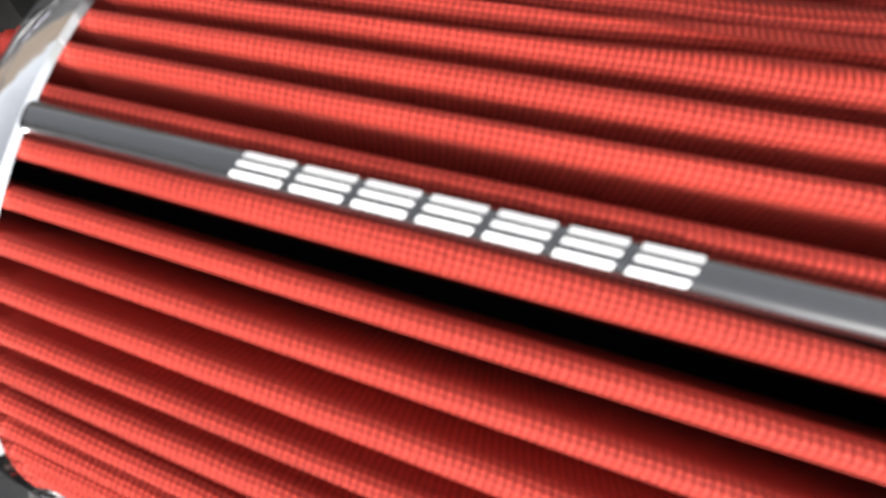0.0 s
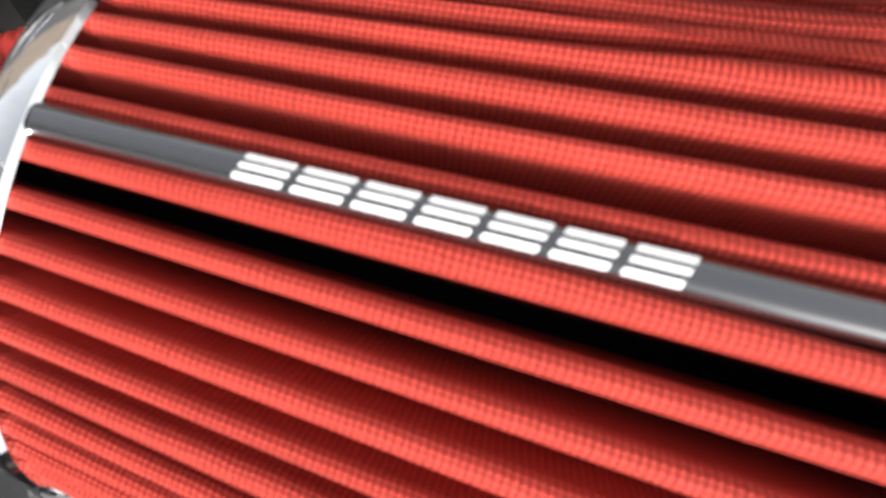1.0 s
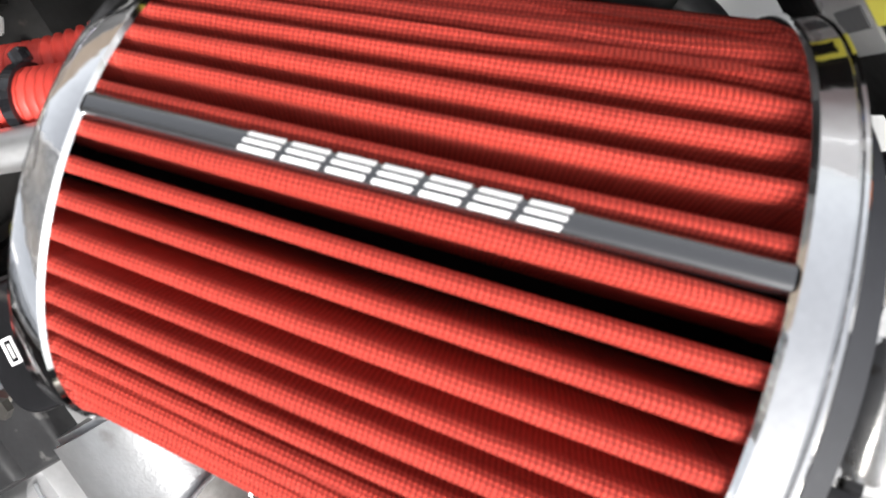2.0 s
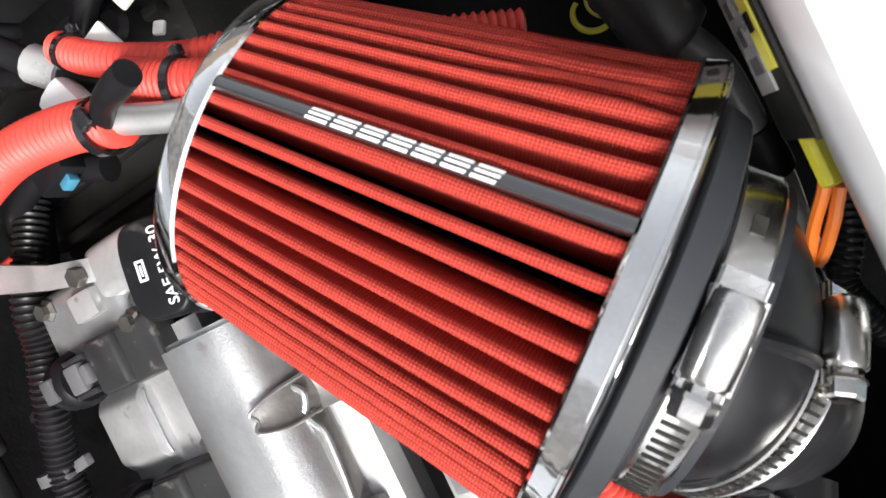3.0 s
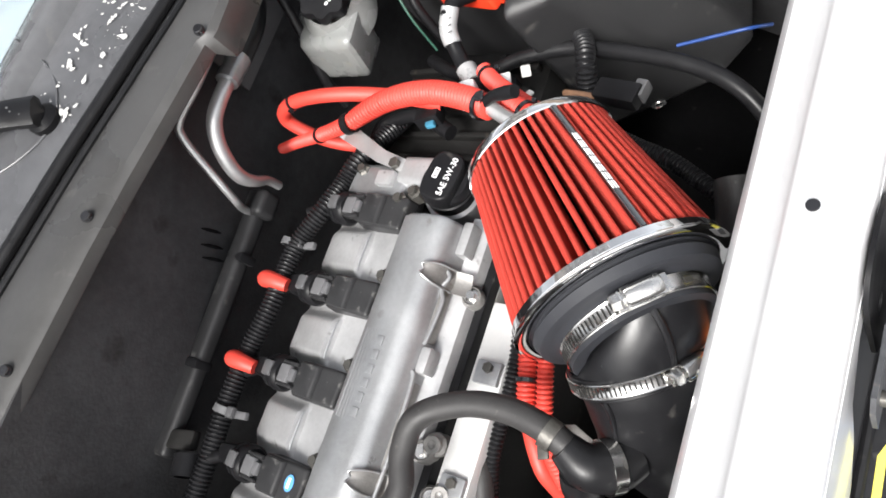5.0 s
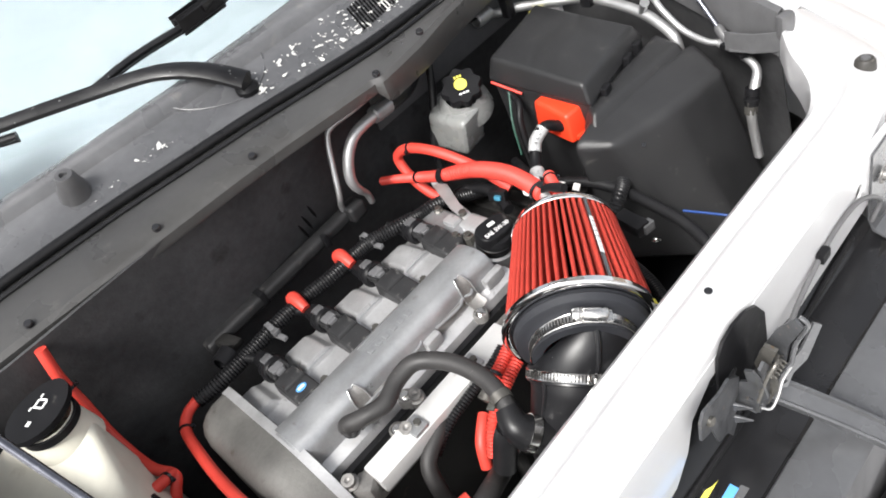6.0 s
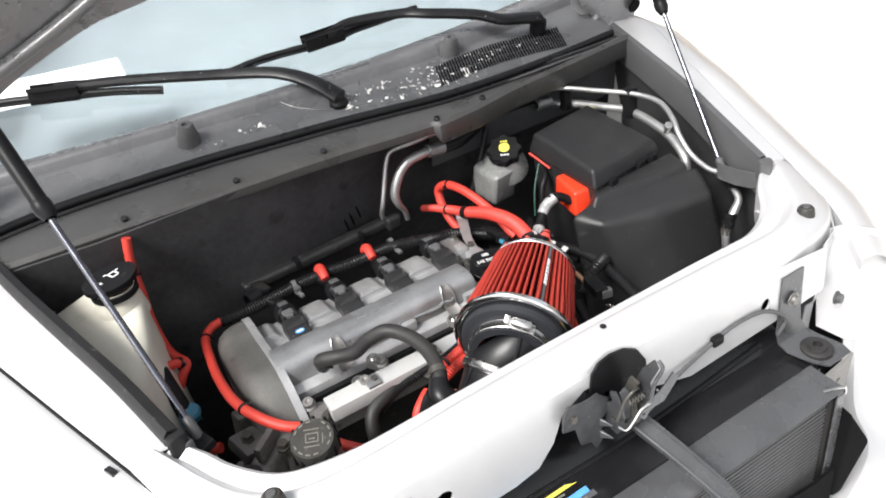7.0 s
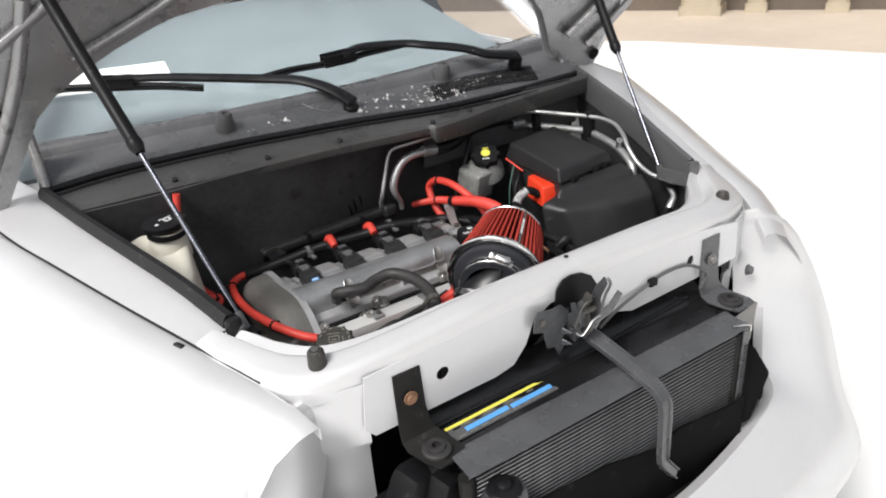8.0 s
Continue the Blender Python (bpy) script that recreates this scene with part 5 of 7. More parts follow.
hose("coolant_hose", [(0.146, -0.150, 0.858), (0.118, -0.158, 0.862), (0.088, -0.170, 0.858), (0.055, -0.180, 0.845), (0.043, -0.20, 0.81), (0.045, -0.21, 0.76)], 0.0105, M_HOSE, "black hose across the front of the engine")
hose("coolant_hose", [(0.11, -0.235, 0.80), (0.07, -0.255, 0.825), (0.03, -0.262, 0.83), (-0.01, -0.258, 0.84)], 0.013, M_HOSE, "black hose below the coolant cap")

# small steel bracket with a hole and a bolt below the intake elbow
br = thing("steel_bracket", (0.14, -0.225, 0.82), "small grey steel bracket with a bolt and a hole", "bracket")
plate(bm := B(), [(0.153, -0.200), (0.137, -0.206), (0.131, -0.235), (0.128, -0.254), (0.145, -0.256), (0.152, -0.245), (0.160, -0.226)], [ring_of(0.1395, -0.2255, 0.0045)], (0, 0, 0.826), (1, 0, 0), (0, 1, 0), 0.003)
part("plate", bm, M_ALU_DARK, br)
part("bolt", lathe(B(), [(0, 0.0055), (0.006, 0.0055), (0.006, 0)], (0.1485, -0.2085, 0.829), (0, 0, 1), 14), M_STEEL, br)
box(bm := B(), (0.135, -0.24, 0.75), (0.012, 0.02, 0.15), 0.003)
part("leg", bm, M_SHADE, br)

# red loom over the gearbox end
hose("red_loom", [(0.400, 0.265, 0.872), (0.396, 0.200, 0.900), (0.391, 0.129, 0.928), (0.400, 0.085, 0.937), (0.423, 0.030, 0.946), (0.428, -0.030, 0.953), (0.418, -0.085, 0.957), (0.404, -0.122, 0.960)], [0.0072, 0.0075, 0.008, 0.0092, 0.0122, 0.0128, 0.0125, 0.0120], M_RED, "thick red split wiring loom", "wiring", 0.0046, 18, 10, ties=(0.28,))
hose("red_loom", [(0.445, -0.010, 0.905), (0.436, 0.045, 0.938), (0.422, 0.105, 0.962), (0.412, 0.160, 0.962), (0.405, 0.190, 0.940), (0.402, 0.170, 0.905), (0.405, 0.140, 0.880), (0.412, 0.10, 0.865)], 0.0082, M_RED, "red wiring loom bent into a loop", "wiring", 0.0, 14, 10, ties=(0.42,))
hose("red_loom", [(0.470, -0.070, 0.925), (0.455, -0.088, 0.930), (0.436, -0.118, 0.934), (0.418, -0.155, 0.930), (0.41, -0.20, 0.91)], 0.0092, M_RED, "red wiring loom passing behind the filter", "wiring", 0.0042, 14, 10, ties=(0.14,))
hose("red_loom", [(0.425, -0.122, 0.945), (0.408, -0.150, 0.946), (0.395, -0.178, 0.940)], 0.0105, M_RED, "short red loom beside the filter's end", "wiring", 0.0030, 14, 10, ties=(0.5,))
solo("silver_tube", tube(B(), [(0.405, -0.121, 0.959), (0.395, -0.143, 0.955), (0.385, -0.170, 0.948)], 0.0072, 14, 6), M_PIPE, "bright silver tube from the end of the red loom", "tube")
tee = thing("black_tee", (0.409, -0.137, 0.965), "black plastic tee piece on the red loom", "fitting")
part("body", tube(B(), [(0.4085, -0.1575, 0.980), (0.4090, -0.146, 0.977), (0.4090, -0.130, 0.972), (0.4055, -0.118, 0.966)], [0.0062, 0.0066, 0.0056, 0.0050], 16, 5), M_BLACK, tee)
part("collar", lathe(B(), [(-0.0025, 0.0126), (-0.0025, 0.0142), (0.0025, 0.0142), (0.0025, 0.0126)], (0.4075, -0.110, 0.959), (0.25, 0.95, -0.05), 20), M_STRIP, tee)
part("buckle", box(B(), (0.4085, -0.116, 0.9735), (0.009, 0.008, 0.005), 0.0015, (10, 0, 20)), M_STRIP, tee)
solo("white_stopper", box(B(), (0.440, -0.062, 0.928), (0.030, 0.022, 0.018), 0.007, (10, 0, 25)), M_WHITE, "small white plastic stopper behind the loom", "stopper")
arm = thing("loom_bracket", (0.395, 0.075, 0.85), "bright steel arm that holds the red loom", "bracket")
part("strap", sheet(B(), [[(0.410, 0.098, 0.928), (0.392, 0.106, 0.928)], [(0.409, 0.094, 0.919), (0.390, 0.102, 0.919)], [(0.385, 0.044, 0.906), (0.371, 0.052, 0.906)], [(0.377, 0.014, 0.904), (0.362, 0.016, 0.904)], [(0.376, 0.008, 0.900), (0.361, 0.010, 0.900)]], 0.003), M_PIPE, arm)
part("bolt", lathe(B(), [(0, 0.0065), (0.006, 0.0065), (0.006, 0)], (0.369, 0.022, 0.905), (0, 0, 1), 6), M_ZINC, arm)
part("ring", lathe(B(), [(-0.005, 0.0105), (-0.005, 0.0125), (0.005, 0.0125), (0.005, 0.0105)], (0.401, 0.081, 0.937), (0.2, -0.95, 0.2), 20), M_BLACK, arm, "black clip round the loom")

# air conditioning lines at the firewall
ac = thing("refrigerant_line", (0.30, 0.20, 0.90), "two bent aluminium lines with a crimped black hose", "pipe")
part("thin_line", tube(B(), [(0.52, 0.200, 1.058), (0.44, 0.199, 1.056), (0.382, 0.208, 1.050), (0.342, 0.226, 1.041), (0.327, 0.229, 1.026), (0.308, 0.220, 0.985), (0.292, 0.213, 0.945), (0.290, 0.222, 0.922), (0.296, 0.232, 0.895)], 0.0048, 12, 8), M_PIPE, ac)
part("thick_line", tube(B(), [(0.440, 0.202, 1.020), (0.400, 0.196, 1.026), (0.360, 0.197, 1.022), (0.338, 0.200, 1.005), (0.323, 0.200, 0.982), (0.316, 0.199, 0.960), (0.320, 0.198, 0.940), (0.330, 0.200, 0.922), (0.334, 0.204, 0.900)], [0.0090, 0.0090, 0.0090, 0.0090, 0.0090, 0.0088, 0.0070, 0.0055, 0.0055], 16, 8), M_PIPE, ac)
way = V((0.9, 0.14, -0.13)).normalized()
part("crimp", lathe(B(), [(-0.022, 0.0092), (-0.020, 0.0132), (-0.008, 0.0138), (-0.006, 0.0128), (0.004, 0.0138), (0.016, 0.0138), (0.017, 0.012)], (0.420, 0.199, 1.0235), way, 22), M_ALU, ac, "crimped aluminium ferrule")
part("hose", tube(B(), [(0.434, 0.201, 1.021), (0.49, 0.215, 1.016), (0.56, 0.250, 1.020), (0.64, 0.248, 1.03), (0.70, 0.238, 1.03)], 0.0138, 14, 6), M_RUBBER, ac, "black refrigerant hose")
ac = thing("refrigerant_line", (0.80, 0.0, 0.90), "aluminium lines bent along the side of the bay", "pipe")
part("thin_line", tube(B(), [(0.60, 0.225, 1.048), (0.67, 0.220, 1.048), (0.715, 0.218, 1.046), (0.742, 0.195, 1.045), (0.770, 0.135, 1.045), (0.794, 0.085, 1.045), (0.808, 0.040, 1.044), (0.808, -0.005, 1.040), (0.788, -0.055, 1.028), (0.772, -0.085, 1.012), (0.768, -0.118, 0.985), (0.780, -0.145, 0.962), (0.790, -0.160, 0.955)], 0.0050, 12, 8), M_PIPE, ac)
part("thick_line", tube(B(), [(0.70, 0.240, 1.02), (0.745, 0.242, 0.998), (0.770, 0.210, 0.998), (0.795, 0.140, 1.000), (0.812, 0.080, 1.000), (0.802, -0.017, 0.990), (0.786, -0.080, 0.970), (0.780, -0.098, 0.945), (0.776, -0.102, 0.88)], 0.0085, 16, 8), M_PIPE, ac)
for c, s in (((0.752, 0.215, 1.022), (0.018, 0.020, 0.065)), ((0.806, 0.078, 1.022), (0.024, 0.022, 0.062))):
    part("bracket", box(B(), c, s, 0.005), M_BLACK, ac, "black plastic line bracket")
part("service_port", lathe(B(), [(0, 0.006), (0.016, 0.006), (0.016, 0.0075), (0.026, 0.0075), (0.026, 0)], (0.797, -0.030, 0.992), (-0.3, -0.5, 0.8), 14), M_ALU, ac)
part("crimp", lathe(B(), [(-0.02, 0.009), (-0.018, 0.0125), (0.018, 0.0125), (0.02, 0.009)], (0.700, 0.226, 1.018), (0.9, 0.1, -0.1), 18), M_ALU, ac)
part("service_line", tube(B(), [(0.790, -0.160, 0.955), (0.777, -0.200, 0.949), (0.766, -0.228, 0.937), (0.748, -0.235, 0.920), (0.735, -0.235, 0.900), (0.730, -0.237, 0.870), (0.738, -0.240, 0.80)], [0.0062, 0.0062, 0.0062, 0.0075, 0.0085, 0.007, 0.007], 14, 8), M_PIPE, ac)
part("connector", lathe(B(), [(-0.014, 0.008), (-0.013, 0.0105), (-0.004, 0.0110), (-0.003, 0.0095), (0.003, 0.0095), (0.004, 0.0110), (0.013, 0.0105), (0.014, 0.008)], (0.7375, -0.235, 0.908), (0.25, 0.0, 1), 18), M_BLACK, ac, "black plastic line connector")
part("service_cap", lathe(B(), [(-0.010, 0.0095), (0.010, 0.0095), (0.012, 0.0075), (0.012, 0)], (0.733, -0.235, 0.893), (0.15, 0.0, 1), 8), M_ZINC, ac)
part("sticker", box(B(), (0.768, 0.165, 0.995), (0.02, 0.02, 0.004), 0.001), M_YELLOW, ac, "yellow tag")
# strut foot bracket at the far corner
ft = thing("strut_bracket", (0.77, -0.21, 0.95), "black bracket at the foot of the gas strut", "bracket")
part("plate", box(B(), (0.785, -0.200, 0.955), (0.045, 0.05, 0.010), 0.004, (0, 10, -25)), M_BLACK, ft)
part("tab", sheet(B(), [[V((x, y, z)) for x, y in ((0.755, -0.192), (0.7525, -0.208), (0.753, -0.232), (0.762, -0.258), (0.774, -0.268))] for z in (0.999, 0.995, 0.974, 0.970)], 0.003), M_GREYPL, ft, "grey folded bracket plate")
part("tab_foot", box(B(), (0.757, -0.218, 0.972), (0.016, 0.040, 0.004), 0.0015, (0, 0, 4)), M_GREYPL, ft)
ft = thing("strut_bracket", (-0.18, -0.226, 0.98), "black bracket at the foot of the gas strut", "bracket")
part("plate", box(B(), (-0.178, -0.226, 0.986), (0.030, 0.050, 0.012), 0.004, (0, -8, 20)), M_BLACK, ft)
part("tab", box(B(), (-0.190, -0.232, 0.996), (0.012, 0.045, 0.034), 0.004, (0, 0, 20)), M_GREYPL, ft)

# ---- boxes and bottles ----
fuse = thing("fuse_box", (0.67, 0.03, 0.80), "black fuse box with a wide lid", "fuse box")
part("lid", tapered(B(), [(0.574, -0.082, 0.972), (0.768, -0.048, 0.965), (0.778, 0.172, 0.972), (0.584, 0.128, 0.978)], [(0.582, -0.070, 1.006), (0.756, -0.040, 0.994), (0.764, 0.160, 1.012), (0.592, 0.116, 1.020)], 0.008), M_BOX, fuse, "black grained lid")
part("body", tapered(B(), [(0.59, -0.070, 0.78), (0.765, -0.040, 0.78), (0.770, 0.16, 0.78), (0.60, 0.115, 0.78)], [(0.582, -0.076, 0.970), (0.762, -0.045, 0.962), (0.770, 0.165, 0.970), (0.59, 0.122, 0.976)], 0.006), M_BOX, fuse)
for x, y in ((0.62, -0.076), (0.70, -0.062), (0.735, -0.056)):
    part("latch", box(B(), (x, y, 0.968), (0.018, 0.012, 0.02), 0.003, (0, 0, 10)), M_BLACK, fuse)
batt = thing("battery_cover", (0.66, -0.14, 0.70), "dark grey moulded battery cover", "battery cover")
part("cover", tapered(B(), [(0.535, -0.105, 0.70), (0.600, -0.225, 0.70), (0.655, -0.255, 0.70), (0.798, -0.225, 0.70), (0.800, -0.05, 0.70), (0.56, -0.03, 0.70)], [(0.517, -0.080, 0.945), (0.545, -0.130, 0.940), (0.640, -0.165, 0.935), (0.748, -0.188, 0.941), (0.784, -0.122, 0.960), (0.585, -0.076, 0.962)], 0.014, 4), M_BOX, batt)
part("dimple", lathe(B(), [(0, 0.004), (0.001, 0.004), (0.001, 0)], (0.585, -0.152, 0.915), (-0.2, -0.8, 0.55), 10), M_STRIP, batt)
part("shoulder", tapered(B(), [(0.545, -0.10, 0.93), (0.76, -0.14, 0.93), (0.786, -0.06, 0.93), (0.57, -0.06, 0.93)], [(0.570, -0.088, 0.966), (0.762, -0.112, 0.968), (0.776, -0.062, 0.970), (0.585, -0.066, 0.966)], 0.008), M_BOX, batt)
red = thing("terminal_cover", (0.575, -0.02, 0.90), "bright red plastic battery terminal cover", "cover")
part("cap", tapered(B(), [(0.552, -0.052, 0.915), (0.592, -0.060, 0.915), (0.606, 0.026, 0.915), (0.570, 0.032, 0.915)], [(0.556, -0.046, 0.962), (0.588, -0.054, 0.965), (0.604, 0.020, 0.968), (0.573, 0.028, 0.966)], 0.006), M_REDCAP, red)
part("tab", box(B(), (0.573, -0.058, 0.922), (0.026, 0.006, 0.008), 0.002, (0, 0, -10)), M_REDCAP, red)

resv = thing("brake_reservoir", (0.52, 0.12, 0.85), "clear grey brake fluid reservoir with a scalloped black cap", "reservoir")
part("tank", tapered(B(), [(0.489, 0.124, 0.893), (0.546, 0.132, 0.893), (0.572, 0.20, 0.893), (0.55, 0.245, 0.893), (0.490, 0.212, 0.893)], [(0.491, 0.108, 0.962), (0.545, 0.112, 0.966), (0.575, 0.18, 0.968), (0.552, 0.225, 0.966), (0.492, 0.195, 0.962)], 0.012, 3), M_RESV, resv)
part("shoulder", lathe(B(), [(-0.05, 0.046), (-0.03, 0.042), (-0.018, 0.034), (-0.008, 0.030)], (0.535, 0.140, 0.992), (-0.26, -0.38, 1), 26), M_RESV, resv)
bm = B()
a, e1, e2 = basis((-0.32, -0.48, 1))
prof = []
for h, k in ((-0.014, 0.94), (-0.012, 1.0), (-0.002, 1.0), (0.002, 0.93), (0.003, 0.0)):
    if k:
        prof.append([bm.verts.new(V((0.5365, 0.138, 0.9995)) + a * h + (e1 * math.cos(g) + e2 * math.sin(g)) * k * (0.0325 + 0.0028 * math.cos(8 * g))) for g in np.linspace(0, 2 * math.pi, 64, endpoint=False)])
for p, q in zip(prof, prof[1:]):
    for j in range(64):
        bm.faces.new((p[j], p[(j + 1) % 64], q[(j + 1) % 64], q[j]))
bm.faces.new(prof[-1])
cap_part = part("cap", bm, M_BLACK, resv, "scalloped black cap")
lid_at = V((0.5365, 0.138, 0.9995)) + a * 0.0022
part("symbol_disc", lathe(B(), [(0, 0.0105), (0.0006, 0.0105), (0.0006, 0)], lid_at - e2 * 0.002, a, 24), M_YELLOW, cap_part, "yellow printed symbol")
for k, dx in ((1, -0.006), (1, 0.0), (1, 0.006)):
    part("print", box(B(), lid_at + e2 * 0.0150 + e1 * dx, (0.004, 0.003, 0.0006), 0, Matrix((e1, e2, a)).transposed()), M_WHITE, cap_part)
    part("print", box(B(), lid_at - e2 * 0.0165 + e1 * dx * 0.8, (0.003, 0.004, 0.0006), 0, Matrix((e1, e2, a)).transposed()), M_YELLOW, cap_part)
part("tank_hose", tube(B(), [(0.548, 0.215, 1.02), (0.528, 0.205, 0.985), (0.505, 0.200, 0.94), (0.485, 0.198, 0.90), (0.475, 0.19, 0.86)], 0.0065, 12, 6), M_RUBBER, resv, "thin black hose")
hose("thin_red_wire", [(0.575, 0.110, 0.985), (0.580, 0.085, 0.975), (0.585, 0.06, 0.965)], 0.0022, M_RED, "thin red wire by the brake reservoir", "wiring")
hose("black_cable", [(0.585, 0.09, 0.965), (0.572, 0.06, 0.955), (0.555, 0.05, 0.935), (0.545, 0.04, 0.90), (0.54, 0.03, 0.86)], 0.006, M_BLACK, "black cable from the battery terminal", "wiring")
hose("green_wire", [(0.560, 0.060, 0.985), (0.535, 0.045, 0.945), (0.520, 0.03, 0.90)], 0.0016, mat("green_wire_plastic", (0.02, 0.07, 0.05), 0.4), "thin green wire beside the brake reservoir", "wiring")
cable = thing("battery_cable", (0.50, -0.03, 0.88), "black battery cable wrapped in white tape", "wiring")
part("sleeve", tube(B(), [(0.560, -0.030, 0.940), (0.535, -0.022, 0.955), (0.513, -0.018, 0.944), (0.490, -0.030, 0.925), (0.465, -0.052, 0.915), (0.45, -0.07, 0.90)], 0.0085, 14, 8), M_BLACK, cable)
part("tape", tube(B(), [(0.532, -0.0205, 0.9545), (0.513, -0.018, 0.944), (0.500, -0.023, 0.934)], 0.0098, 14, 6), M_FOIL, cable, "white printed tape")
for k in range(4):
    part("print", box(B(), (0.5225 - 0.006 * k, -0.0235 - 0.0006 * k, 0.9590 - 0.0036 * k), (0.0022, 0.006, 0.0006), 0, (0, 28, 20)), M_BLACK, cable)
part("tape", tube(B(), [(0.478, -0.040, 0.920), (0.464, -0.053, 0.915)], 0.0112, 14, 4), M_FOIL, cable, "silver tape")
plug = thing("sensor_plug", (0.465, -0.20, 0.87), "black wiring plug with a short lead", "plug")
part("body", box(B(), (0.466, -0.203, 0.884), (0.022, 0.046, 0.018), 0.003, (0, 0, -12)), M_BLACK, plug)
part("collar", box(B(), (0.470, -0.224, 0.882), (0.018, 0.012, 0.015), 0.002, (0, 0, -12)), M_GREYPL, plug)
part("lead", tube(B(), [(0.462, -0.180, 0.885), (0.464, -0.162, 0.888), (0.468, -0.145, 0.885)], 0.0035, 8, 6), M_RUST, plug, "brown leads")
part("eye", lathe(B(), [(-0.001, 0.004), (-0.001, 0.007), (0.001, 0.007), (0.001, 0.004)], (0.464, -0.238, 0.868), (0.5, 0.2, 1), 14), M_STEEL, plug, "steel ring")
hose("radiator_hose", [(0.49, 0.0, 0.86), (0.518, -0.048, 0.868), (0.532, -0.095, 0.868), (0.535, -0.147, 0.864), (0.515, -0.246, 0.860), (0.490, -0.305, 0.845), (0.45, -0.35, 0.80)], 0.0082, M_RUBBER, "black rubber hose beside the battery cover")
hose("corrugated_conduit", [(0.552, -0.130, 0.868), (0.530, -0.145, 0.876), (0.505, -0.152, 0.872), (0.48, -0.15, 0.84)], 0.011, M_RUBBER, "black corrugated conduit beside the battery cover", "wiring", 0.0045)
hose("corrugated_conduit", [(0.455, -0.170, 0.838), (0.436, -0.212, 0.838), (0.420, -0.255, 0.834), (0.390, -0.304, 0.826), (0.37, -0.34, 0.80)], 0.0088, M_RUBBER, "black corrugated conduit behind the filter", "wiring", 0.0040)
hose("red_conduit", [(0.400, -0.165, 0.905), (0.388, -0.212, 0.900), (0.376, -0.252, 0.888), (0.365, -0.28, 0.87)], 0.0088, M_RED, "red corrugated conduit on the far side of the filter", "wiring", 0.0042, group="red conduits")
hose("blue_wire", [(0.541, -0.232, 0.852), (0.548, -0.27, 0.854), (0.556, -0.30, 0.852), (0.575, -0.31, 0.83)], 0.0018, M_NAVY, "thin blue wire behind the radiator support", "wiring")
hose("black_cable", [(0.36, 0.11, 0.875), (0.40, 0.10, 0.865), (0.45, 0.08, 0.86), (0.49, 0.07, 0.85)], 0.008, M_BLACK, "black wiring bundle behind the cam cover", "wiring")
hose("black_cable", [(0.42, -0.02, 0.885), (0.44, 0.03, 0.89), (0.43, 0.08, 0.885), (0.40, 0.11, 0.865)], 0.009, M_BLACK, "black wiring bundle below the red loom", "wiring")
hose("black_cable", [(0.45, -0.10, 0.90), (0.47, -0.05, 0.905), (0.49, 0.0, 0.90), (0.52, 0.05, 0.88)], 0.0075, M_BLACK, "black wiring bundle by the brake reservoir", "wiring")
tl = thing("teal_connector", (0.432, 0.005, 0.89), "teal and black wiring connector", "plug")
part("body", box(B(), (0.432, 0.004, 0.900), (0.022, 0.030, 0.018), 0.003, (0, 10, 15)), M_BLACK, tl)
part("insert", box(B(), (0.421, -0.003, 0.902), (0.007, 0.011, 0.007), 0.0015, (0, 10, 15)), M_TEAL, tl, "teal insert")
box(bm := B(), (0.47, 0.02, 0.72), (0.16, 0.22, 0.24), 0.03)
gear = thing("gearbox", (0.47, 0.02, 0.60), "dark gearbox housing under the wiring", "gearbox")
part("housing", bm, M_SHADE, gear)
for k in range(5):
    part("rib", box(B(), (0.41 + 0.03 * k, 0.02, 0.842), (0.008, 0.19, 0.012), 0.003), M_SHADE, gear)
part("vent_cap", lathe(B(), [(0, 0.012), (0.02, 0.012), (0.024, 0.008), (0.024, 0)], (0.50, -0.05, 0.84), (0, 0, 1), 16), M_BLACK, gear)
# heat-shield bar and clips along the back of the engine
bar = thing("rear_bar", (0.15, 0.27, 0.80), "dark metal bar along the firewall", "bar")
box(bm := B(), (0.155, 0.227, 0.893), (0.330, 0.026, 0.022), 0.008, (0, -1.5, 1.5), 3)
part("bar", bm, M_BAR, bar)
part("end_block", box(B(), (0.306, 0.222, 0.900), (0.034, 0.034, 0.030), 0.008, (0, 0, 4), 3), M_BAR, bar, "black rounded end of the bar")
for x in (0.235, 0.10):
    part("strap", box(B(), (x, 0.226, 0.8935), (0.012, 0.029, 0.025), 0.004, (0, -1.5, 1.5)), M_BLACK, bar)
part("bracket", box(B(), (0.015, 0.205, 0.893), (0.022, 0.065, 0.012), 0.004, (0, 0, 12)), M_SHADE, bar)
part("clamp", lathe(B(), [(-0.012, 0.012), (-0.012, 0.016), (0.012, 0.016), (0.012, 0.012)], (-0.005, 0.165, 0.898), (0.9, 0.3, 0), 18), M_BLACK, bar)

# ---- passenger side: washer bottle and red tubes ----
wash = thing("washer_bottle", (-0.25, 0.06, 0.70), "cream washer fluid bottle with a black cap", "bottle")
part("tank", tapered(B(), [(-0.350, 0.17, 0.72), (-0.290, -0.02, 0.72), (-0.215, -0.11, 0.72), (-0.165, -0.06, 0.72), (-0.165, 0.13, 0.72), (-0.24, 0.19, 0.72)], [(-0.325, 0.165, 1.012), (-0.282, 0.04, 0.998), (-0.228, -0.045, 0.962), (-0.187, 0.02, 0.992), (-0.166, 0.11, 1.034), (-0.235, 0.175, 1.036)], 0.022, 6), M_CREAM, wash, "cream translucent tank")
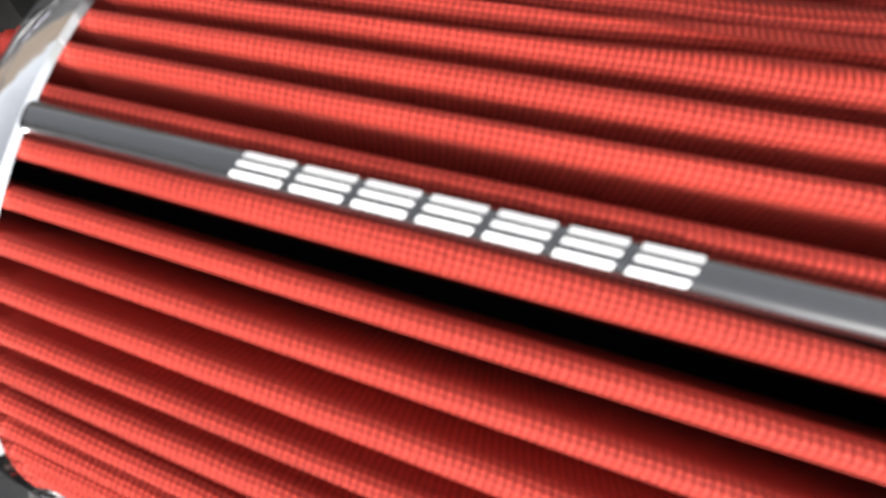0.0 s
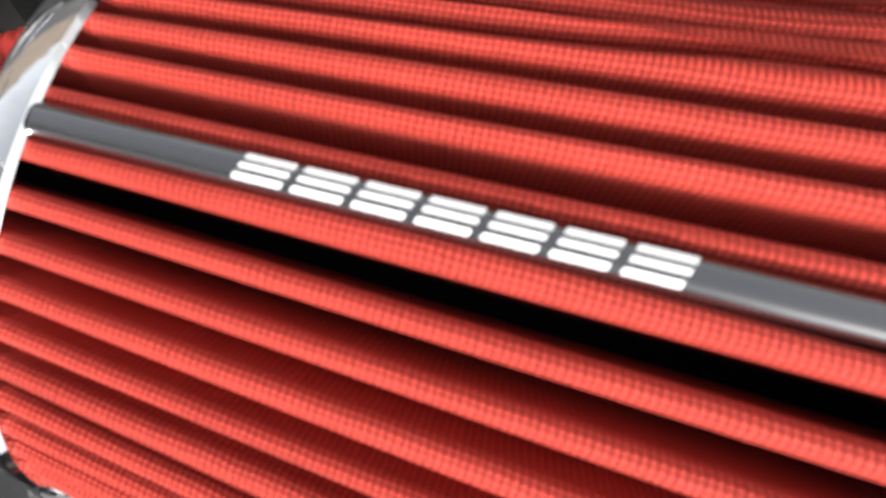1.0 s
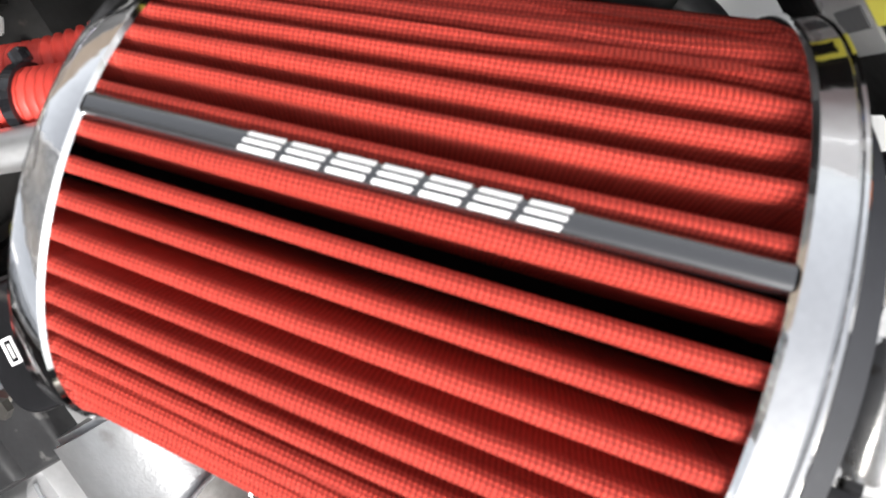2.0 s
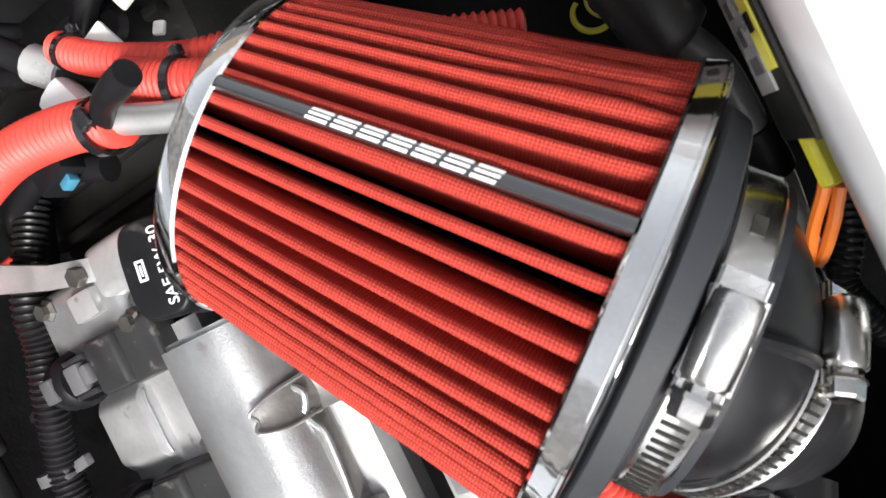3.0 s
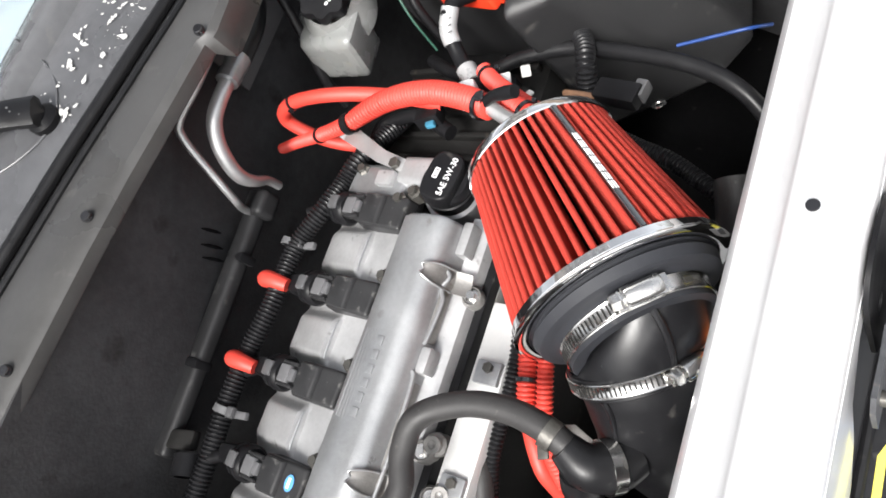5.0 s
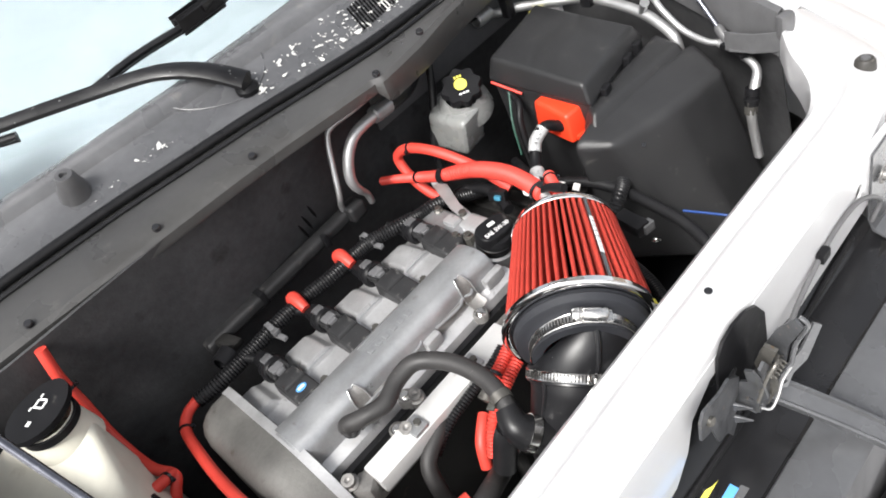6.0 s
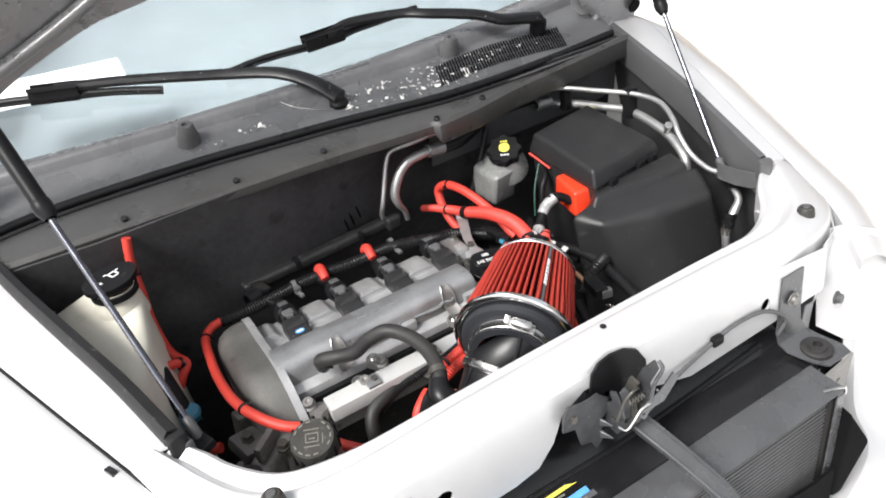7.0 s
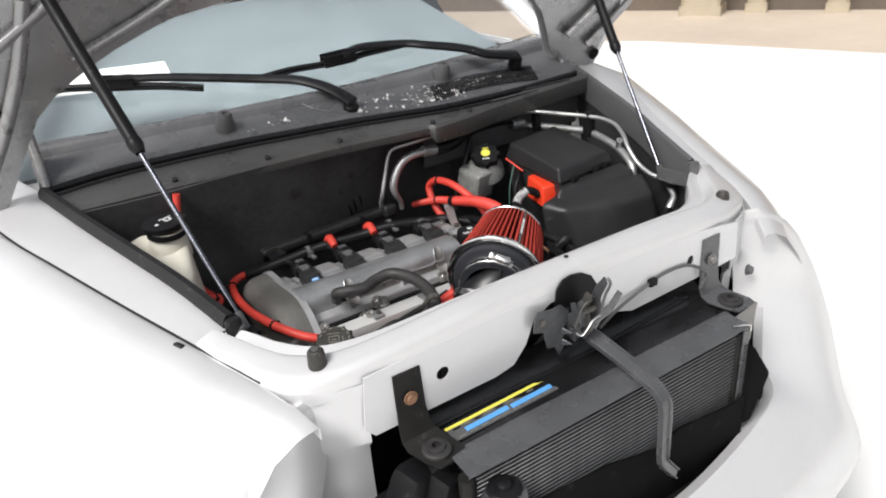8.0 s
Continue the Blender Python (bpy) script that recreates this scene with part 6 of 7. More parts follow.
part("neck", lathe(B(), [(-0.06, 0.040), (-0.030, 0.035), (-0.020, 0.031), (-0.004, 0.031)], (-0.200, 0.112, 1.056), (0.05, -0.10, 1), 30), M_CREAM, wash)
part("neck_band", lathe(B(), [(-0.016, 0.0315), (-0.016, 0.035), (-0.006, 0.035), (-0.006, 0.0315)], (-0.200, 0.112, 1.056), (0.05, -0.10, 1), 30), M_BLACK, wash)
W_UP = V((0.05, -0.10, 1)).normalized()
w0, w1, w2 = basis(W_UP)
wc = V((-0.202, 0.116, 1.056))
bm = B()
plate(bm, [(math.cos(g) * (0.040 + 0.006 * max(0, math.cos(g))) , math.sin(g) * 0.033) for g in np.linspace(0, 2 * math.pi, 30, endpoint=False)], [], wc, V((1, 0.55, 0.0)), V((-0.55, 1, 0.1)), 0.008)
wcap = part("cap", bm, M_BLACK, wash, "black snap-on cap")
for dx, dy, sx, sy in ((0.010, 0.006, 0.012, 0.0025), (0.010, -0.006, 0.010, 0.0025), (0.005, 0, 0.0025, 0.012), (0.016, 0, 0.0025, 0.010), (-0.016, -0.003, 0.006, 0.005), (0.021, 0.006, 0.005, 0.002), (0.002, 0.009, 0.005, 0.002)):
    part("print", box(B(), wc + V((0.876, 0.482, 0)) * dx + V((-0.482, 0.876, 0.085)) * dy + V((0, 0, 0.0088)), (sx, sy, 0.0008), 0, (5, 0, 29)), M_WHITE, wcap)
clip = thing("pump_plug", (-0.175, -0.03, 0.86), "teal plug and clip on the washer pump", "plug")
part("cap", lathe(B(), [(-0.014, 0.016), (0.010, 0.016), (0.014, 0.012), (0.014, 0)], (-0.176, -0.035, 0.878), (0.2, -0.3, 0.9), 18), M_TEAL, clip)
part("tab", box(B(), (-0.192, 0.028, 0.938), (0.018, 0.014, 0.016), 0.003, (0, 20, 20)), M_TEAL, clip)
part("body", tube(B(), [(-0.19, 0.02, 0.935), (-0.185, -0.01, 0.91), (-0.18, -0.03, 0.88), (-0.17, -0.05, 0.83)], 0.013, 12, 6), M_BLACK, clip)
solo("white_clip", box(B(), (-0.315, 0.20, 1.0), (0.035, 0.014, 0.012), 0.004, (0, 8, -15)), M_WHITE, "small white plastic clip behind the bottle", "clip")
hose("red_tube", [(-0.156, 0.180, 1.086), (-0.165, 0.175, 1.041), (-0.168, 0.165, 0.993), (-0.172, 0.150, 0.949), (-0.170, 0.120, 0.920), (-0.164, 0.082, 0.913), (-0.151, 0.050, 0.909), (-0.162, 0.040, 0.898), (-0.178, 0.035, 0.875)], 0.0072, M_RED, "red tube down the firewall past the bottle", "tube", ties=(0.17,))
hose("red_tube", [(-0.150, 0.052, 0.911), (-0.160, 0.045, 0.918), (-0.169, 0.040, 0.923), (-0.188, 0.030, 0.933)], 0.0075, M_RED, "short red branch to the washer pump", "tube", ties=(0.35,))
hose("red_tube", [(-0.19, -0.06, 0.83), (-0.175, -0.085, 0.845), (-0.155, -0.10, 0.85)], 0.008, M_RED, "red tube end beside the strut", "tube")
hose("red_hose", [(-0.072, 0.148, 0.892), (-0.092, 0.140, 0.892), (-0.108, 0.118, 0.890), (-0.115, 0.060, 0.892), (-0.118, -0.02, 0.905), (-0.114, -0.105, 0.922), (-0.098, -0.155, 0.922), (-0.075, -0.188, 0.915), (-0.050, -0.205, 0.908), (-0.035, -0.212, 0.903)], 0.0076, M_RED, "red hose looped round the end of the engine", "hose", ties=(0.22, 0.62))
for c, s, r in (((-0.115, -0.06, 0.80), (0.03, 0.03, 0.12), 12), ((-0.09, -0.115, 0.835), (0.035, 0.035, 0.05), 30), ((-0.045, -0.13, 0.868), (0.03, 0.03, 0.03), 10), ((-0.012, -0.15, 0.862), (0.032, 0.026, 0.03), 40), ((-0.06, -0.17, 0.85), (0.06, 0.04, 0.05), 15)):
    solo("engine_fitting", box(B(), c, s, 0.008, (0, 8, r)), M_ALU_DARK, "grimy cast fitting at the engine's corner", "fitting", "corner fittings")
mnt = thing("engine_mount", (-0.13, -0.20, 0.70), "grimy cast engine mount with a bolt and a bushing", "mount")
part("arm", tapered(B(), [(-0.165, -0.205, 0.80), (-0.125, -0.235, 0.80), (-0.055, -0.165, 0.80), (-0.075, -0.125, 0.80)], [(-0.155, -0.200, 0.868), (-0.125, -0.222, 0.866), (-0.060, -0.165, 0.875), (-0.075, -0.130, 0.878)], 0.010, 3), M_ALU_DARK, mnt)
part("bushing", lathe(B(), [(-0.03, 0.021), (0.0, 0.021), (0.003, 0.018), (0.003, 0.012), (-0.002, 0.010), (-0.002, 0)], (-0.140, -0.215, 0.882), (-0.05, -0.1, 1), 24), M_HOSE, mnt, "dusty rubber bushing")
part("bolt", lathe(B(), [(0, 0.011), (0.003, 0.011), (0.003, 0.008), (0.016, 0.008), (0.016, 0.005), (0.034, 0.005), (0.034, 0)], (-0.140, -0.215, 0.880), (-0.05, -0.1, 1), 6), M_ZINC, mnt, "long zinc-plated stud")
part("web", box(B(), (-0.098, -0.175, 0.885), (0.05, 0.012, 0.026), 0.004, (0, 0, 42)), M_ALU_DARK, mnt)
part("bracket", box(B(), (-0.118, -0.135, 0.86), (0.045, 0.05, 0.022), 0.007, (10, 15, 20)), M_ALU_DARK, mnt)
for p in ((-0.118, -0.135, 0.874), (-0.082, -0.195, 0.884)):
    part("nut", lathe(B(), [(-0.004, 0.010), (0.002, 0.010), (0.002, 0.0072), (0.010, 0.0072), (0.010, 0)], p, (0.1, -0.2, 1), 6), M_ZINC, mnt)
for p in ((-0.045, -0.115, 0.888), (-0.022, -0.140, 0.882), (0.066, -0.148, 0.878), (0.104, -0.128, 0.884)):
    solo("pipe_union", lathe(B(), [(-0.02, 0.011), (0, 0.011), (0.002, 0.008), (0.010, 0.008), (0.010, 0.004), (0.006, 0)], p, (-0.1, -0.3, 1), 12), M_ALU_DARK, "small aluminium pipe union", "fitting", "unions")
# behind the support: grey pipe, spring, clips
gp = thing("grey_pipe", (0.24, -0.34, 0.70), "grey plastic pipe behind the radiator support", "pipe")
part("boot", tube(B(), [(0.400, -0.318, 0.846), (0.372, -0.324, 0.838), (0.345, -0.3295, 0.831), (0.332, -0.333, 0.828), (0.329, -0.334, 0.827)], [0.0200, 0.0198, 0.0194, 0.0178, 0.0120], 24, 5), M_HOSE, gp, "wide grey rubber boot")
part("upper_pipe", tube(B(), [(0.336, -0.333, 0.829), (0.313, -0.3425, 0.824), (0.294, -0.3445, 0.815), (0.272, -0.3445, 0.804)], 0.0086, 16, 6), M_GREYPL, gp)
part("sleeve", tube(B(), [(0.278, -0.3448, 0.807), (0.266, -0.3452, 0.800), (0.252, -0.3452, 0.792)], 0.0106, 16, 5), M_BLACK, gp, "black joining sleeve")
part("lower_pipe", tube(B(), [(0.257, -0.3452, 0.795), (0.236, -0.3440, 0.782), (0.214, -0.3415, 0.766), (0.190, -0.340, 0.74)], 0.0088, 16, 6), M_RESV, gp, "glossy grey lower pipe")
spring = B()
tube(spring, [(0.378 + 0.012 * math.cos(g), -0.285 + 0.012 * math.sin(g) - 0.0022 * g, 0.735 + 0.003 * g) for g in np.linspace(0.4, 11, 40)], 0.0020, 8, 2, flat=0.5)
solo("yellow_coil", spring, M_YPLASTIC, "coiled yellow plastic strap", "strap")
solo("yellow_clip", box(B(), (0.269, -0.3662, 0.948), (0.024, 0.005, 0.010), 0.002, (-18, 10, 0)), M_YPLASTIC, "yellow plastic clip under the panel", "clip")
solo("orange_clip", tube(B(), [(0.262, -0.366, 0.948), (0.256, -0.363, 0.945), (0.245, -0.356, 0.935), (0.234, -0.351, 0.925), (0.231, -0.353, 0.924), (0.243, -0.361, 0.936), (0.256, -0.368, 0.944)], 0.0022, 8, 5), M_ORANGE, "orange plastic clip on the conduit", "clip")
hose("corrugated_conduit", [(0.24, -0.37, 0.85), (0.221, -0.363, 0.858), (0.205, -0.354, 0.86), (0.190, -0.356, 0.858), (0.172, -0.362, 0.85)], 0.0072, M_RUBBER, "thin black corrugated conduit behind the panel", "wiring", 0.0032)
strip = thing("backing_strip", (0.40, -0.366, 0.90), "black metal strip behind the panel's edge", "strip")
part("slope", sheet(B(), [[(x, y, z) for x in (0.275, 0.35, 0.43, 0.52)] for y, z in ((-0.3678, 0.972), (-0.3600, 0.938))], 0.0012), M_SHADE, strip)
part("flange", sheet(B(), [[(x, y, z) for x in (0.275, 0.35, 0.43, 0.52)] for y, z in ((-0.3684, 0.984), (-0.3679, 0.9725))], 0.0012), M_SHADE, strip)
part("skirt", sheet(B(), [[(x, y, z) for x in (0.275, 0.35, 0.43, 0.52)] for y, z in ((-0.3599, 0.9375), (-0.359, 0.90))], 0.0012), M_SHADE, strip)
lab = thing("warning_label", (0.33, -0.370, 0.94), "white and yellow printed label behind the panel", "label")
lab_u, lab_v = V((1, 0, 0)), V((0, -0.0078, 0.034)).normalized()
lab_n = lab_u.cross(lab_v) * -1
lab_m = Matrix((lab_u, lab_n, lab_v)).transposed()


def on_strip(x, f, up=0.0016):
    """A place on the strip's slope, f of the way down it."""
    return V((x, -0.3678 + 0.0078 * f, 0.972 - 0.034 * f)) + lab_n * up


part("paper", box(B(), on_strip(0.339, 0.62), (0.096, 0.0008, 0.0200), 0, lab_m), M_FOIL, lab, "pale printed paper")
part("stripe", box(B(), on_strip(0.345, 0.18), (0.096, 0.0008, 0.0095), 0, lab_m), M_YELLOW, lab, "yellow stripe")
for k in range(9):
    part("print", box(B(), on_strip(0.300 + 0.0095 * k, 0.55 + 0.05 * (k % 3), 0.0022), (0.0055, 0.0006, 0.007 if k % 3 else 0.012), 0, lab_m), M_GREYPL, lab)
for k in range(3):
    part("print", box(B(), on_strip(0.312 + 0.026 * k, 0.18, 0.0022), (0.006, 0.0006, 0.0055), 0, lab_m), M_BLACK, lab)
for p, s, turn in (((0.482, -0.105, 0.905), (0.016, 0.010, 0.004), (20, 10, 30)), ((0.458, -0.093, 0.922), (0.018, 0.020, 0.004), (15, -10, 20)), ((0.457, -0.116, 0.902), (0.008, 0.007, 0.003), (10, 20, -20))):
    solo("tape_scrap", box(B(), p, s, 0.0015, turn), M_FLAKE, "scrap of white tape on the wiring", "tape", "tape scraps")

# ---- front of the car: condenser, latch and brackets ----
cond = thing("condenser", (0.29, -0.55, 0.58), "dark aluminium air conditioning condenser", "condenser")
# core coloured black to give the shade between the cooling tubes
part("core", box(B(), (0.29, -0.540, 0.705), (0.56, 0.016, 0.235), 0.001), M_DEEP_BLACK, cond, "finned core, black for the shade between the tubes")
for i in range(32):
    z = 0.8336 - 0.0078 * i
    bm = box(B(), (0.29, -0.5505, z), (0.552, 0.008, 0.0032), 0.001, None, 1)
    part("cooling_tube", bm, M_COND, cond)
for x in (0.004, 0.577):
    part("header_tank", tube(B(), [(x, -0.545, 0.83), (x, -0.545, 0.58)], 0.0125, 14, 2), M_SHADE, cond)
part("end_strip", plate(B(), [(0.572, 0.60), (0.588, 0.60), (0.590, 0.838), (0.574, 0.838)], [ring_of(0.5815, z, 0.0028, 10) for z in (0.66, 0.70, 0.74, 0.775, 0.805)], (0, -0.5595, 0), (1, 0, 0), (0, 0, 1), 0.002), M_POST, cond, "punched steel strip at the condenser's end")
part("top_frame", sheet(B(), [[(x, y, z + 0.0006 * math.sin(23 * x + 90 * y)) for x in np.linspace(0.0, 0.592, 14)] for y, z in ((-0.558, 0.8385), (-0.560, 0.8405), (-0.557, 0.8430), (-0.532, 0.8450), (-0.508, 0.8480), (-0.505, 0.8470), (-0.503, 0.8420))], 0.002), M_POST, cond, "dull grey top frame")
hookob = thing("wire_hook", (0.59, -0.557, 0.842), "small bright wire hook on the condenser", "hook")
part("wire", tube(B(), [(0.560, -0.548, 0.848), (0.575, -0.553, 0.848), (0.592, -0.558, 0.844), (0.594, -0.559, 0.832)], 0.0022, 8, 5), M_STEEL, hookob)
shroud = thing("radiator_shroud", (0.29, -0.46, 0.60), "black plastic shroud over the radiator", "shroud")
rows = [[V((x, y, z + 0.004 * math.sin(6 * x))) for x in np.linspace(-0.03, 0.615, 12)] for y, z in ((-0.405, 0.872), (-0.415, 0.868), (-0.440, 0.850), (-0.446, 0.843), (-0.452, 0.843), (-0.500, 0.838), (-0.507, 0.830), (-0.509, 0.70))]
part("cover", sheet(B(), rows, 0.003), M_SHROUD, shroud)
part("ridge", tube(B(), [(-0.02, -0.447, 0.848), (0.15, -0.447, 0.849), (0.30, -0.447, 0.847), (0.45, -0.443, 0.850), (0.57, -0.44, 0.856)], 0.0038, 8, 5), M_RUBBER, shroud)
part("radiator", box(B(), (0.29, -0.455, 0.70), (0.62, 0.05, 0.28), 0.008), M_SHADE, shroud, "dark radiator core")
label = thing("service_label", (0.12, -0.47, 0.84), "yellow and blue service label on the shroud", "label")
part("paper", sheet(B(), [[(0.026, -0.489, 0.8428), (0.221, -0.487, 0.8428)], [(0.024, -0.458, 0.8445), (0.218, -0.454, 0.8445)]], 0.0008), M_GREYPL, label)
part("yellow_stripe", sheet(B(), [[(0.024, -0.4635, 0.8460), (0.218, -0.4595, 0.8460)], [(0.024, -0.458, 0.8464), (0.218, -0.454, 0.8464)]], 0.0008), M_YELLOW, label, "yellow stripe")
for k, (a0, a1) in enumerate(((0.03, 0.105), (0.115, 0.19))):
    part("blue_stripe", sheet(B(), [[(a0 + 0.02, -0.4815, 0.8452), (a1 + 0.025, -0.4795, 0.8452)], [(a0 + 0.02, -0.4725, 0.8458), (a1 + 0.025, -0.4705, 0.8458)]], 0.0008), M_BLUE, label, "blue stripe")
for k in range(9):
    part("print", box(B(), (0.04 + 0.02 * k, -0.4855 + 0.0002 * k, 0.8448), (0.014, 0.0025, 0.0008)), M_MARK, label)
    part("print", box(B(), (0.04 + 0.02 * k, -0.4672 + 0.0003 * k, 0.8460), (0.013, 0.0025, 0.0008)), M_MARK if k % 2 else M_BLACK, label)

# hood latch on its plate
latch = thing("hood_latch", (0.28, -0.46, 0.90), "dark steel hood latch bolted to the panel", "latch")
# black plate whose outline also paints the soft shade behind the latch
plate(bm := B(), [(0.246, 0.925), (0.2475, 0.975), (0.251, 0.996), (0.262, 1.008), (0.280, 1.012), (0.302, 1.008), (0.322, 0.996), (0.336, 0.972), (0.338, 0.93), (0.325, 0.90), (0.262, 0.895)], [ring_of(0.27, 0.95, 0.008)], (0, -0.4485, 0), (1, 0, 0), (0, 0, 1), 0.003)
part("back_shade_plate", bm, M_BLACK, latch, "black back plate that also draws the shade behind the latch")
# toothed bracket beside the back plate
plate(bm := B(), [(0.196, 0.944), (0.1985, 0.968), (0.206, 0.978), (0.232, 0.972), (0.250, 0.974), (0.266, 0.958), (0.262, 0.936), (0.252, 0.930), (0.259, 0.918), (0.249, 0.911), (0.256, 0.898), (0.245, 0.884), (0.236, 0.902), (0.222, 0.905), (0.214, 0.938)], [ring_of(0.2115, 0.957, 0.005)], (0, -0.458, 0), (1, 0, 0), (0, 0, 1), 0.003)
part("bracket", bm, M_LATCHSTEEL, latch, "dark steel bracket with torn teeth")
for z in (0.926, 0.905):
    part("tooth", tapered(B(), [(0.250, -0.460, z - 0.006), (0.254, -0.460, z - 0.006), (0.254, -0.460, z + 0.006), (0.250, -0.460, z + 0.006)], [(0.258, -0.476, z - 0.001), (0.2595, -0.476, z - 0.001), (0.2595, -0.476, z + 0.001), (0.258, -0.476, z + 0.001)], 0.0006, 1), M_LATCHSTEEL, latch)
# tall side plate with a folded edge
plate(bm := B(), [(0.0, 0.0), (0.014, -0.004), (0.030, 0.036), (0.034, 0.075), (0.046, 0.104), (0.038, 0.112), (0.022, 0.090), (0.006, 0.05)], [ring_of(0.018, 0.045, 0.006, ry=0.012)], (0.300, -0.456, 0.905), (-0.05, -1.0, 0.0), (0.10, 0, 1), 0.003)
part("side_plate", bm, M_LATCHSTEEL, latch)
part("folded_edge", tube(B(), [(0.3055, -0.490, 0.942), (0.309, -0.4935, 0.978), (0.312, -0.503, 1.006), (0.3125, -0.496, 1.014)], 0.0024, 8, 5), M_POST, latch, "worn bright edge of the side plate")
# second plate, notched
plate(bm := B(), [(0.0, 0.0), (0.02, -0.004), (0.030, 0.012), (0.024, 0.022), (0.034, 0.034), (0.030, 0.056), (0.022, 0.070), (0.014, 0.066), (0.016, 0.050), (0.008, 0.044), (0.004, 0.030)], [ring_of(0.016, 0.020, 0.004)], (0.268, -0.454, 0.910), (0.05, -1.0, 0.0), (-0.05, 0, 1), 0.003)
part("side_plate", bm, M_LATCHSTEEL, latch)
# front plate joining the two, with the throat cut out of it
plate(bm := B(), [(0.262, 0.918), (0.290, 0.912), (0.308, 0.926), (0.316, 0.952), (0.314, 0.968), (0.304, 0.974), (0.300, 0.958), (0.294, 0.946), (0.286, 0.948), (0.284, 0.968), (0.276, 0.982), (0.268, 0.978), (0.270, 0.958), (0.262, 0.944)], [ring_of(0.300, 0.936, 0.0045), ring_of(0.276, 0.928, 0.004)], (0, -0.478, 0), (1, 0, 0), (0, 0, 1), 0.003)
part("front_plate", bm, M_LATCHSTEEL, latch, "notched steel front plate of the latch")
plate(bm := B(), [(0.0, 0.0), (0.018, -0.006), (0.026, 0.02), (0.018, 0.05), (0.024, 0.07), (0.012, 0.075), (0.004, 0.05), (0.01, 0.025)], [ring_of(0.014, 0.008, 0.004)], (0.283, -0.462, 0.912), (0.15, -1.0, 0.1), (0.1, 0, 1), 0.005)
part("hook", bm, M_ZINC, latch, "worn steel catch hook")
plate(bm := B(), [(0.0, 0.0), (0.010, -0.004), (0.016, 0.010), (0.030, 0.020), (0.044, 0.052), (0.036, 0.058), (0.024, 0.034), (0.004, 0.014)], [ring_of(0.008, 0.004, 0.002)], (0.2890, -0.4835, 0.930), (0.55, -0.35, 0.0), (0.25, 0.1, 1), 0.003)
part("lever", bm, M_POST, latch, "bent release lever")
for p in ((0.2115, -0.4585, 0.957), (0.288, -0.4815, 0.928), (0.300, -0.4815, 0.940)):
    part("bolt", lathe(B(), [(0, 0.0075), (0.002, 0.0075), (0.002, 0.005), (0.006, 0.0048), (0.006, 0)], p, (0, -1, 0.1), 12), M_ZINC, latch)
part("spring_wire", tube(B(), [(0.262, -0.482, 0.928), (0.268, -0.489, 0.924), (0.278, -0.491, 0.934), (0.290, -0.490, 0.944), (0.306, -0.491, 0.948), (0.318, -0.491, 0.952), (0.3165, -0.490, 0.962)], 0.0013, 8, 5), M_PIPE, latch, "pale bent spring wire")
part("guide_wire", tube(B(), [(0.262, -0.480, 0.936), (0.268, -0.486, 0.968), (0.278, -0.490, 0.982), (0.290, -0.486, 0.978)], 0.0018, 8, 5), M_ZINC, latch, "bent steel guide wire")
part("spring", tube(B(), [(0.276 + 0.0012 * k, -0.486 - 0.0045 * math.sin(k * 1.57), 0.962 + 0.0045 * math.cos(k * 1.57)) for k in range(21)], 0.0010, 6, 2), M_ZINC, latch, "small coil spring")
cablec = thing("latch_cable", (0.45, -0.455, 0.91), "grey release cable along the panel", "cable")
part("cable", tube(B(), [(0.325, -0.468, 0.905), (0.385, -0.456, 0.917), (0.450, -0.451, 0.930), (0.500, -0.450, 0.938), (0.555, -0.452, 0.932), (0.592, -0.460, 0.905), (0.585, -0.455, 0.875)], 0.0030, 10, 7), M_GREYPL, cablec)
part("clip", box(B(), (0.462, -0.452, 0.932), (0.018, 0.010, 0.014), 0.003), M_BLACK, cablec)

# bent steel post below the latch
post = thing("latch_post", (0.33, -0.56, 0.70), "dull steel post bent down in front of the condenser", "post")
line = smooth_line([(0.302, -0.470, 0.905), (0.318, -0.525, 0.881), (0.331, -0.578, 0.857), (0.333, -0.595, 0.846), (0.334, -0.604, 0.832), (0.3345, -0.607, 0.810), (0.335, -0.607, 0.760), (0.337, -0.606, 0.722), (0.341, -0.605, 0.708), (0.352, -0.604, 0.692), (0.376, -0.602, 0.662)], 8)
rows = []
for i, p in enumerate(line):
    t = (line[min(i + 1, len(line) - 1)] - line[max(i - 1, 0)]).normalized()
    side = t.cross(V((0, -1, 0.6))).normalized()
    out = side.cross(t).normalized()
    w = 0.0125 - 0.004 * i / len(line)
    rows.append([p + side * a * w + out * b for a, b in ((-1, -0.008), (-1, 0.003), (-0.78, 0.0035), (-0.62, -0.0005), (0.62, -0.0005), (0.78, 0.0035), (1, 0.003), (1, -0.008))])
part("bar", sheet(B(), rows, 0.002), M_POST, post, smooth=False)


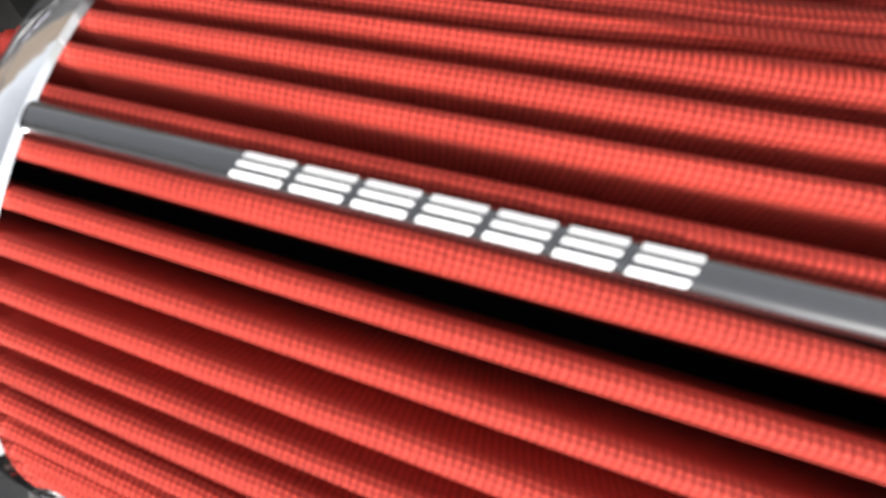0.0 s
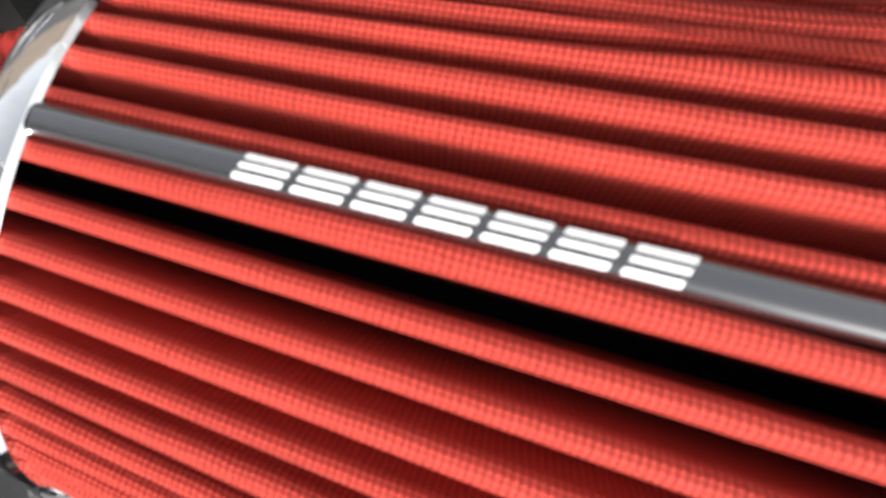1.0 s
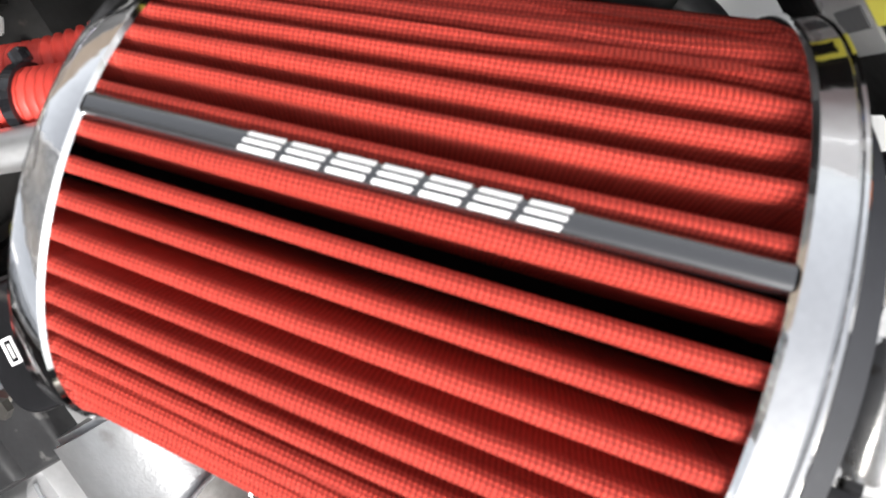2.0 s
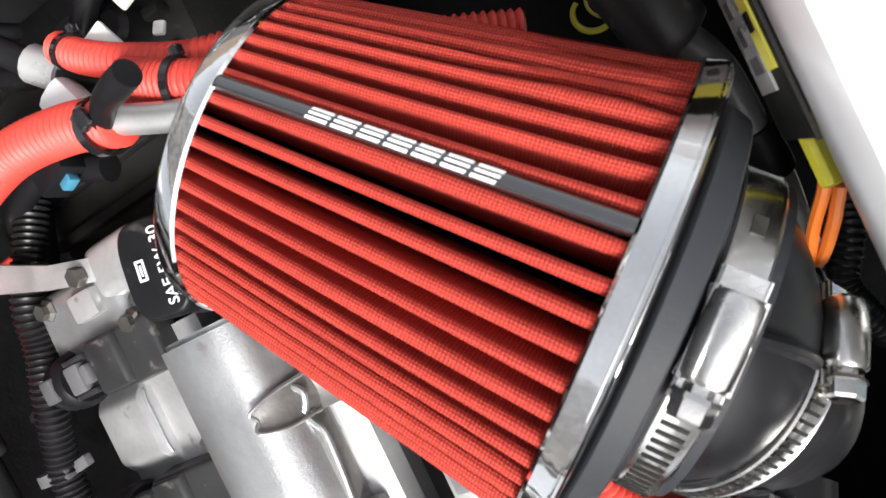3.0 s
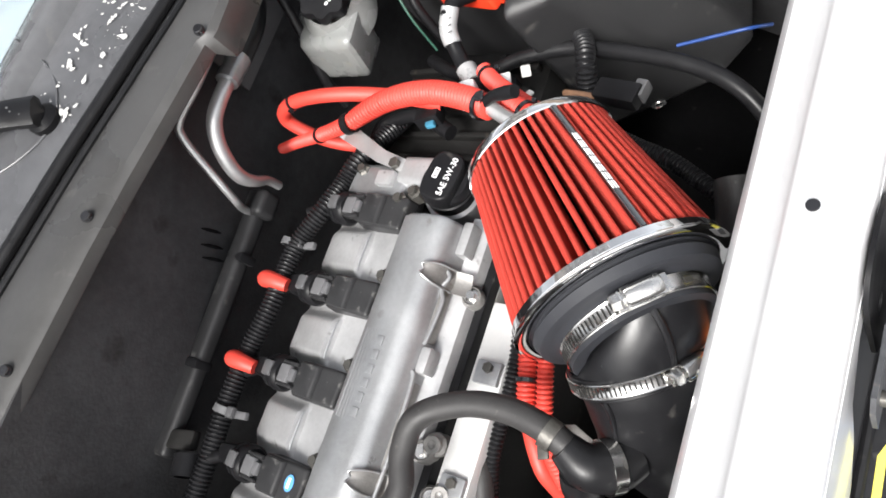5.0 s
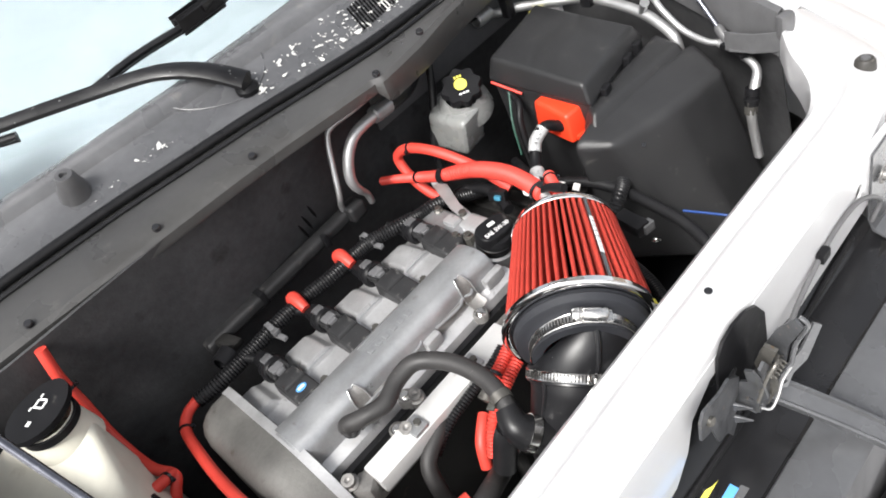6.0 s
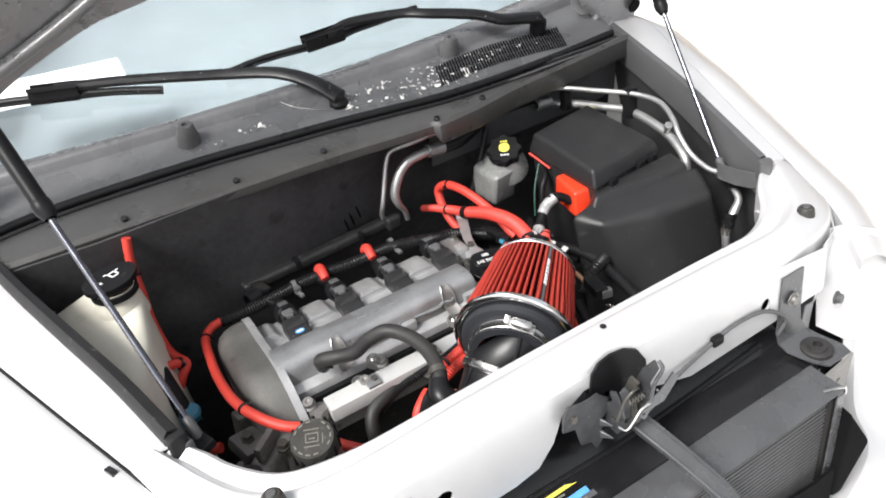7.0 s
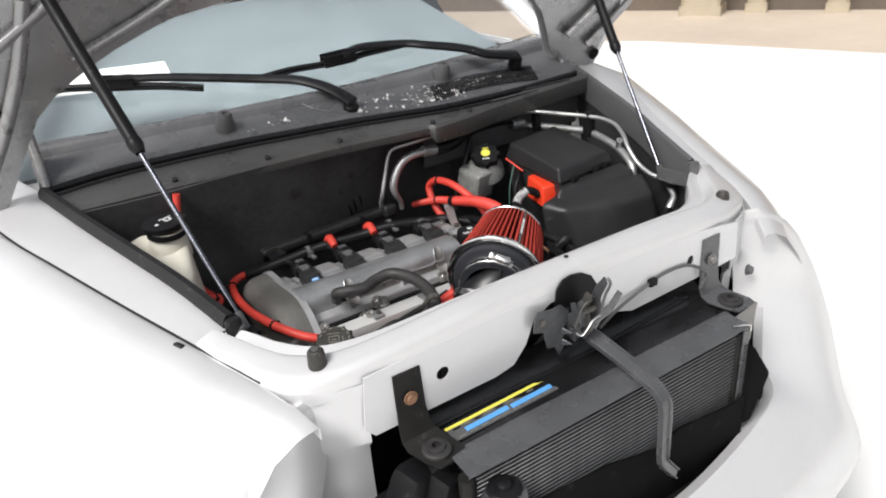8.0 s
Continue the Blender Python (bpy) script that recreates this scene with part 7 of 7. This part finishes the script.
def mount(x, flip, metal):
    s = -1 if flip else 1
    ob = thing("radiator_mount", (x, -0.48, 0.84), "steel radiator bracket with a rubber bushing", "bracket", "radiator brackets")
    rows = [[V((x + a, -0.450, 0.968)) for a in (-0.022, 0.022)], [V((x + a, -0.451, 0.90)) for a in (-0.022, 0.024)], [V((x + a, -0.452, 0.872)) for a in (-0.023, 0.028)], [V((x + a, -0.458, 0.858)) for a in (-0.024, 0.034)], [V((x + a, -0.472, 0.852)) for a in (-0.024, 0.040)], [V((x + a + 0.01, -0.505, 0.848)) for a in (-0.022, 0.040)], [V((x + a + 0.016, -0.522, 0.846)) for a in (-0.016, 0.030)]]
    part("strap", sheet(B(), rows, 0.003), metal, ob)
    part("bolt", lathe(B(), [(0, 0.011), (0.002, 0.011), (0.002, 0.007), (0.007, 0.0065), (0.007, 0)], (x, -0.4535, 0.925), (0, -1, 0), 12), M_RUST if flip else M_ALU_DARK, ob, "rusty bolt" if flip else "")
    part("bushing", lathe(B(), [(-0.006, 0.022), (0.004, 0.022), (0.006, 0.019), (0.006, 0.014), (0.010, 0.013), (0.010, 0.007), (0.002, 0.006), (0.002, 0)], (x + 0.012, -0.492, 0.850), (0, -0.05, 1), 24), M_HOSE, ob, "grey rubber bushing")


mount(0.612, False, M_POST)
mount(-0.022, True, M_SHADE)
side = thing("air_duct", (0.61, -0.58, 0.60), "black plastic air guide beside the condenser", "duct")
part("guide", tapered(B(), [(0.582, -0.50, 0.60), (0.600, -0.50, 0.60), (0.605, -0.575, 0.64), (0.585, -0.575, 0.64)], [(0.588, -0.50, 0.83), (0.610, -0.50, 0.83), (0.622, -0.590, 0.745), (0.596, -0.575, 0.80)], 0.004), M_DEEP_BLACK, side)
part("bracket", plate(B(), [(0.592, 0.845), (0.648, 0.855), (0.640, 0.78), (0.60, 0.76)], [ring_of(0.622, 0.82, 0.004)], (0, -0.528, 0), (1, 0, 0), (0, 0, 1), 0.003), M_ALU_DARK, side)
for x, y, z, s in ((-0.055, -0.485, 0.80, 0.06), (-0.09, -0.475, 0.755, 0.07), (-0.02, -0.505, 0.785, 0.05)):
    solo("side_bracket", box(B(), (x, y, z), (s, 0.05, 0.07), 0.016, (12, 20, 25)), M_BLACK, "black plastic bracket beside the radiator", "bracket", "side brackets")
can = thing("horn", (0.045, -0.575, 0.74), "grey metal canister in front of the condenser", "horn")
bm = B()
loft(bm, [[(0.045 + (0.034 * k) * math.copysign(abs(math.cos(g)) ** 0.6, math.cos(g)), -0.575 + (0.022 * k) * math.copysign(abs(math.sin(g)) ** 0.6, math.sin(g)), z) for g in np.linspace(0, 2 * math.pi, 28, endpoint=False)] for z, k in ((0.70, 0.90), (0.735, 0.94), (0.780, 1.0), (0.798, 0.99), (0.806, 0.90), (0.809, 0.70))])
can_body = part("body", bm, M_LATCHSTEEL, can)
part("collar", lathe(B(), [(-0.004, 0.026), (0.0, 0.026), (0.003, 0.023), (0.004, 0.012), (0.010, 0.011), (0.012, 0.008), (0.012, 0)], (0.045, -0.575, 0.810), (0, 0, 1), 24), M_BLACK, can)
for z in (0.752, 0.786):
    part("band", box(B(), (0.045, -0.5985, z), (0.050, 0.003, 0.006), 0.001), M_POST, can_body, "worn metal band")
solo("side_bolt", lathe(B(), [(0, 0.011), (0.003, 0.011), (0.003, 0.008), (0.010, 0.008), (0.010, 0)], (0.751, -0.433, 0.845), (0.2, -1, 0.1), 12), M_GREYPL, "grey bolt in the silver side panel", "bolt")
box(bm := B(), (0.30, -0.585, 0.545), (0.60, 0.05, 0.06), 0.02)
dam = thing("air_dam", (0.30, -0.585, 0.52), "black plastic air dam below the condenser", "air dam")
part("lip", bm, M_BLACK, dam)
# flat black plate added where the condenser's foot fades into shade
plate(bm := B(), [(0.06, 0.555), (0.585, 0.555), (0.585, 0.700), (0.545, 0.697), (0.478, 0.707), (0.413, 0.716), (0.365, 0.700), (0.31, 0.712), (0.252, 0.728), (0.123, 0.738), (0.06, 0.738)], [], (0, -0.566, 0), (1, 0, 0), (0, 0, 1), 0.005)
part("foot_shade", bm, M_DEEP_BLACK, dam, "black plate added for the shade at the condenser's foot")

# ---- cowl details ----
def knob(x, dy):
    p = cowl_at(x, dy)
    part("cowl_knob", lathe(B(), [(-0.006, 0.023), (0.004, 0.0215), (0.014, 0.0200), (0.024, 0.0165), (0.034, 0.0145), (0.038, 0.0120), (0.038, 0.0060), (0.033, 0.0045), (0.033, 0)], p, (0.05, -0.35, 1), 24), M_GREYPL, car, "grey plastic stop knob on the cowl")


knob(0.008, 0.048)
knob(0.566, 0.106)
for x in (-0.146, 0.040, 0.198, 0.409, 0.52):
    y = float(np.interp(x, FLANGE_X, FLANGE_Y))
    part("push_pin", lathe(B(), [(-0.002, 0.006), (0.002, 0.006), (0.004, 0.0045), (0.004, 0)], (x, y + 0.012, 1.1035), (0, -0.4, 1), 12), M_STRIP, car, "black push pin in the cowl flange")
vent = thing("cowl_vent", cowl_at(0.62, 0.03), "black slotted air grille set in the cowl", "grille")
for i in range(46):
    x = 0.492 + 0.0072 * i
    d0 = 0.018 + 0.010 * math.sin(i * 0.09)
    for k, (f0, f1) in enumerate(((0.0, 0.016), (0.020, 0.036), (0.040, 0.054))):
        a, b = cowl_at(x + 0.35 * f0, d0 + f0) + V((0, 0, 0.0030)), cowl_at(x + 0.35 * f1, d0 + f1) + V((0, 0, 0.0030))
        part("slot", tube(B(), [a, b], 0.0019, 6, 1), M_DEEP_BLACK, vent)
chips = B()
rng = random.Random(7)
clumps = [(rng.gauss(0.47, 0.10), rng.uniform(0.015, 0.075)) for _ in range(26)] + [(0.62, 0.05), (0.66, 0.06), (0.70, 0.055), (0.58, 0.045), (0.05, 0.02), (0.12, 0.03)]
for i in range(230):
    cxx, cdd = rng.choice(clumps)
    x, d = cxx + rng.gauss(0, 0.016), cdd + rng.gauss(0, 0.006)
    if not (-0.1 < x < 0.85 and 0.008 < d < 0.09):
        continue
    p = cowl_at(x, d) + V((0, 0, 0.0034))
    s = min(0.011, 0.0011 * math.exp(rng.gauss(0.35, 0.75)))
    way, n5 = rng.uniform(0, math.pi), rng.randint(5, 8)
    e_ = (cowl_at(x, d + 0.004) - cowl_at(x, d)).normalized()
    ring = []
    for k in range(n5):
        g = 2 * math.pi * k / n5
        u_, v_ = math.cos(g) * s * rng.uniform(0.5, 1.6), math.sin(g) * s * rng.uniform(0.25, 0.8)
        ring.append(chips.verts.new(p + V((1, 0, 0)) * (u_ * math.cos(way) - v_ * math.sin(way)) + e_ * (u_ * math.sin(way) + v_ * math.cos(way))))
    chips.faces.new(ring)
tagged(mesh_object("paint_flakes", chips, M_FLAKE, False), "pale peeling flakes scattered on the cowl", "flakes", kind="stuff")


def wiper(pivot, arm_pts, blade_pts, label):
    ob = thing("wiper", pivot, label, "wiper", "wipers")
    line = smooth_line(arm_pts, 6)
    rows = []
    for i, p in enumerate(line):
        t = (line[min(i + 1, len(line) - 1)] - line[max(i - 1, 0)]).normalized()
        s = t.cross(V((0, -0.5, 1))).normalized()
        k = i / (len(line) - 1)
        w = 0.017 - 0.009 * k
        up = V((0, -0.3, 1)) * 0.011
        rows.append([p - s * w, p - s * w + up * 0.6, p - s * w * 0.5 + up, p + s * w * 0.5 + up, p + s * w + up * 0.6, p + s * w])
    rows = [[rows[0][0].lerp(rows[0][5], 0.5) + (line[0] - line[1]).normalized() * 0.006] * 6] + rows + [[rows[-1][0].lerp(rows[-1][5], 0.5)] * 6]
    bm = sheet(B(), [[V(q) + V((0, 0, 1e-5 * j)) for j, q in enumerate(r)] for r in rows])
    part("arm", bm, M_FROST, ob)
    part("pivot", lathe(B(), [(-0.02, 0.018), (0.004, 0.018), (0.010, 0.012), (0.010, 0)], pivot, (0, -0.3, 1), 20), M_BLACK, ob)
    part("blade_frame", tube(B(), blade_pts, 0.0085, 10, 6, flat=0.8), M_FROST, ob)
    part("blade_rubber", tube(B(), [V(p) + V((0, 0.006, -0.008)) for p in blade_pts], 0.0035, 8, 6), M_RUBBER, ob)
    mid = V(blade_pts[len(blade_pts) // 2])
    way = (V(blade_pts[-1]) - V(blade_pts[0])).normalized()
    part("joint", box(B(), mid + V((0, -0.004, 0.008)), (0.075, 0.022, 0.020), 0.006, Matrix((way, way.cross(V((0, 0, 1))).normalized(), way.cross(V((0, 0, 1))).normalized().cross(way) * -1)).transposed()), M_BLACK, ob)


def on_glass(x, s, up=0.012):
    return glass_at(x, s) + V((0, -0.545, 0.838)) * up


wiper((0.286, 0.305, 1.136), [(0.288, 0.298, 1.146), (0.268, 0.330, 1.166), (0.246, 0.365, 1.181), (0.219, 0.395, 1.192), (0.188, 0.418, 1.199), (0.124, 0.450, 1.208), (0.028, 0.484, 1.224), (-0.067, 0.517, 1.238), (-0.162, 0.548, 1.247)], [on_glass(-0.40, 0.108, 0.015), on_glass(-0.26, 0.102, 0.015), on_glass(-0.165, 0.084, 0.015), on_glass(-0.07, 0.063, 0.015), on_glass(0.011, 0.035, 0.015)], "black wiper with a curved arm lying over the cowl")
wiper((0.785, 0.335, 1.150), [(0.788, 0.330, 1.158), (0.735, 0.335, 1.168), (0.690, 0.338, 1.178), (0.645, 0.366, 1.196), (0.560, 0.410, 1.214), (0.509, 0.445, 1.222), (0.407, 0.468, 1.228), (0.345, 0.456, 1.220)], [on_glass(0.126, 0.030, 0.015), on_glass(0.217, 0.040, 0.015), on_glass(0.341, 0.036, 0.015), on_glass(0.436, 0.044, 0.015), on_glass(0.574, 0.045, 0.015)], "black wiper resting along the foot of the glass")

sheet(bm := B(), [[glass_at(-0.30, k) + V((0, 0.006, -0.010)), glass_at(-0.035, k - 0.01) + V((0, 0.006, -0.010))] for k in (0.105, 0.14, 0.175)], 0.001)
solo("white_paper", bm, M_WHITE, "white sheet of paper lying behind the glass", "paper")


# hood hinges
def hinge(s):
    x = CX + s * 0.665
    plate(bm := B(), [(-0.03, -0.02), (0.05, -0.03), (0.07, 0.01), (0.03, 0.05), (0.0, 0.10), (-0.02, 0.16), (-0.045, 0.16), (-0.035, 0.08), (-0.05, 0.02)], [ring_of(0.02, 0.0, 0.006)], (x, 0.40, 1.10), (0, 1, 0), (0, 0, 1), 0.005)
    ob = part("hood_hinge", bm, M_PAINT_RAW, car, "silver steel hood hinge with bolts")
    for y, z in ((0.385, 1.105), (0.435, 1.10), (0.37, 1.20)):
        part("bolt", lathe(B(), [(0, 0.010), (0.003, 0.010), (0.003, 0.007), (0.009, 0.007), (0.009, 0)], (x - s * 0.006, y, z), (-s, 0, 0), 12), M_ZINC, ob)
    part("link", tube(B(), [(x - s * 0.01, 0.34, 1.11), (x - s * 0.012, 0.36, 1.17), (x - s * 0.012, 0.355, 1.26)], 0.008, 10, 5), M_PAINT_RAW, ob)


hinge(-1)
hinge(1)
